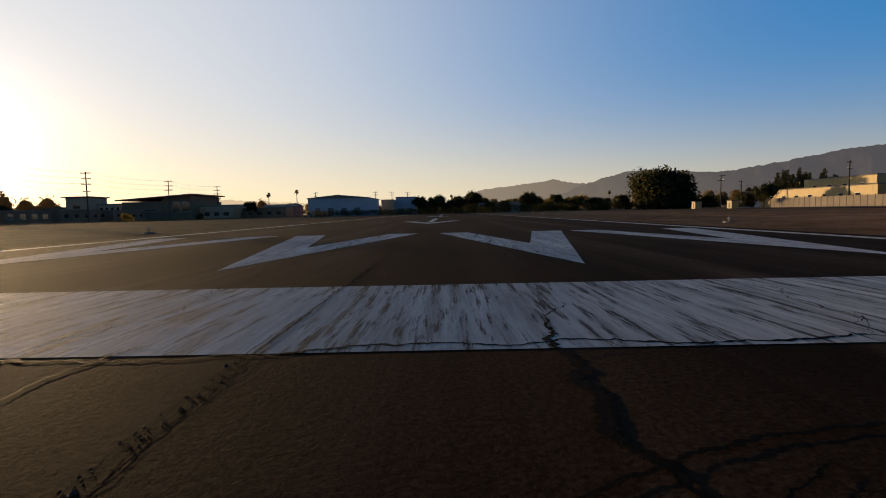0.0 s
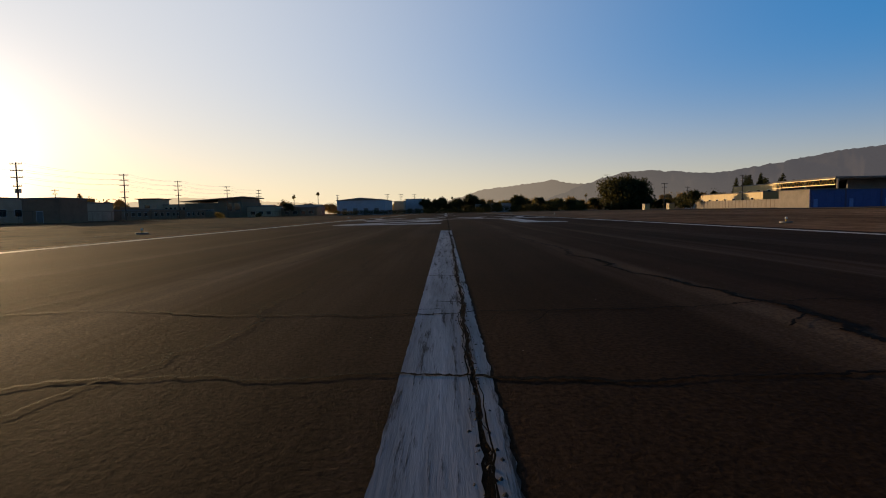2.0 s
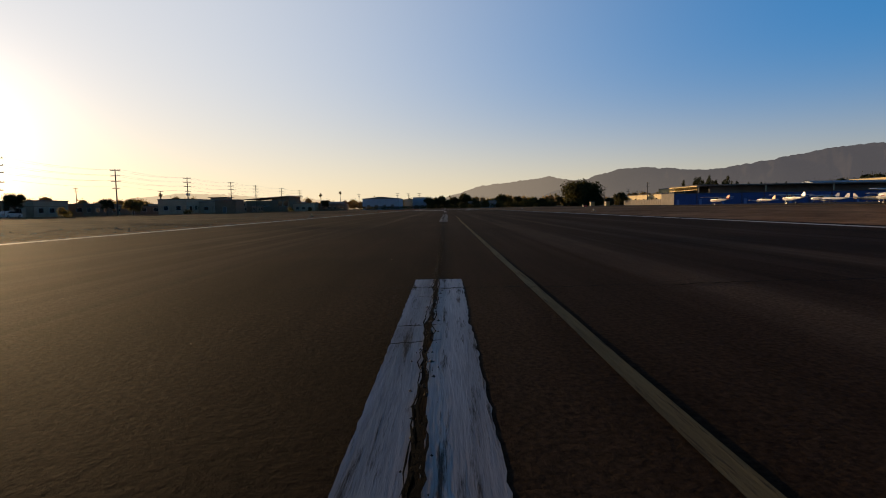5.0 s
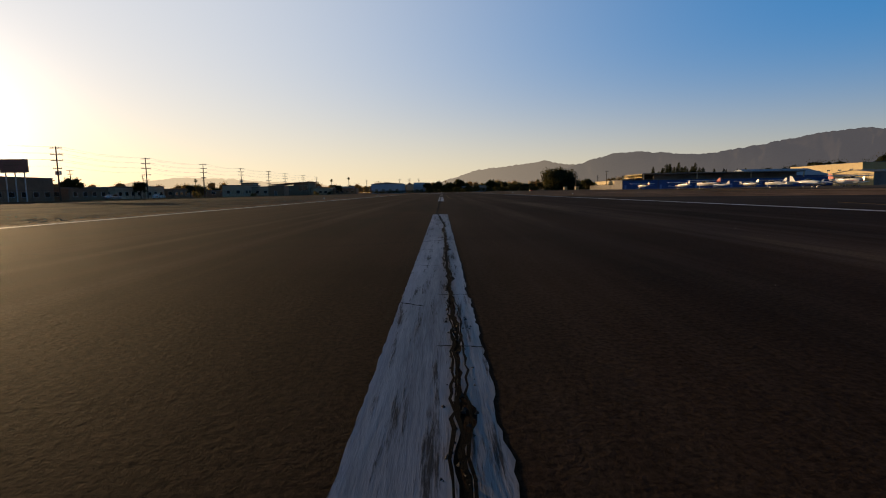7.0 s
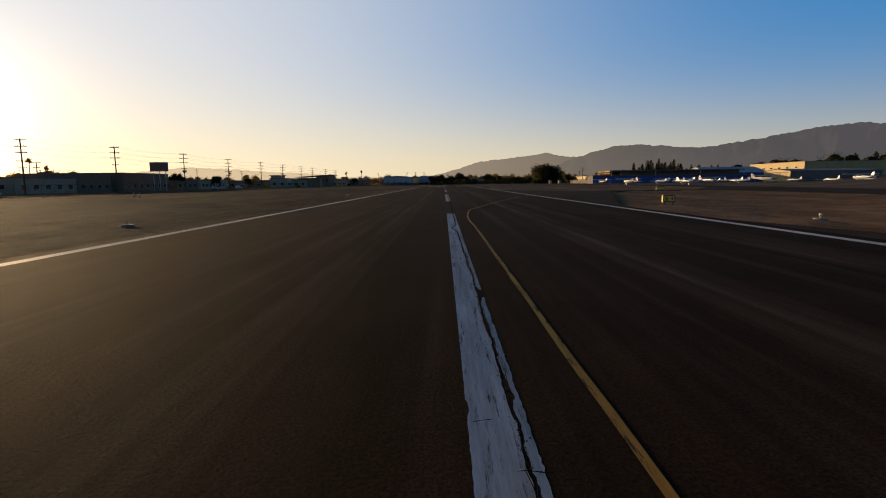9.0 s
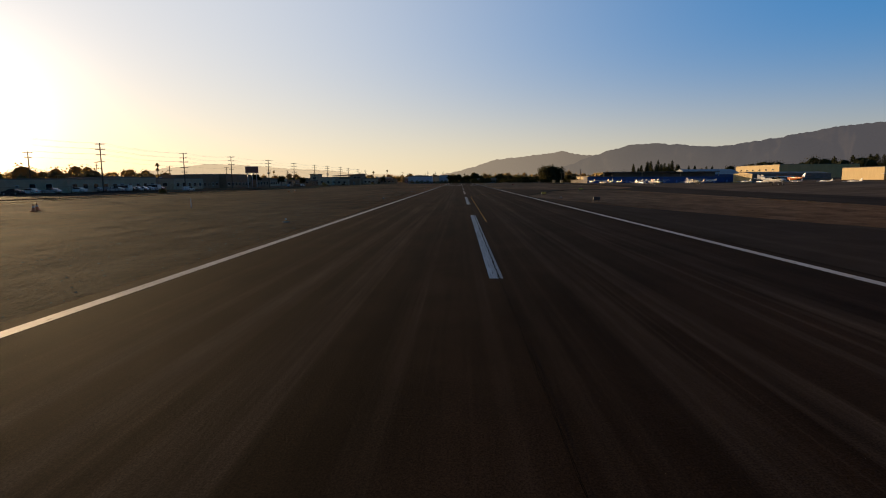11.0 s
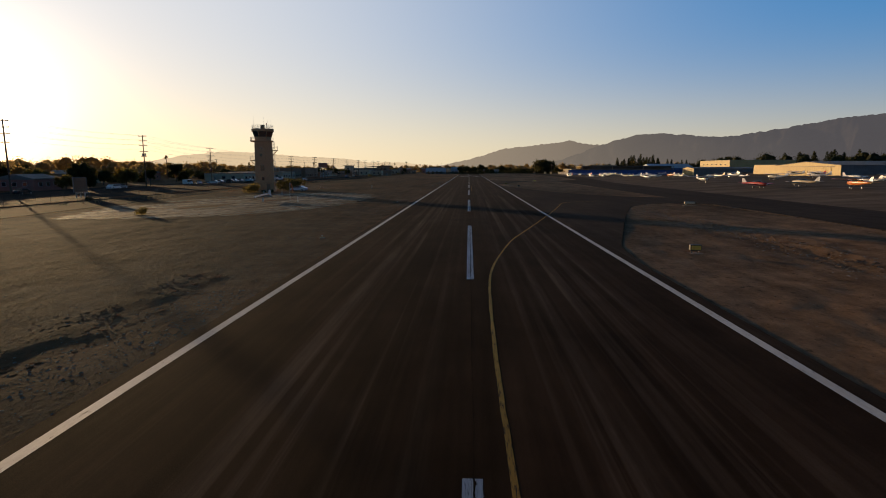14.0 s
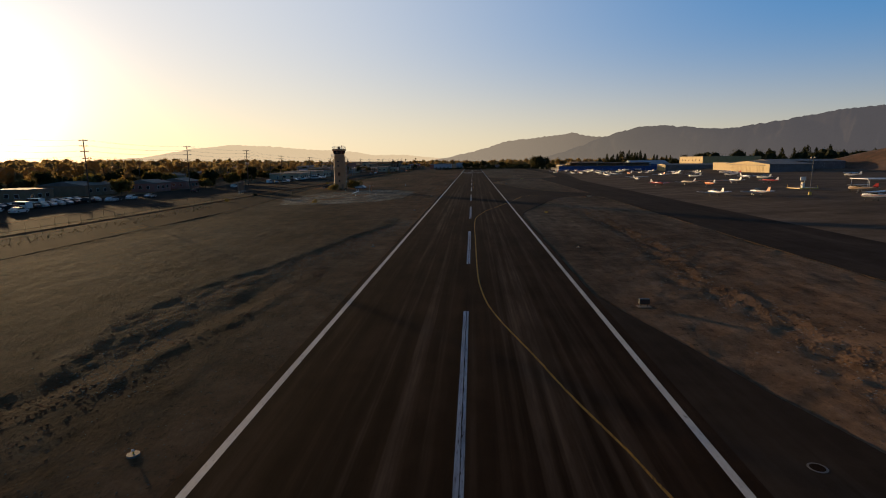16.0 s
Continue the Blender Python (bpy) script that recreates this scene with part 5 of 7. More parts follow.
building("house", -146, -130, -226, -210, 3.6, M_BROWNWALL, M_GREYROOF, "low brown house with grey roof", rows_of("e", 1, 15, 4, 1.7, 1.3, 1.2), "y1.2", category="house")
building("shop", -128, -112, -24, -8, 4.0, M_BLUEPALE, M_GREYROOF, "pale blue workshop with flat roof", rows_of("s", 1, 15, 4, 1.8, 1.6, 1.3))
building("workshop", -140, -114, 26, 44, 5.4, M_BLUEPALE, M_GREYROOF, "pale blue hall with low gable", rows_of("s", 1, 25, 5, 1.8, 2.0, 1.5), "y0.8")
for x0, y0, h in ((-180, -60, 4), (-200, 40, 4.5), (-170, 110, 5), (-190, 180, 5), (-230, 100, 5), (-170, -120, 4), (-60, 350, 5), (-90, 345, 5), (-120, 350, 5.5)):
    building("house", x0, x0 + 16, y0, y0 + 14, h, rng.choice([M_PALE, M_BROWNWALL, M_PINK]), M_GREYROOF, "distant low house with grey gabled roof", rows_of("s", 1, 15, 4, 1.8, 1.3, 1.2) + rows_of("e", 1, 13, 3, 1.8, 1.3, 1.2), "x1.3", category="house")


# ---- hangars on the far side of the apron ----
def build_blue_row():
    t = empty("hangar_row", pose(90.2, 170, 0), "long blue ribbed steel hangar row with grey end wall", "hangar")
    L, D, H = 106, 12, 4.4
    part("wall", box(0, L, 0, D, -0.3, H), M_BLUE, t)
    part("end_wall", box(-0.12, -0.002, 0, D, -0.3, H), M_PALE, t, "pale grey end wall")
    part("roof", box(-0.4, L + 0.3, -0.4, D + 0.3, H, H + 0.22), M_GREYROOF, t)
    k = 12
    for i in range(k):
        x0 = L * i / k
        d = part("hangar_door", box(x0 + 0.4, x0 + L / k - 0.4, -0.09, 0.02, 0, 3.7), M_BLUE, t)
        for s in range(5):
            x = x0 + 0.9 + s * (L / k - 1.8) / 4
            part("rib", box(x - 0.05, x + 0.05, -0.15, -0.08, 0.05, 3.65), M_BLUE, d)
        part("door", box(x0 + 1.0, x0 + 1.95, -0.19, -0.1, 0, 2.05), M_BLUE_DOOR, t, "pale blue personnel door")
        part("door_frame", box(x0 - 0.08, x0 + 0.3, -0.12, 0.0, 0, H), M_NAVY, t)
    return t


build_blue_row()


def build_truss_hangar():
    t = empty("open_hangar", pose(104.4, 183, 0), "big dark hangar with a sunlit yellow truss over the door", "hangar")
    part("roof", box(-0.5, 84, -3.0, 24, 7.6, 8.1, bevel=0.05), M_GREYROOF, t, "flat dark overhanging roof")
    for x, y in ((0.3, -2.6), (0.3, 10), (0.3, 23.4), (28, -2.6), (56, -2.6), (83.4, -2.6)):
        part("column", box(x - 0.2, x + 0.2, y - 0.2, y + 0.2, -0.2, 7.6), M_PALE, t)
    part("back_wall", box(0.6, 84, 22, 23.2, -0.2, 7.6), M_GREYWALL, t)
    part("inner_wall", box(8, 84, 4.0, 4.5, 0, 7.6), M_GREYWALL, t)
    for z in (6.0, 7.5):
        part("chord", box(-0.75, -0.55, -3, 24, z - 0.1, z + 0.1), M_YELLOW, t)
    for i in range(15):
        y0 = -3 + 27 * i / 15
        part("web_bar", cyl((-0.65, y0, 6.0), (-0.65, y0 + 0.9, 7.5), 0.07, seg=5), M_YELLOW, t)
        part("web_bar", cyl((-0.65, y0 + 0.9, 7.5), (-0.65, y0 + 1.8, 6.0), 0.07, seg=5), M_YELLOW, t)
    return t


build_truss_hangar()
building("storehouse", 99.5, 118, 205, 250, 5.0, M_TANWALL, M_GREYROOF, "sunlit cream storehouse with low roof", rows_of("w", 3, 42, 7, 2.6, 1.6, 1.4), category="storehouse")
building("storehouse", 121, 150, 232, 262, 8.6, M_TANWALL, M_GREYROOF, "tall sunlit cream storehouse", rows_of("w", 2, 28, 4, 6.0, 2.0, 1.4), category="storehouse")
building("storehouse", 104, 122, 250, 270, 5.2, M_BLUEPALE, M_GREYROOF, "pale blue storehouse with flat roof", rows_of("w", 2, 18, 3, 2.6, 1.6, 1.2), category="storehouse")


def build_fence():
    t = empty("panel_fence", pose(91, 179, 0), "sunlit cream panel fence with dark posts", "fence")
    k = 26
    me = None
    for i in range(k + 1):
        y = 52 * i / k
        part("post", box(-0.07, 0.07, y - 0.06, y + 0.06, -0.1, 2.65), M_BROWNWALL, t)
        if i < k:
            if me is None:
                ob = part("panel", box(-0.03, 0.03, 0.07, 52 / k - 0.07, 0.08, 2.5), M_PALE, t)
                me = ob.data
            else:
                ob = new("panel", me)
                ob.parent = t
            ob.location = (0, y, 0)
    return t


build_fence()
building("shed", 84, 86, 238, 240.5, 2.1, M_TANWALL, M_GREYROOF, "small pale shed by the trees", [("w", 1.2, 0.95, 0.9, 1.9)], category="shed")
building("shed", 80, 82, 252, 254.5, 2.1, M_TANWALL, M_GREYROOF, "small pale shed under the big tree", [("w", 1.2, 0.95, 0.9, 1.9)], category="shed")


def gable_hangar(x, y0, y1, depth, eave, peak, wall, roof, label, side=None, doors=4, z=0.0):
    """A hangar whose gabled door front faces the runway (-x)."""
    t = empty("hangar", pose(x, y0, z), label, "hangar")
    L = y1 - y0
    bm = bmesh.new()
    pr = [(0, -0.5), (L, -0.5), (L, eave), (L / 2, peak), (0, eave)]
    A, B = [bm.verts.new((0, yy, zz)) for yy, zz in pr], [bm.verts.new((0.4, yy, zz)) for yy, zz in pr]
    bm.faces.new(A[::-1])
    bm.faces.new(B)
    for i in range(5):
        bm.faces.new((A[i], A[(i + 1) % 5], B[(i + 1) % 5], B[i]))
    bmesh.ops.recalc_face_normals(bm, faces=bm.faces[:])
    part("front_wall", bm, wall, t)
    part("side_wall", box(0.4, depth, 0, 0.3, -0.5, eave), side or wall, t)
    part("side_wall", box(0.4, depth, L - 0.3, L, -0.5, eave), side or wall, t)
    part("back_wall", box(depth - 0.3, depth, 0.3, L - 0.3, -0.5, eave), side or wall, t)
    for s in (0, 1):
        bm = bmesh.new()
        ya, yb = (-0.5, L / 2) if s == 0 else (L / 2, L + 0.5)
        za, zb = (eave - 0.05, peak) if s == 0 else (peak, eave - 0.05)
        q = [bm.verts.new(v) for v in ((-0.4, ya, za + 0.02), (depth + 0.4, ya, za + 0.02), (depth + 0.4, yb, zb + 0.02), (-0.4, yb, zb + 0.02), (-0.4, ya, za + 0.28), (depth + 0.4, ya, za + 0.28), (depth + 0.4, yb, zb + 0.28), (-0.4, yb, zb + 0.28))]
        for f in ((0, 1, 2, 3), (7, 6, 5, 4), (0, 4, 5, 1), (1, 5, 6, 2), (2, 6, 7, 3), (3, 7, 4, 0)):
            bm.faces.new([q[i] for i in f])
        bmesh.ops.recalc_face_normals(bm, faces=bm.faces[:])
        part("roof_slope", bm, roof, t)
    dh = eave * 0.86
    for i in range(doors):
        a, b = L * 0.12 + L * 0.76 * i / doors, L * 0.12 + L * 0.76 * (i + 1) / doors
        d = part("hangar_door", box(-0.14 - 0.05 * (i % 2), -0.02, a + 0.04, b - 0.04, 0, dh), wall, t)
        for s in range(4):
            yy = a + (b - a) * (s + 0.5) / 4
            part("rib", box(-0.24, -0.18 + 0.05 * (1 - i % 2), yy - 0.05, yy + 0.05, 0.1, dh - 0.1), wall, d)
    part("door_track", box(-0.3, 0.0, L * 0.08, L * 0.92, dh, dh + 0.3), roof, t)
    return t


gable_hangar(205, -16, 47, 30, 6.3, 8.5, M_TANWALL, M_GREYROOF, "wide sunlit tan hangar with a low gable", M_GREYWALL, 6, z=rise(205, 20))
building("hangar", 214, 246, 62, 92, 6.0, M_TANWALL, M_GREYROOF, "low flat-roofed tan hangar annex", category="hangar", z=rise(214, 80))
gable_hangar(188, 136, 160, 50, 5.4, 6.6, M_TANWALL, M_GREYROOF, "grey hangar with a sunlit tan front", M_GREYWALL, 3, z=rise(200, 140))
gable_hangar(175, 200, 236, 40, 6.0, 10.0, M_BLUEPALE, M_BLUEPALE, "pale blue gabled hangar", M_BLUE, 3)
building("hangar", 268, 334, 243.5, 314, 14.2, M_TANWALL, M_GREYROOF, "tall boxy hangar with a sunlit cream front", rows_of("w", 4, 66, 6, 10, 3, 1.2), category="hangar")
building("hangar", 248, 306, 60, 95, 6.4, M_GREYWALL, M_GREYROOF, "long low grey hangar with blue doors", rows_of("s", 2, 56, 7, 2.4, 6.4, 4.7), "x1.8", category="hangar", z=2.9)

# the scrub hill behind the apron
bm = bmesh.new()
cols = []
for i in range(40):
    a = i / 39
    col = []
    for j in range(16):
        b = j / 15
        x, y = 290 + 150 * b + 14 * noise.noise((a * 5, b * 2, 9)), 150 - 340 * a
        zz = 30.0 * math.sin(math.pi * min(1, b * 1.05)) ** 1.0 * min(1, a * 2.3) ** 0.9 * (1 + 0.25 * noise.noise((a * 6, b * 4, 1))) + 0.8 * noise.noise((x * 0.2, y * 0.2, 2))
        col.append(bm.verts.new((x, y, zz * min(1, b * 4) + rise(x, y) - 0.6)))
    cols.append(col)
for p, q in zip(cols, cols[1:]):
    for j in range(15):
        bm.faces.new((p[j + 1], p[j], q[j], q[j + 1]))
bmesh.ops.recalc_face_normals(bm, faces=bm.faces[:])
tagged(add_mesh("hillside", bm, M_HILL, smooth=True), "red-brown scrub-covered hill behind the apron", "hill", kind="structure")


# ---- aircraft ----
def loft(sections, seg=12, bm=None):
    """Skin through rings given as (y, z, half width, half height)."""
    bm = bm or bmesh.new()
    rings = []
    for y, z, w, h in sections:
        rings.append([bm.verts.new((w * math.copysign(abs(math.cos(a)) ** 0.75, math.cos(a)), y, z + h * math.copysign(abs(math.sin(a)) ** 0.75, math.sin(a)))) for a in (2 * math.pi * k / seg for k in range(seg))])
    for a, b in zip(rings, rings[1:]):
        for k in range(seg):
            bm.faces.new((a[k], a[(k + 1) % seg], b[(k + 1) % seg], b[k]))
    bm.faces.new(rings[0][::-1])
    bm.faces.new(rings[-1])
    bmesh.ops.recalc_face_normals(bm, faces=bm.faces[:])
    return bm


def slab(pts, z_of, thick, bm=None):
    """A thin tapered surface over a plan outline (x, y), both sides rounded to an edge."""
    bm = bm or bmesh.new()
    cx, cy = sum(p[0] for p in pts) / len(pts), sum(p[1] for p in pts) / len(pts)
    rim = [bm.verts.new((x, y, z_of(x))) for x, y in pts]
    up = [bm.verts.new((x * 0.94 + cx * 0.06, y * 0.72 + cy * 0.28, z_of(x) + thick)) for x, y in pts]
    lo = [bm.verts.new((x * 0.94 + cx * 0.06, y * 0.72 + cy * 0.28, z_of(x) - thick * 0.6)) for x, y in pts]
    k = len(pts)
    for i in range(k):
        j = (i + 1) % k
        bm.faces.new((rim[i], rim[j], up[j], up[i]))
        bm.faces.new((rim[j], rim[i], lo[i], lo[j]))
    bm.faces.new(up)
    bm.faces.new(lo[::-1])
    bmesh.ops.recalc_face_normals(bm, faces=bm.faces[:])
    return bm


def upright(pts, half, x0=0.0):
    """A fin: an outline in (y, z) with thickness across x."""
    bm = bmesh.new()
    A, B = [bm.verts.new((x0 - half, y, z)) for y, z in pts], [bm.verts.new((x0 + half, y, z)) for y, z in pts]
    k = len(pts)
    bm.faces.new(A)
    bm.faces.new(B[::-1])
    for i in range(k):
        bm.faces.new((A[i], B[i], B[(i + 1) % k], A[(i + 1) % k]))
    bmesh.ops.recalc_face_normals(bm, faces=bm.faces[:])
    return bm


def aircraft(high, body, trim, label):
    """A small single-engined aeroplane; its nose points along +y."""
    t = empty("aeroplane", pose(0, 0, 0), label, "aeroplane", "parked light aircraft")
    zc = 1.30 if high else 1.05
    part("fuselage", loft([(2.55, zc - 0.05, 0.22, 0.2), (2.35, zc, 0.42, 0.38), (1.4, zc, 0.5, 0.46), (0.6, zc + 0.12, 0.56, 0.62 if high else 0.52), (-0.6, zc + 0.12, 0.56, 0.62 if high else 0.52), (-1.7, zc + 0.08, 0.42, 0.4), (-3.2, zc + 0.16, 0.22, 0.24), (-4.6, zc + 0.24, 0.06, 0.12)], 14), body, t, smooth=True)
    part("stripe", loft([(1.9, zc - 0.02, 0.515, 0.09), (0.6, zc + 0.02, 0.60, 0.09), (-0.6, zc + 0.02, 0.60, 0.09), (-1.7, zc + 0.06, 0.455, 0.08), (-3.2, zc + 0.14, 0.25, 0.05)], 10), trim, t)
    part("spinner", cyl((0, 2.5, zc - 0.05), (0, 2.85, zc - 0.05), 0.2, 0.03, 10), trim, t)
    part("propeller", box(-0.92, 0.92, 2.6, 2.66, zc - 0.11, zc + 0.01, bevel=0.01), M_BLACK, t)
    if high:
        part("wing", slab([(-5.4, 0.55), (-5.4, -0.55), (-2.2, -0.85), (2.2, -0.85), (5.4, -0.55), (5.4, 0.55), (2.2, 0.78), (-2.2, 0.78)], lambda x: zc + 0.82 + abs(x) * 0.02, 0.1), body, t)
        for s in (-1, 1):
            part("strut", cyl((s * 0.5, 0.1, zc - 0.3), (s * 2.7, 0.05, zc + 0.8), 0.04, seg=6), body, t)
        part("windscreen", loft([(1.25, zc + 0.42, 0.42, 0.05), (0.75, zc + 0.5, 0.53, 0.26), (0.6, zc + 0.52, 0.57, 0.28)], 12), M_GLASS, t)
        for s in (-1, 1):
            part("side_window", box(s * 0.565 - 0.02, s * 0.565 + 0.02, -0.95, 0.5, zc + 0.34, zc + 0.68), M_GLASS, t)
    else:
        part("wing", slab([(-5.2, 0.45), (-5.2, -0.6), (-0.5, -0.95), (0.5, -0.95), (5.2, -0.6), (5.2, 0.45), (0.5, 0.95), (-0.5, 0.95)], lambda x: zc - 0.34 + abs(x) * 0.09, 0.1), body, t)
        part("canopy", loft([(0.95, zc + 0.42, 0.3, 0.05), (0.45, zc + 0.55, 0.47, 0.28), (-0.5, zc + 0.56, 0.48, 0.32), (-1.4, zc + 0.42, 0.3, 0.1)], 12), M_GLASS, t, smooth=True)
    part("tailplane", slab([(-1.65, -4.0), (-1.65, -4.6), (1.65, -4.6), (1.65, -4.0), (0, -3.7)], lambda x: zc + 0.3, 0.05), body, t)
    part("fin", upright([(-3.3, zc + 0.32), (-4.25, zc + 1.45), (-4.85, zc + 1.5), (-4.75, zc + 0.2)], 0.05), trim, t)
    for x, y in ((-1.15, -0.35), (1.15, -0.35), (0, 1.85)):
        part("gear_leg", cyl((x * 0.45, y, zc - 0.35), (x, y, 0.22), 0.05, 0.035, 6), M_STEEL, t)
        w = part("wheel", cyl((x - 0.08, y, 0.22), (x + 0.08, y, 0.22), 0.22, seg=12), M_RUBBER, t)
        part("hub", cyl((x - 0.1, y, 0.22), (x + 0.1, y, 0.22), 0.09, seg=8), M_STEEL, w)
    return t


KINDS = {
    "wl": aircraft(False, M_WHITE, M_WHITE, "white low-wing light aeroplane parked on the apron"),
    "wn": aircraft(False, M_WHITE, M_NAVY, "white low-wing light aeroplane with navy stripe"),
    "wo": aircraft(False, M_WHITE, M_ORANGE, "white low-wing aeroplane with orange fin"),
    "rl": aircraft(False, M_RED, M_WHITE, "red low-wing aeroplane parked on the apron"),
    "tl": aircraft(False, M_TAN, M_WHITE, "tan low-wing aeroplane parked on the apron"),
    "wh": aircraft(True, M_WHITE, M_WHITE, "white high-wing light aeroplane on the apron"),
    "wr": aircraft(True, M_WHITE, M_RED, "white high-wing aeroplane with red stripe and fin"),
    "oh": aircraft(True, M_ORANGE, M_WHITE, "orange high-wing aeroplane on the apron"),
    "yh": aircraft(True, M_TAN, M_RED, "tan high-wing aeroplane with red fin"),
}
# kind, x, y, heading (degrees that the nose is turned from +y to the left)
FLEET = [("wl", 71.4, -236.3, 8), ("wo", 80.4, -242.9, 12), ("tl", 85.4, -179.9, 20), ("oh", 86.2, -198.2, 1), ("wl", 108.0, -170.7, 9), ("wh", 136.6, -105.1, 31), ("wl", 133.8, -129.5, 194), ("wh", 129.9, -150.2, 20), ("rl", 118.5, -176.8, 20), ("rl", 74.9, -179.0, 202), ("wh", 78.7, -137.5, 183), ("wh", 80.3, -75.7, 198), ("wl", 88.9, -59.0, 205), ("wn", 124.5, 70, 15), ("wh", 93.0, 0.6, 201), ("wr", 82.1, 11.6, 192), ("wl", 77.0, 16.0, 193), ("wh", 110.4, 117, 29), ("oh", 99.6, -51.2, 4), ("wo", 109.0, -81.3, 8), ("wl", 158, 88, 14), ("wh", 127.4, -55.1, 10), ("wl", 187.4, 66.4, 13), ("wn", 168, 60, 19), ("wh", 179.0, -134.1, 28), ("yh", 111.4, -237.7, 29), ("wr", 94.5, -267.4, 31), ("wl", 148, 138, 6), ("wh", 161, 136, 30), ("wr", 66.5, 39.0, 18), ("wh", 106.5, 89, 7), ("wl", 104, 104, 18), ("wh", 84, 90, 3), ("wl", 153, 140, 203), ("wr", 80, 117, 13), ("wo", 99.5, 127, 10), ("tl", 118, 108, 198), ("wh", 123.1, 4.0, 2), ("wl", 122.0, -67.2, 11), ("wr", 150.1, -81.0, 30), ("wh", 153.6, -60.5, 31), ("wl", 110, 48, 3), ("wn", 140, 40, 2), ("wh", 98, 62, 13), ("tl", 135, 95, 205), ("wl", 174.3, 28.4, 10), ("wh", 111.8, -120.3, 28)]
used = set()
for k, x, y, hd in FLEET:
    m = pose(x, y, rise(x, y) - 0.01, 0, 0, hd)
    if k in used:
        copy_thing(KINDS[k], m)
    else:
        KINDS[k].matrix_basis = m
        used.add(k)


# ---- cars ----
def car(paint, label, van=False, name="car"):
    t = empty(name, pose(0, 0, 0), label, name, "parked vehicles")
    if van:
        prof = [(-2.4, 0.35), (2.4, 0.35), (2.45, 0.9), (2.0, 1.15), (1.5, 1.95), (-2.35, 2.0), (-2.45, 1.0)]
        win = [(1.95, 1.18), (1.5, 1.85), (-2.2, 1.88), (-2.25, 1.2)]
    else:
        prof = [(-2.1, 0.3), (2.1, 0.3), (2.2, 0.62), (1.95, 0.85), (1.0, 0.98), (0.35, 1.42), (-0.9, 1.46), (-1.7, 1.02), (-2.15, 0.95), (-2.2, 0.6)]
        win = [(0.92, 1.0), (0.33, 1.37), (-0.88, 1.4), (-1.55, 1.03)]
    bm = upright(prof, 0.86)
    bmesh.ops.bevel(bm, geom=bm.edges[:], offset=0.06, segments=2, affect="EDGES")
    part("body", bm, paint, t)
    part("windows", upright(win, 0.875), M_GLASS, t)
    part("windscreen", upright([(win[0][0] + 0.1, win[0][1]), (win[1][0] + 0.1, win[1][1]), (win[1][0] - 0.02, win[1][1] + 0.01), (win[0][0], win[0][1])], 0.7), M_GLASS, t)
    for x in (-0.8, 0.8):
        for y in (-1.35, 1.35):
            w = part("wheel", cyl((x - 0.1, y, 0.33), (x + 0.1, y, 0.33), 0.33, seg=14), M_RUBBER, t)
            part("rim", cyl((x - 0.115, y, 0.33), (x + 0.115, y, 0.33), 0.2, seg=10), M_STEEL, w)
    for x in (-0.6, 0.6):
        part("headlight", box(x - 0.2, x + 0.2, 2.1, 2.24, 0.6, 0.75), M_WHITE, t)
        part("tail_light", box(x - 0.2, x + 0.2, -2.24, -2.12, 0.65, 0.8), M_RED, t)
    return t


CARS = [car(M_WHITE, "white saloon car parked along the street"), car(M_SILVER, "silver saloon car parked along the street"), car(M_BLUECAR, "pale blue saloon car on the dirt by the tower"), car(M_DARKCAR, "dark saloon car parked along the street"), car(M_WHITE, "white delivery van parked along the street", True, "van")]
PARK = [(2, -45.6, -182.0, 78), (3, -60, -179, 70), (0, -102, -284, 8), (1, -103, -233, 5), (0, -104, -241, 10), (3, -104, -203, 5), (4, -104, -130, 5), (0, -100, -118, 90), (1, -103, -108, 90), (3, -103, -98, 90), (0, -104, -92, 90), (1, -105, -84, 90), (0, -104, -76, 90), (2, -104, -250, 5), (1, -103, -124, 40), (3, -105, -247, 5), (1, -84, 40, 0), (0, -84, 62, 0), (0, -82, -60, 0), (1, -106, -165, 4), (0, -103.5, -172, 2)]
PARK += [((0, 1, 3, 0, 4, 1, 3)[k % 7], -109.5 - 6.0 * (k % 2), -250 - 2.75 * (k // 2), 82) for k in range(36) if k % 9 != 4]
PARK += [((k * 7) % 5 if (k * 7) % 5 != 2 else 0, -100 - 6 * (k % 2), -66 + 3.0 * (k // 2), 88) for k in range(16)]
seen_car = set()
for k, x, y, hd in PARK:
    m = pose(x, y, -0.02, 0, 0, hd)
    if k in seen_car:
        copy_thing(CARS[k], m)
    else:
        CARS[k].matrix_basis = m
        seen_car.add(k)
paving("car_park", [(-118, -330), (-89, -330), (-89, -58), (-118, -58)], -0.022, M_ROAD, "worn grey asphalt car park by the street", "car park")


# ---- airfield fittings ----
def edge_light():
    t = empty("edge_light", pose(0, 0, 0), "small runway edge light with clear globe on a stake", "runway light", "runway edge lights")
    part("base", cyl((0, 0, -0.12), (0, 0, 0.03), 0.27, 0.24, 18), M_GREYWALL, t, "round concrete base")
    part("stem", cyl((0, 0, 0.03), (0, 0, 0.11), 0.035, seg=8), M_YELLOW, t)
    bm = bmesh.new()
    bmesh.ops.create_uvsphere(bm, u_segments=10, v_segments=7, radius=0.06, matrix=Matrix.Translation((0, 0, 0.17)))
    part("globe", bm, M_WHITE, t, "clear glass globe", smooth=True)
    return t


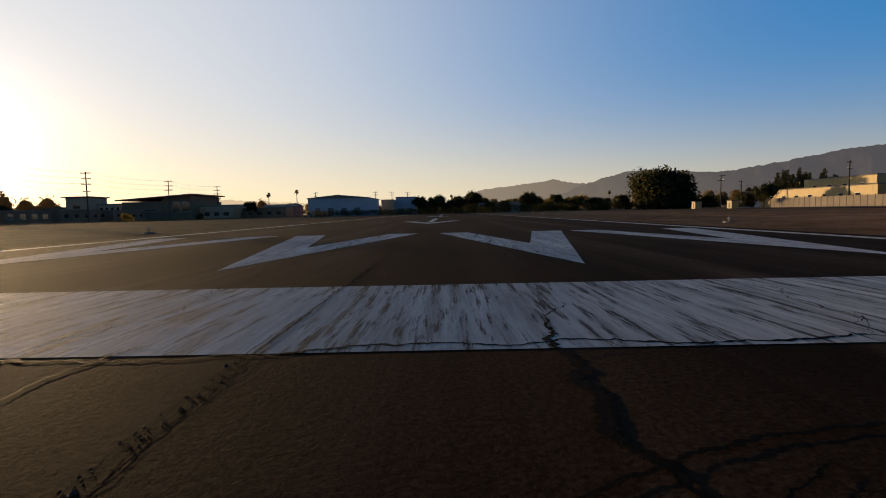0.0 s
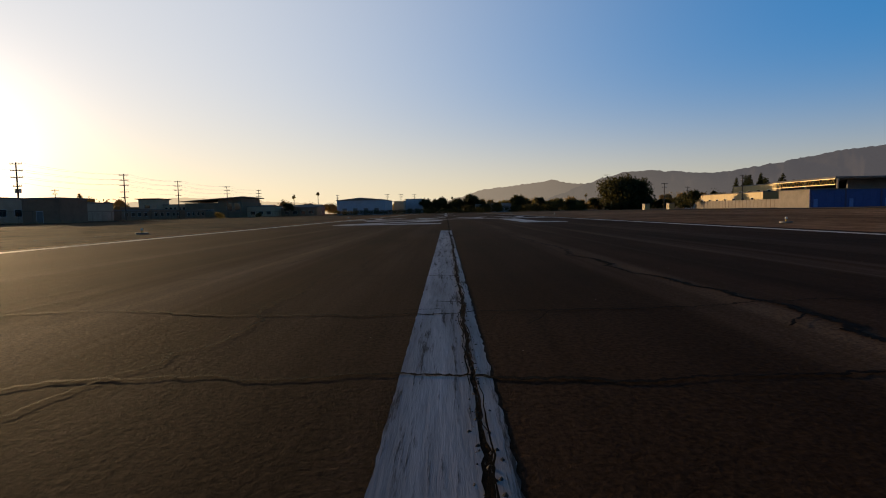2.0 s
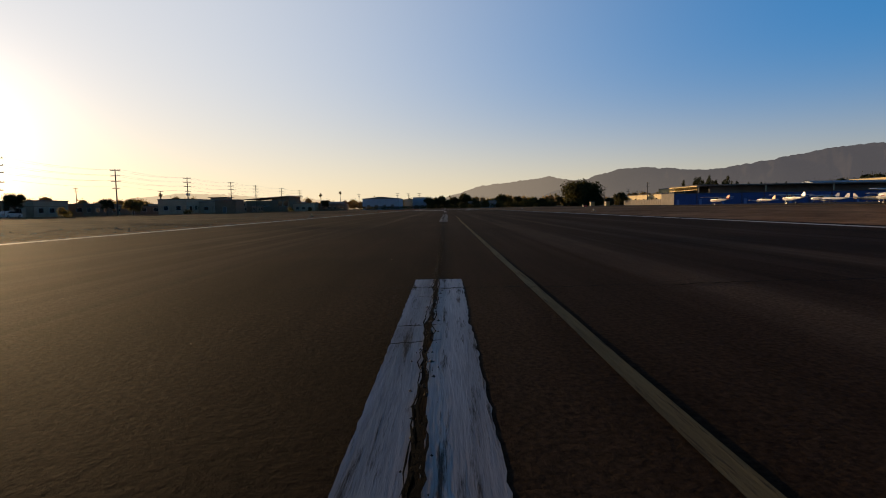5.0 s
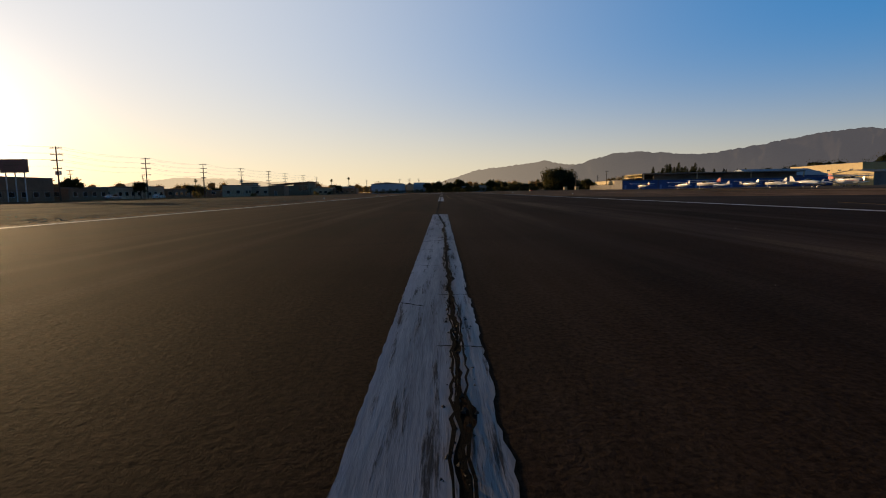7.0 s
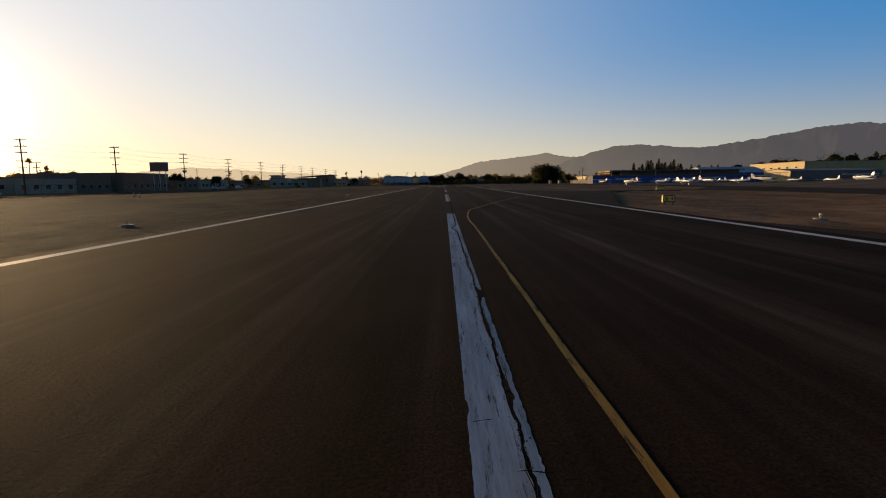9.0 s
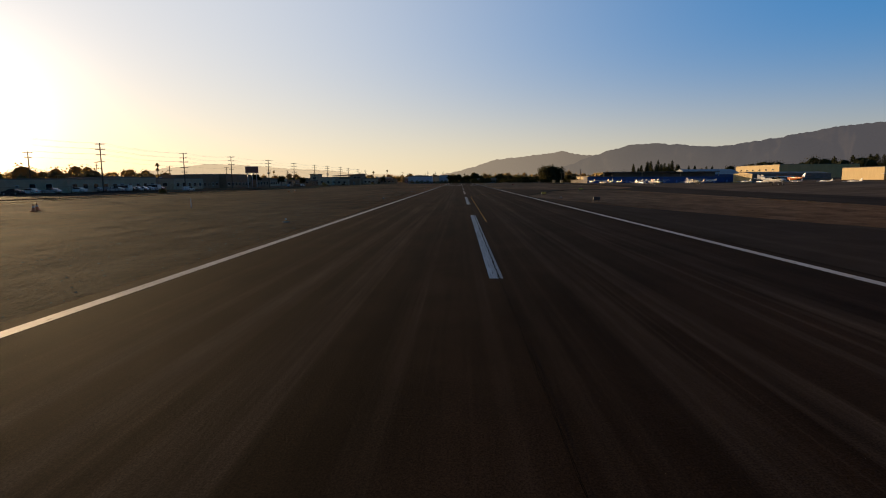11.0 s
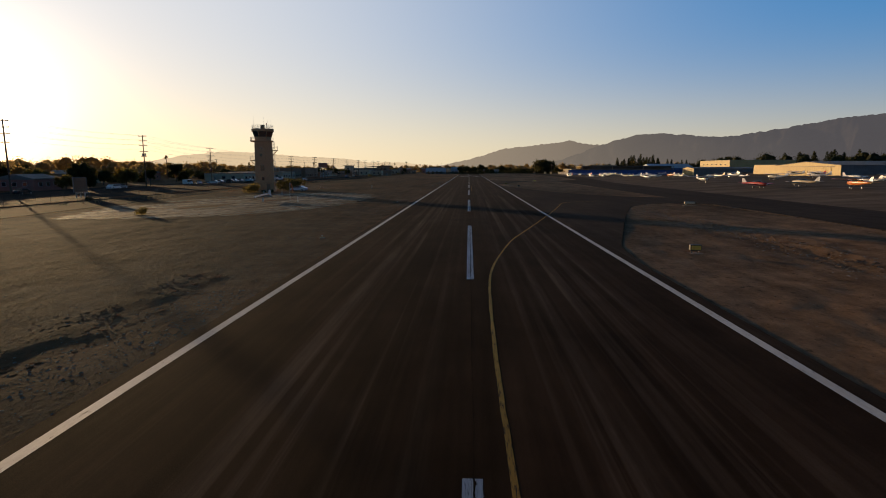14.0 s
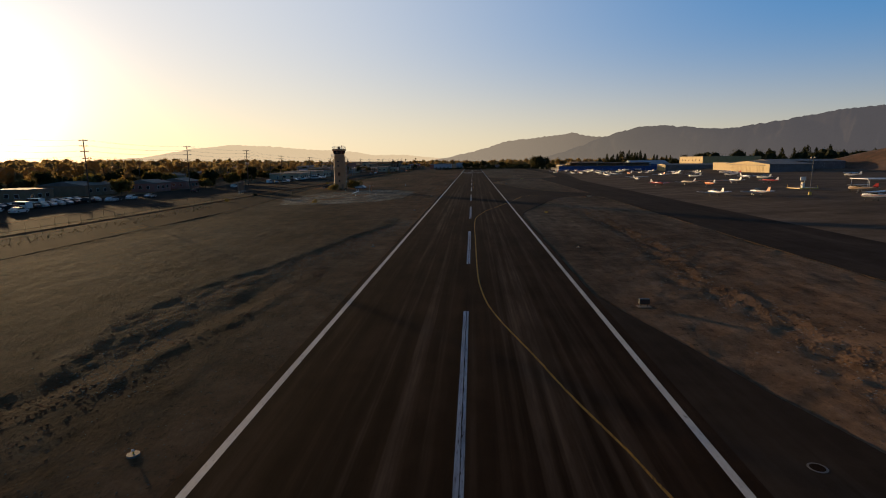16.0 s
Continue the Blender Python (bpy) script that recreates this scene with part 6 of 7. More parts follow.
proto = edge_light()
first = True
for y in (-378.7, -327.5, -276, -227, -180, -133.5, -85, -37, 12, 60, 108, 156, 204, 252):
    for x in (-13.2, 17.5 if y < -370 else 14.2):
        z = relief(x, y)
        if x > 0 and (-285 < y < -140 or -121 < y < -46):
            continue
        m = pose(x, y, z + 0.04)
        if first:
            proto.matrix_basis, first = m, False
        else:
            copy_thing(proto, m)


def airfield_sign(face, label, w=0.8, h=0.42):
    t = empty("airfield_sign", pose(0, 0, 0), label, "airfield sign", "airfield signs")
    part("cabinet", box(-w / 2, w / 2, -0.16, 0.16, 0.22, 0.22 + h, bevel=0.03), M_BLACK, t)
    part("face", box(-w / 2 + 0.06, w / 2 - 0.06, -0.18, -0.15, 0.28, 0.16 + h), face, t)
    part("back_face", box(-w / 2 + 0.06, w / 2 - 0.06, 0.15, 0.18, 0.28, 0.16 + h), M_ORANGE, t)
    for x in (-w * 0.32, w * 0.32):
        part("leg", cyl((x, 0, -0.15), (x, 0, 0.24), 0.03, seg=6), M_BLACK, t)
    part("slab", box(-w / 2 - 0.1, w / 2 + 0.1, -0.3, 0.3, -0.15, 0.02), M_BROWNWALL, t)
    return t


for m, face, label in ((pose(13.75, -356.2, relief(13.75, -356.2)), M_BLACK, "black airfield sign box on the dirt"), (pose(35.6, -233.5, 0.0, 0, 0, 8) @ Matrix.Diagonal((2.2, 1.0, 1.0, 1)), M_TAN, "low wide tan airfield sign on a slab"), (pose(16.0, -283.0, relief(16, -283)), M_YELLOW, "yellow airfield sign on the dirt"), (pose(15.7, -148.9, 0), M_BLACK, "black airfield sign box beside the runway"), (pose(28.9, -81.7, relief(28.9, -81.7)) @ Matrix.Diagonal((1.35, 1.0, 1.15, 1)), M_SIGNFACE, "yellow airfield sign on the dirt beside the taxiway"), (pose(26, 60, 0, 0, 0, 20), M_RED, "red and white airfield sign")):
    airfield_sign(face, label).matrix_basis = m


def letter(body, size, x, y, z, material, parent):
    """A raised letter that stands upright and faces -y."""
    cu = bpy.data.curves.new("letter", "FONT")
    cu.body, cu.size, cu.extrude, cu.offset = body, size, 0.004, 0.008
    ob = bpy.data.objects.new("letter", cu)
    me = bpy.data.meshes.new_from_object(ob)
    bpy.data.objects.remove(ob)
    me.transform(pose(x, y, z, 90))
    me.materials.append(material)
    ob = new("letter", me)
    ob.parent = parent
    return ob


def exit_sign():
    t = airfield_sign(M_SIGNFACE, "yellow airfield sign with a black letter and arrow on dirt", 0.82, 0.46)
    letter("B", 0.36, -0.28, -0.185, 0.33, M_BLACK, t)
    bm = bmesh.new()
    box(0.02, 0.24, -0.19, -0.182, 0.435, 0.475, bm)
    part("arrow_shaft", bm, M_BLACK, t)
    bm = bmesh.new()
    for k in (-1, 1):
        v = [bm.verts.new((0.29 - a, -0.189, 0.455 + k * b)) for a, b in ((0.0, 0.0), (0.11, 0.11), (0.155, 0.085), (0.055, 0.0))]
        bm.faces.new(v if k < 0 else v[::-1])
    part("arrow_head", bm, M_BLACK, t)
    part("end_cap", box(-0.425, -0.408, -0.17, 0.17, 0.22, 0.68), M_SIGNFACE, t)
    return t


exit_sign().matrix_basis = pose(13.55, -120.8, relief(13.55, -120.8), 0, 0, -4) @ Matrix.Diagonal((0.9, 0.75, 0.95, 1))

t = empty("manhole", pose(13.2, -378.4, -0.006), "round grey manhole ring in the asphalt", "manhole")
part("ring", cyl((0, 0, -0.1), (0, 0, 0.012), 0.36, 0.35, 24), M_GREYWALL, t)
part("cover", cyl((0, 0, -0.02), (0, 0, 0.016), 0.27, 0.27, 20), M_RUNWAY, t)


def wind_tetrahedron():
    t = empty("wind_tetrahedron", pose(-37.9, -226.5, 0.012, 0, 0, 172), "white landing direction tetrahedron with upright fin", "wind indicator")
    part("pivot", cyl((0, 0, 0), (0, 0, 0.9), 0.2, 0.14, 10), M_STEEL, t)
    bm = bmesh.new()
    v = [bm.verts.new(p) for p in ((0, 2.9, 0.85), (-0.8, -2.2, 0.7), (0.8, -2.2, 0.7), (0, -2.2, 1.25))]
    for f in ((0, 1, 3), (0, 3, 2), (1, 2, 3), (0, 2, 1)):
        bm.faces.new([v[i] for i in f])
    bmesh.ops.recalc_face_normals(bm, faces=bm.faces[:])
    part("body", bm, M_BROWNWALL, t, "dark slatted body")
    part("fin", upright([(-2.0, 0.75), (-2.3, 2.0), (-2.75, 2.05), (-3.1, 0.9), (-2.6, 0.6)], 0.06), M_WHITE, t, "white upright fin")
    for k in range(12):
        y = -2.0 + k * 0.43
        z = 1.22 - 0.4 * (y + 2.2) / 5.1
        part("lamp", box(-0.13, 0.13, y - 0.12, y + 0.12, z - 0.02, z + 0.30, bevel=0.03), M_WHITE, t)
    return t


wind_tetrahedron()


def windsock():
    t = empty("windsock", pose(-33.7, -224, 0.012), "orange windsock hanging from a thin pole", "windsock")
    part("pole", cyl((0, 0, 0), (0, 0, 3.3), 0.05, 0.035, 8), M_STEEL, t)
    part("hoop", cyl((0, 0.02, 3.1), (0.25, 0.02, 3.1), 0.24, 0.22, 12), M_STEEL, t)
    bm = bmesh.new()
    rings = []
    for k in range(7):
        u = k / 6
        r = 0.23 * (1 - 0.45 * u)
        c = (0.25 + 0.35 * u, 0.02, 3.1 - 1.5 * u * u - 0.15 * u)
        rings.append([bm.verts.new((c[0] + r * 0.6 * math.cos(a) * u, c[1] + r * math.sin(a), c[2] + r * math.cos(a) * (1 - 0.5 * u))) for a in (2 * math.pi * q / 10 for q in range(10))])
    for a, b in zip(rings, rings[1:]):
        for q in range(10):
            bm.faces.new((a[q], a[(q + 1) % 10], b[(q + 1) % 10], b[q]))
    part("sock", bm, M_ORANGE, t, "limp orange cloth sock", smooth=True)
    return t


windsock()
for i, (x, y) in enumerate(((-47.2, -202.2), (-43.0, -202.2), (-31, -227.8), (-30, -160))):
    t = empty("marker_post", pose(x, y, 0.0), "short white marker post on the dirt", "post", "white posts")
    part("stake", cyl((0, 0, -0.2), (0, 0, 0.95), 0.055, 0.05, 8), M_WHITE, t)
    part("cap", cyl((0, 0, 0.95), (0, 0, 1.0), 0.06, 0.03, 8), M_WHITE, t)
for x, y in ((-45.5, -161.7), (-44, -164), (-47, -75), (-44.5, -78)):
    t = empty("traffic_cone", pose(x, y, relief(x, y) + 0.02), "orange traffic cone on the dirt", "traffic cone", "traffic cones")
    part("cone", cyl((0, 0, 0.03), (0, 0, 0.75), 0.2, 0.04, 12), M_ORANGE, t)
    part("foot", box(-0.25, 0.25, -0.25, 0.25, -0.02, 0.04), M_ORANGE, t)
    part("band", cyl((0, 0, 0.4), (0, 0, 0.52), 0.125, 0.095, 12), M_WHITE, t)


def billboard(m, w, h, z0, panel, label):
    t = empty("billboard", m, label, "billboard")
    part("panel", box(-w / 2, w / 2, -0.2, 0.2, z0, z0 + h, bevel=0.04), panel, t)
    part("frame", box(-w / 2 - 0.12, w / 2 + 0.12, -0.14, 0.14, z0 - 0.12, z0 + h + 0.12), M_GREYWALL, t)
    for k in range(5):
        part("blank_bar", box(-w * 0.38, w * (0.1 + 0.06 * k), -0.23, -0.19, z0 + h * (0.2 + 0.13 * k), z0 + h * (0.26 + 0.13 * k)), M_BROWNWALL, t)
    for x in (-w * 0.35, 0, w * 0.35):
        part("post", cyl((x, 0.1, -0.2), (x, 0.1, z0), 0.14, seg=8), M_STEEL, t)
    part("catwalk", box(-w / 2, w / 2, -1.0, -0.2, z0 - 0.3, z0 - 0.2), M_STEEL, t)
    return t


billboard(pose(-96, 24.5, 0, 0, 0, 8), 5.5, 2.7, 6.7, M_PINK, "red-brown billboard on tall posts above the shops")
billboard(pose(-81.4, -214.4, 0, 0, 0, 62), 2.4, 2.9, 1.2, M_BROWNWALL, "weathered brown sign board on posts by the fence")

# fuel island on the apron
t = empty("fuel_island", pose(109.0, -215.4, rise(109.0, -215.4), 0, 0, 12), "apron fuel island with tan pumps and yellow kerb", "fuel station")
part("kerb", box(-3.4, 3.4, -3.0, 3.0, -0.1, 0.28, bevel=0.05), M_YELLOW, t, "yellow painted kerb")
for k, y in enumerate((-2.2, -0.8, 0.6, 2.0)):
    p = part("pump", box(-2.3 + 1.3 * k, -1.5 + 1.3 * k, y - 0.4, y + 0.4, 0.28, 1.75 + 0.25 * (k % 2), bevel=0.06), M_TAN if k % 2 else M_WHITE, t)
    part("panel", box(-2.34 + 1.3 * k, -2.28 + 1.3 * k, y - 0.3, y + 0.3, 0.95, 1.55), M_RED if k % 2 else M_NAVY, p)
    part("hose_reel", cyl((-1.5 + 1.3 * k, y, 0.8), (-1.3 + 1.3 * k, y, 0.8), 0.3, seg=12), M_BLACK, p)
for x in (-3.1, 3.1):
    for y in (-2.7, 2.7):
        part("bollard", cyl((x, y, 0.2), (x, y, 1.2), 0.09, seg=8), M_YELLOW, t)
part("sign_panel", box(-1.0, 1.0, -0.1, 0.1, 2.6, 3.8), M_WHITE, t, "white sign panel")
for x in (-0.7, 0.7):
    part("sign_post", cyl((x, 0, 0.2), (x, 0, 2.75), 0.07, seg=8), M_STEEL, t)
t = empty("lamp_post", pose(92.8, -246.2, rise(92.8, -246.2)), "tall grey apron floodlight pole", "lamp post")
part("post", cyl((0, 0, -0.1), (0, 0, 10.2), 0.10, 0.07, 10), M_GREYWALL, t)
part("footing", cyl((0, 0, -0.1), (0, 0, 0.9), 0.42, seg=14), M_YELLOW, t, "yellow concrete footing")
for s in (-1, 1):
    part("floodlight", box(s * 0.5 - 0.3, s * 0.5 + 0.3, -0.35, 0.2, 10.0, 10.4, bevel=0.04), M_BLACK, t)
t = empty("sun_shelter", pose(127.1, -223.3, rise(127.1, -223.3)), "long white canopy on posts over parked aircraft", "shelter")
part("roof", box(-6, 12, -4, 4, 3.1, 3.35, bevel=0.05), M_WHITE, t)
for x in (-5.6, 0, 6, 11.6):
    for y in (-3.6, 3.6):
        part("post", cyl((x, y, -0.1), (x, y, 3.1), 0.08, seg=8), M_STEEL, t)


# ---- fence along the street ----
t = empty("perimeter_fence", pose(-71, -400, 0), "chain-link perimeter fence with steel posts and rail", "fence")
post_me = None
for k in range(240):
    y = k * 3.05
    if post_me is None:
        ob = part("post", cyl((0, 0, -0.2), (0, 0, 2.1), 0.022, seg=6), M_WOOD, t)
        post_me = ob.data
    else:
        ob = new("post", post_me)
        ob.parent = t
    ob.location = (0, y, 0)
bm = bmesh.new()
for z in (0.08, 2.05):
    cyl((0, 0, z), (0, 732, z), 0.022, seg=5, bm=bm)
part("rail", bm, M_WOOD, t)
verts, faces = [], []
for k in range(732 * 2):
    y = k * 0.5
    for dy in (0.5, -0.5):
        i = len(verts)
        verts += [(0, y, 0.08), (0, y + 0.014, 0.08), (0, y + 0.014 + dy * 3.9, 2.05), (0, y + dy * 3.9, 2.05)]
        faces.append((i, i + 1, i + 2, i + 3))
me = bpy.data.meshes.new("wire_mesh")
me.from_pydata(verts, [], faces)
me.materials.append(M_WOOD)
ob = tagged(new("wire_mesh", me), kind="stuff")
ob.parent = t

# rail line with a low ballast bank
tagged(add_mesh("rail_bank", prism([(-75.6, -640), (-72.6, -640), (-72.6, 330), (-75.6, 330)], -0.4, 0.10), M_DIRT), "low dirt bank along the fence", "embankment", kind="structure")

# ---- hedge past the runway's end ----
rng = random.Random(9)
t = empty("hedge", pose(0, 0, 0), "long dark clipped hedge across the runway's end", "hedge")
cl = [(x, 262 + rng.uniform(-0.6, 0.6), 0.9 + rng.uniform(-0.1, 0.25), 1.0) for x in np.arange(-47, 16, 1.0)]
ob = new("foliage", leaf_mesh("foliage", M_LEAF, cl, 9000, 0.16, 3))
ob.parent = t
t = empty("hedge", pose(0, 0, 0), "ragged dark hedge below the trees", "hedge")
cl = [(x, 296 + (x - 40) * 0.1 + rng.uniform(-1.6, 1.6), 1.3 + rng.uniform(-0.2, 0.7), 1.6) for x in np.arange(14, 74, 1.4)]
ob = new("foliage", leaf_mesh("foliage", M_LEAF, cl, 8000, 0.2, 4))
ob.parent = t

# ---- cracks in the asphalt ----
def crack(path, width, z, bm):
    """A thin dark strip of uneven width."""
    k = len(path)
    L, Rr = [], []
    for i, (x, y) in enumerate(path):
        a, b = path[max(i - 1, 0)], path[min(i + 1, k - 1)]
        d = Vector((b[0] - a[0], b[1] - a[1])).normalized()
        taper = min(1.0, 0.15 + 6.0 * min(i, k - 1 - i) / k) * (0.75 + 0.6 * noise.noise((x * 1.3, y * 1.3, 5)))
        w = width * random.uniform(0.3, 1.3) * taper
        w2 = width * random.uniform(0.3, 1.3) * taper
        L.append(bm.verts.new((x - d.y * w, y + d.x * w, z)))
        Rr.append(bm.verts.new((x + d.y * w2, y - d.x * w2, z)))
    for i in range(k - 1):
        bm.faces.new((Rr[i], Rr[i + 1], L[i + 1], L[i]))
    return bm


def jagged(x0, y0, x1, y1, step, amp, seed):
    """A crack's course: a line broken again and again at its middle."""
    rng = random.Random(seed)
    pts = [Vector((x0, y0)), Vector((x1, y1))]
    shift = 0.055
    while (pts[1] - pts[0]).length > step * 0.6 and len(pts) < 700:
        out = []
        for p, q in zip(pts, pts[1:]):
            d = q - p
            out += [p, (p + q) / 2 + Vector((-d.y, d.x)) * rng.uniform(-shift, shift)]
        pts = out + [pts[-1]]
        shift = min(0.24, shift * 1.25)
    return [tuple(p) for p in pts]


rng = random.Random(2)
bm = bmesh.new()
for strand in range(5):
    pts = []
    y = 140.0
    while y > -420:
        x = seam_x(y)
        x += (strand - 2) * 0.011 + 0.022 * noise.noise((strand * 5.0, y * 2.6, 1)) + rng.uniform(-0.006, 0.006)
        pts.append((x, y))
        y -= rng.uniform(0.03, 0.10) if y > -160 else rng.uniform(0.12, 0.3)
    cuts = 0
    while cuts < len(pts) - 12:      # broken into runs
        run = rng.randrange(10, 70)
        seg = pts[cuts:cuts + run]
        if len(seg) > 2:
            crack(seg, 0.0055 if strand != 2 else 0.008, 0.0085 + 0.0003 * strand, bm)
        cuts += run + (rng.randrange(2, 40) if strand != 2 else 1)
for i in range(10):      # short cracks across the paint
    y1 = STRIPE0 - i * PERIOD
    for k in range(16):
        y, s = y1 - rng.uniform(0.3, LENGTH), rng.choice((-1, 1))
        crack(jagged(CX + s * rng.uniform(0.15, 0.3), y, CX + rng.uniform(-0.1, 0.1) * s, y + rng.uniform(-0.12, 0.12), 0.04, 0.008, i * 100 + k), 0.009, 0.0084, bm)
tagged(add_mesh("seam_crack", bm, M_CRACK), "jagged open crack along the runway's centre seam", "crack", kind="stuff")


def sealed(bm, half, *pts):
    """A crack filled with tar through the given points, with thin side cracks."""
    seed = int(abs(pts[0][0] * 71 + pts[0][1] * 37)) + len(pts)
    path = []
    for i in range(len(pts) - 1):
        path += jagged(*pts[i], *pts[i + 1], 0.05, 0, seed + i)[:-1]
    path.append(pts[-1])
    crack(path, half * 1.45, 0.0056 + 0.0001 * (seed % 17), bm)
    rng = random.Random(seed)
    for _ in range(len(path) // 160):
        x, y = path[rng.randrange(len(path))]
        crack(jagged(x, y, x + rng.uniform(-0.5, 0.5), y + rng.uniform(-0.5, 0.5), 0.05, 0, rng.randrange(9999)), half * 0.4, 0.0076 + 0.0001 * (seed % 7), bm)


bm = bmesh.new()
rng = random.Random(4)
# cracks across the runway before the first stripes
sealed(bm, 0.013, (-6.5, 63.4), (-0.29, 63.83), (0.49, 63.84), (1.4, 64.23), (3.0, 64.14), (9.8, 64.6))
sealed(bm, 0.017, (0.0, 62.56), (0.41, 62.5), (0.6, 62.75), (0.96, 62.92), (1.2, 62.76), (4.6, 62.2))
sealed(bm, 0.012, (0.96, 62.92), (1.11, 63.4), (1.4, 64.2))
sealed(bm, 0.018, (-4.2, 62.0), (-1.33, 62.68), (-1.25, 63.05), (-1.05, 63.5))
sealed(bm, 0.012, (-10.2, 52.4), (-2.27, 51.94), (-1.65, 52.0), (-0.64, 51.76), (-0.1, 51.82))
sealed(bm, 0.013, (0.3, 51.93), (1.02, 51.75), (1.4, 51.38), (3.8, 51.2), (9.7, 51.9))
sealed(bm, 0.016, (0.15, 50.67), (0.69, 50.82), (1.04, 50.87), (2.6, 51.3))
sealed(bm, 0.012, (-10.3, 27.6), (-2.6, 28.08), (-1.83, 28.12), (-1.1, 28.06))
sealed(bm, 0.014, (-0.47, 27.33), (-0.05, 27.33), (0.55, 27.26), (1.2, 27.45), (4.5, 27.1), (9.9, 27.7))
sealed(bm, 0.012, (-0.1, 29.7), (1.5, 29.27), (2.33, 29.59), (7.5, 29.2))
sealed(bm, 0.011, (-8.2, 30.7), (-4.63, 30.46), (-1.83, 30.02), (-0.3, 29.95))
sealed(bm, 0.013, (-9.8, 1.4), (-1.92, 1.82), (-0.9, 1.88), (0.44, 1.77), (0.8, 1.45), (4.2, 1.0), (9.5, 1.5))
sealed(bm, 0.013, (-7.5, 2.9), (-2.62, 2.64), (-1.55, 2.51), (-0.9, 2.55))
sealed(bm, 0.019, (-2.0, 1.9), (-2.14, 2.33), (-2.05, 2.78), (-1.95, 4.1))
sealed(bm, 0.015, (0.37, 74.11), (0.72, 74.03), (0.93, 73.84), (1.3, 74.05), (2.1, 74.28), (5.5, 74.0))
sealed(bm, 0.016, (0.93, 73.84), (0.92, 73.55), (1.0, 72.7))
sealed(bm, 0.010, (0.5, 75.25), (1.53, 75.27), (2.86, 75.23), (3.3, 75.7), (2.83, 76.1), (2.83, 78.5))
sealed(bm, 0.012, (-3.6, 77.2), (-0.33, 77.83), (1.13, 78.75), (6.0, 79.4))
sealed(bm, 0.018, (-1.0, 73.0), (-1.11, 74.0), (-1.08, 74.59), (-1.56, 75.26), (-3.5, 76.4))
sealed(bm, 0.014, (0.7, 83.9), (1.39, 84.39), (1.89, 84.63), (2.4, 84.73), (6.0, 84.9))
sealed(bm, 0.012, (-1.6, 84.0), (-0.89, 85.09), (-0.92, 85.4), (-0.8, 86.0))
sealed(bm, 0.013, (-10.0, 41.6), (-1.5, 41.2), (1.2, 41.25), (9.5, 41.0))
sealed(bm, 0.014, (-9.5, 39.4), (-1.0, 39.75), (1.0, 39.7), (9.6, 39.9))
# the lanes' seams
for x, half in ((-1.46, 0.013), (1.82, 0.03), (-3.35, 0.010), (-3.83, 0.007), (3.7, 0.011), (-5.5, 0.009), (5.6, 0.011), (-7.6, 0.009), (7.5, 0.009)):
    y = 118.0
    while y > -8:
        n = rng.uniform(7, 22)
        sealed(bm, half * rng.uniform(0.5, 1.1), (x + rng.uniform(-0.03, 0.03), y), (x + rng.uniform(-0.06, 0.06), y - n * 0.5), (x + rng.uniform(-0.03, 0.03), y - n))
        y -= n + (rng.uniform(0, 14) if abs(x) > 2 else rng.uniform(0, 2))
for k in range(36):
    y = 112 - k * 6.1 + rng.uniform(-2, 2)
    if any(abs(y - q) < 2.2 for q in (63.5, 51.7, 28.5, 2.0, 75)):
        continue
    x0, x1 = rng.choice([(-10.4, 10.4), (-10.4, 1.5), (-2, 10.4), (-10.4, -1.0), (-7, 6)])
    sealed(bm, rng.uniform(0.007, 0.014), (x0, y), ((x0 + x1) / 2, y + rng.uniform(-0.8, 0.8)), (x1, y + rng.uniform(-1.2, 1.2)))
for k in range(30):
    x, y = rng.uniform(-9, 9), 105 - rng.uniform(0, 125)
    sealed(bm, rng.uniform(0.006, 0.016), (x, y), (x + rng.uniform(-3, 3), y + rng.uniform(-3.5, 3.5)))
tagged(add_mesh("crack_network", bm, M_TAR), "web of tar-filled cracks across the old asphalt", "cracks", kind="stuff")

# ---- gravel and weeds ----
rng = random.Random(12)
verts, faces = [], []


def pebble(x, y, z, r):
    i = len(verts)
    for a in range(5):
        t5 = a * 1.257 + rng.random()
        verts.append((x + r * math.cos(t5) * rng.uniform(0.7, 1.2), y + r * math.sin(t5) * rng.uniform(0.7, 1.2), z - 0.01))
    verts.append((x + r * rng.uniform(-0.2, 0.2), y + r * rng.uniform(-0.2, 0.2), z + r * rng.uniform(0.2, 0.5)))
    for a in range(5):
        faces.append((i + a, i + (a + 1) % 5, i + 5))


clod_verts, clod_faces = [], []


def clod(x, y, z, r):
    """An uneven lump of dry earth."""
    i = len(clod_verts)
    h, a0 = r * rng.uniform(0.2, 0.5), rng.random() * 6.28
    for w, dz in ((1.0, -0.15), (0.75, 0.65)):
        for k in range(6):
            q = r * w * rng.uniform(0.7, 1.25)
            clod_verts.append((x + q * math.cos(a0 + k * 1.047), y + q * 1.2 * math.sin(a0 + k * 1.047), z + h * dz * rng.uniform(0.75, 1.2)))
    clod_verts.append((x, y, z + h))
    for k in range(6):
        j = (k + 1) % 6
        clod_faces.extend([(i + k, i + j, i + 6 + j, i + 6 + k), (i + 6 + k, i + 6 + j, i + 12)])


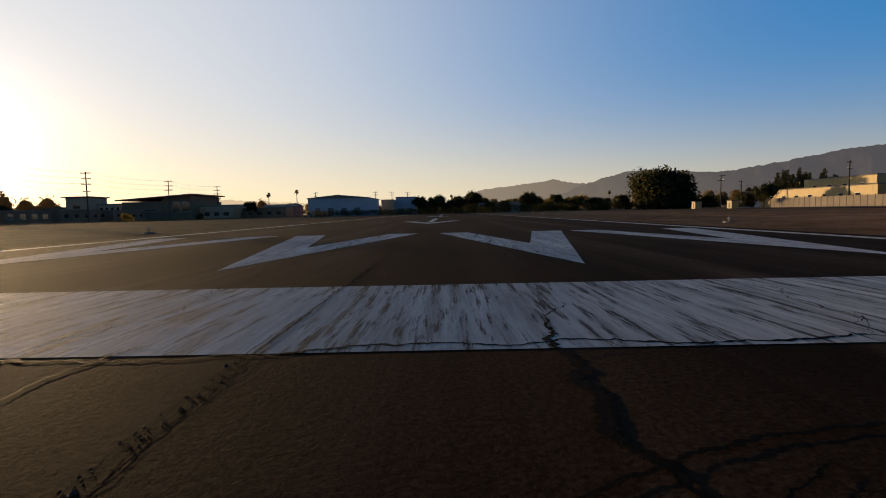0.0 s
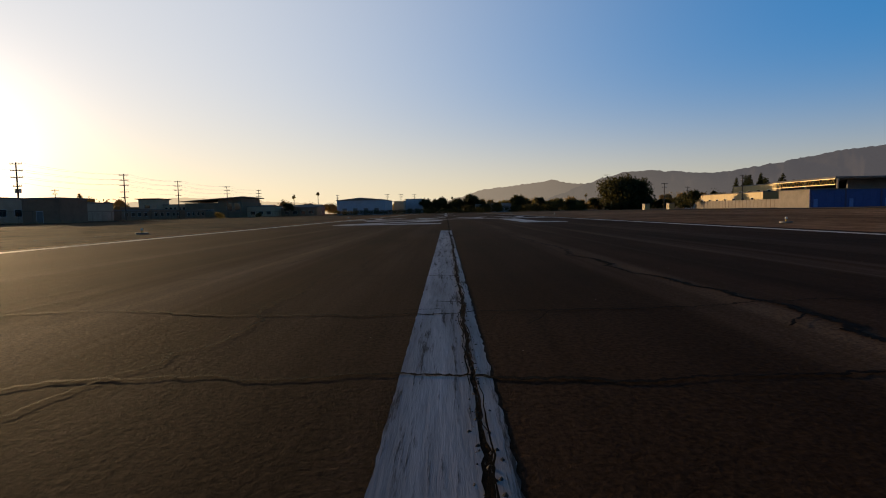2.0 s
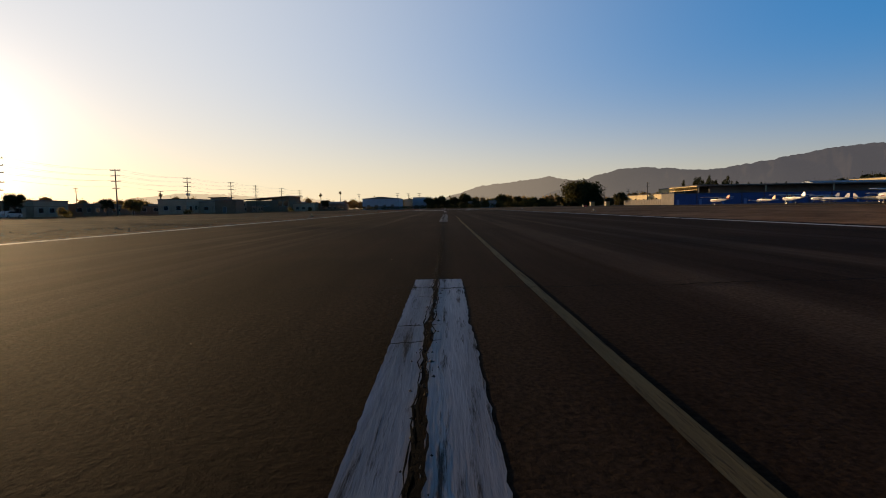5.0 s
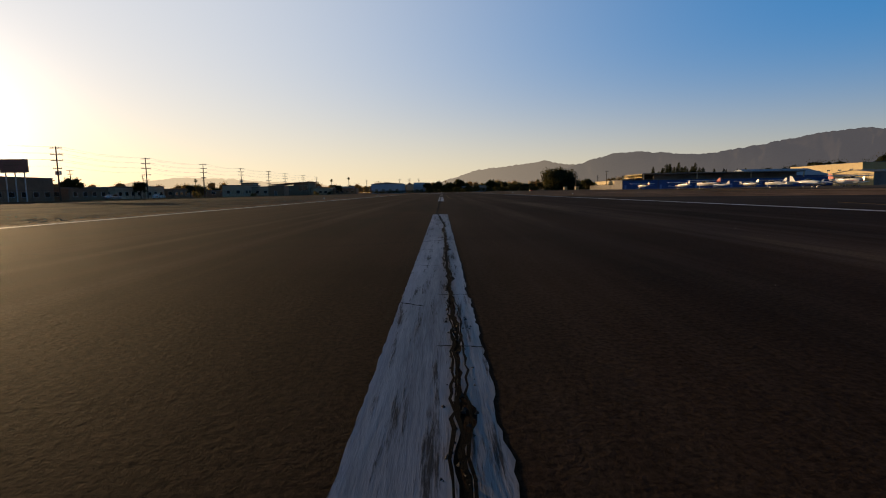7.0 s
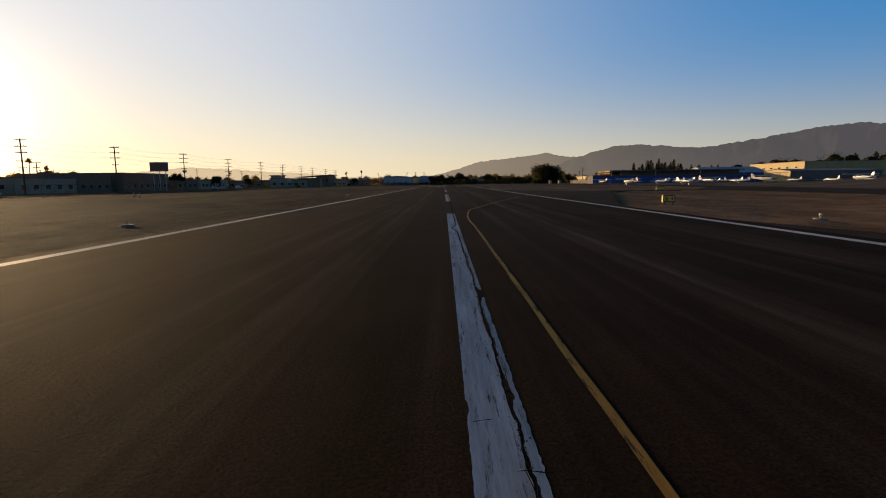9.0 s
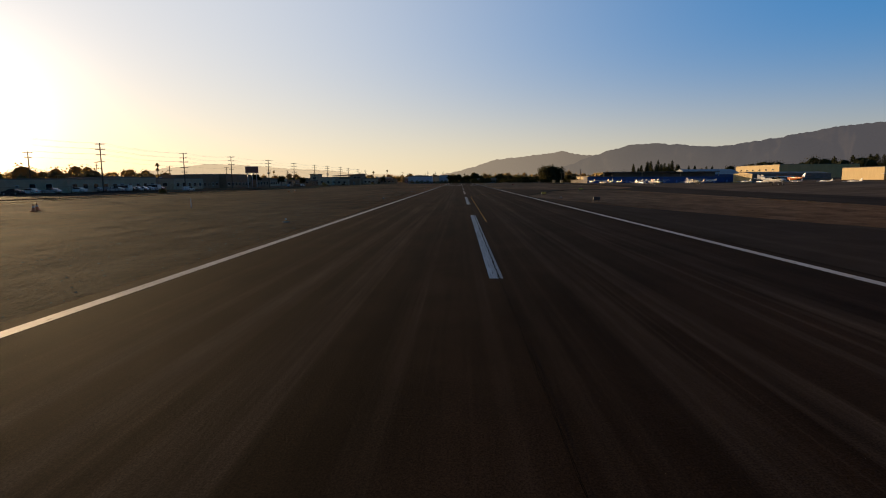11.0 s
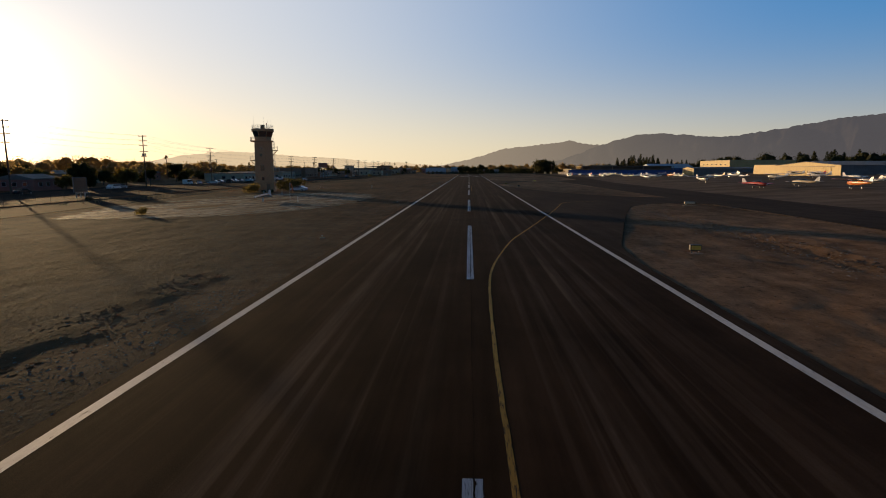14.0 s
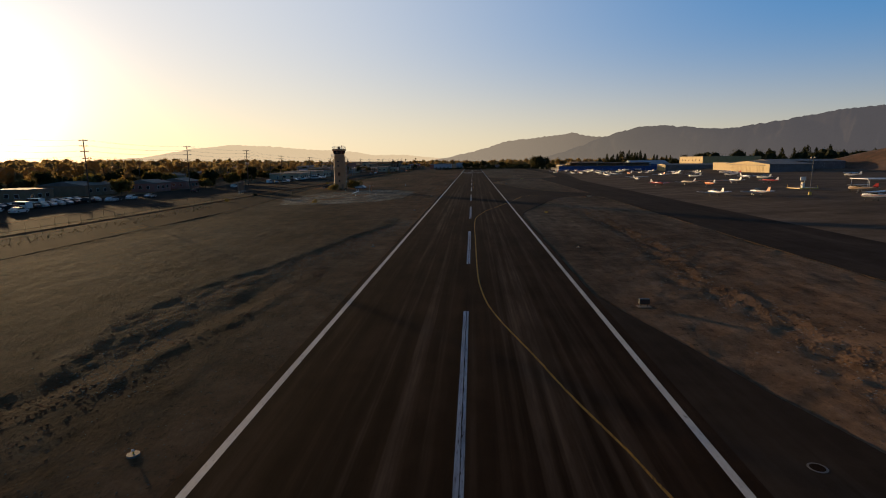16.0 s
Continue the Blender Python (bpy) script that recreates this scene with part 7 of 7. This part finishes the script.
for _ in range(17000):
    y = rng.uniform(-420, 60)
    x = RW_L - 0.3 - abs(rng.gauss(0, 1)) * 5.5 if rng.random() < 0.62 else RW_R + 0.3 + abs(rng.gauss(0, 1)) * 6
    if x > RW_R and not (inside(x, y, ISLAND_SOUTH) or inside(x, y, ISLAND_MID)):
        continue
    pebble(x, y, relief(x, y), rng.uniform(0.015, 0.07))
for _ in range(14000):     # rubble in the furrow
    y = rng.uniform(-374, -296)
    x = rng.gauss(furrow(y) + 1.0, 1.5)
    pebble(x, y, relief(x, y), rng.choice((0.02, 0.03, 0.04, 0.07)) * rng.uniform(0.6, 1.4))
for _ in range(6500):
    y = rng.uniform(-420, -225)
    x = rng.gauss(furrow_east(y), 1.6)
    if inside(x, y, ISLAND_SOUTH):
        pebble(x, y, relief(x, y), rng.choice((0.03, 0.05, 0.08, 0.12)) * rng.uniform(0.6, 1.3))
for _ in range(9500):     # clods thrown up along the furrow
    y = rng.uniform(-400, -292)
    x = rng.gauss(furrow(y) + 0.4 * math.sin(y * 0.3), 1.9) if rng.random() < 0.6 else rng.gauss(ditch(y) + 2.2, 0.9)
    if noise.noise((x * 0.5, y * 0.25, 51)) > -0.2 and x < RW_L - 3:
        clod(x, y, relief(x, y), rng.choice((0.03, 0.04, 0.05, 0.06, 0.09)) * rng.uniform(0.6, 1.3))
for _ in range(9500):
    y = rng.uniform(-400, -228)
    x = rng.gauss(furrow_east(y) + 0.3 * math.sin(y * 0.25), 1.2)
    if inside(x, y, ISLAND_SOUTH) and noise.noise((x * 0.5, y * 0.2, 52)) > -0.2:
        clod(x, y, relief(x, y), rng.choice((0.03, 0.04, 0.06, 0.09, 0.13)) * rng.uniform(0.6, 1.3))
for _ in range(9000):     # lumps on the verge by the tower
    y = rng.uniform(-318, -205)
    x = RW_L - 1.2 - abs(rng.gauss(0, 1)) * 7.0
    if not inside(x, y, PAD) and noise.noise((x * 0.3, y * 0.15, 54)) > 0.0:
        clod(x, y, relief(x, y), rng.choice((0.012, 0.016, 0.022, 0.032)) * rng.uniform(0.6, 1.3))
for _ in range(700):     # stones at the foot of the verge
    y = rng.uniform(-400, -352)
    x = RW_L - rng.uniform(0.8, 9.0) if rng.random() < 0.55 else rng.uniform(15, 24)
    if (x < 0 or inside(x, y, ISLAND_SOUTH)) and noise.noise((x * 0.4, y * 0.3, 53)) > 0.0:
        pebble(x, y, relief(x, y), rng.uniform(0.03, 0.07))
for _ in range(16000):     # stony verge
    y = rng.uniform(-335, -130)
    x = RW_L - 0.6 - abs(rng.gauss(0, 1)) * 8.0
    if not inside(x, y, PAD) and noise.noise((x * 0.25, y * 0.12, 6)) > -0.15:
        pebble(x, y, relief(x, y), rng.uniform(0.012, 0.036))
for _ in range(2600):     # loose grit on the runway
    x, y = rng.uniform(-10, 10), rng.uniform(-400, 110)
    pebble(x, y, 0.004, rng.uniform(0.004, 0.010))
me = bpy.data.meshes.new("gravel")
me.from_pydata(verts, [], faces)
me.materials.append(M_STONE)
tagged(new("gravel", me), "loose grey-brown stones on the dirt and runway", "gravel", kind="stuff")

me = bpy.data.meshes.new("clods")
me.from_pydata(clod_verts, [], clod_faces)
me.materials.append(M_DIRT)
tagged(new("clods", me), "lumps of dry brown earth along the furrows", "clods", kind="stuff")

verts, faces = [], []
for k in range(11000):     # crumbled edges of the seam
    y = rng.uniform(-165, 90)
    if noise.noise((0, y * 0.7, 44)) > -0.25:
        pebble(seam_x(y) + rng.gauss(0, 0.022), y, 0.004, rng.uniform(0.006, 0.019))
me = bpy.data.meshes.new("seam_crumbs")
me.from_pydata(verts, [], faces)
me.materials.append(M_CRUMB)
tagged(new("seam_crumbs", me), "dark crumbs of asphalt and paint along the seam", "crumbs", kind="stuff")

verts, faces = [], []
for _ in range(8200):
    if rng.random() < 0.7:
        y, x = rng.uniform(-420, 200), rng.gauss(-67, 3.0)
    elif rng.random() < 0.6:
        y, x = rng.uniform(-420, 200), rng.uniform(-55, -12)
    else:
        y, x = rng.uniform(-420, 200), rng.uniform(12, 40)
        if not (inside(x, y, ISLAND_SOUTH) or inside(x, y, ISLAND_MID) or inside(x, y, ISLAND_NORTH)):
            continue
    if inside(x, y, PAD) or noise.noise((x * 0.06, y * 0.03, 2)) < -0.05:
        continue
    z, s = relief(x, y), rng.uniform(0.12, 0.5) if x < -62 else rng.uniform(0.02, 0.06)
    for b in range(4):
        a = rng.uniform(0, 6.28)
        i = len(verts)
        lx, ly = math.cos(a) * s * rng.uniform(0.2, 0.8), math.sin(a) * s * rng.uniform(0.2, 0.8)
        verts += [(x - ly * 0.12, y + lx * 0.12, z - 0.02), (x + ly * 0.12, y - lx * 0.12, z - 0.02), (x + lx, y + ly, z + s)]
        faces.append((i, i + 1, i + 2))
me = bpy.data.meshes.new("dry_weeds")
me.from_pydata(verts, [], faces)
me.materials.append(M_WEED)
tagged(new("dry_weeds", me), "scattered straw-coloured dead weeds on the dirt", "weeds", kind="stuff")
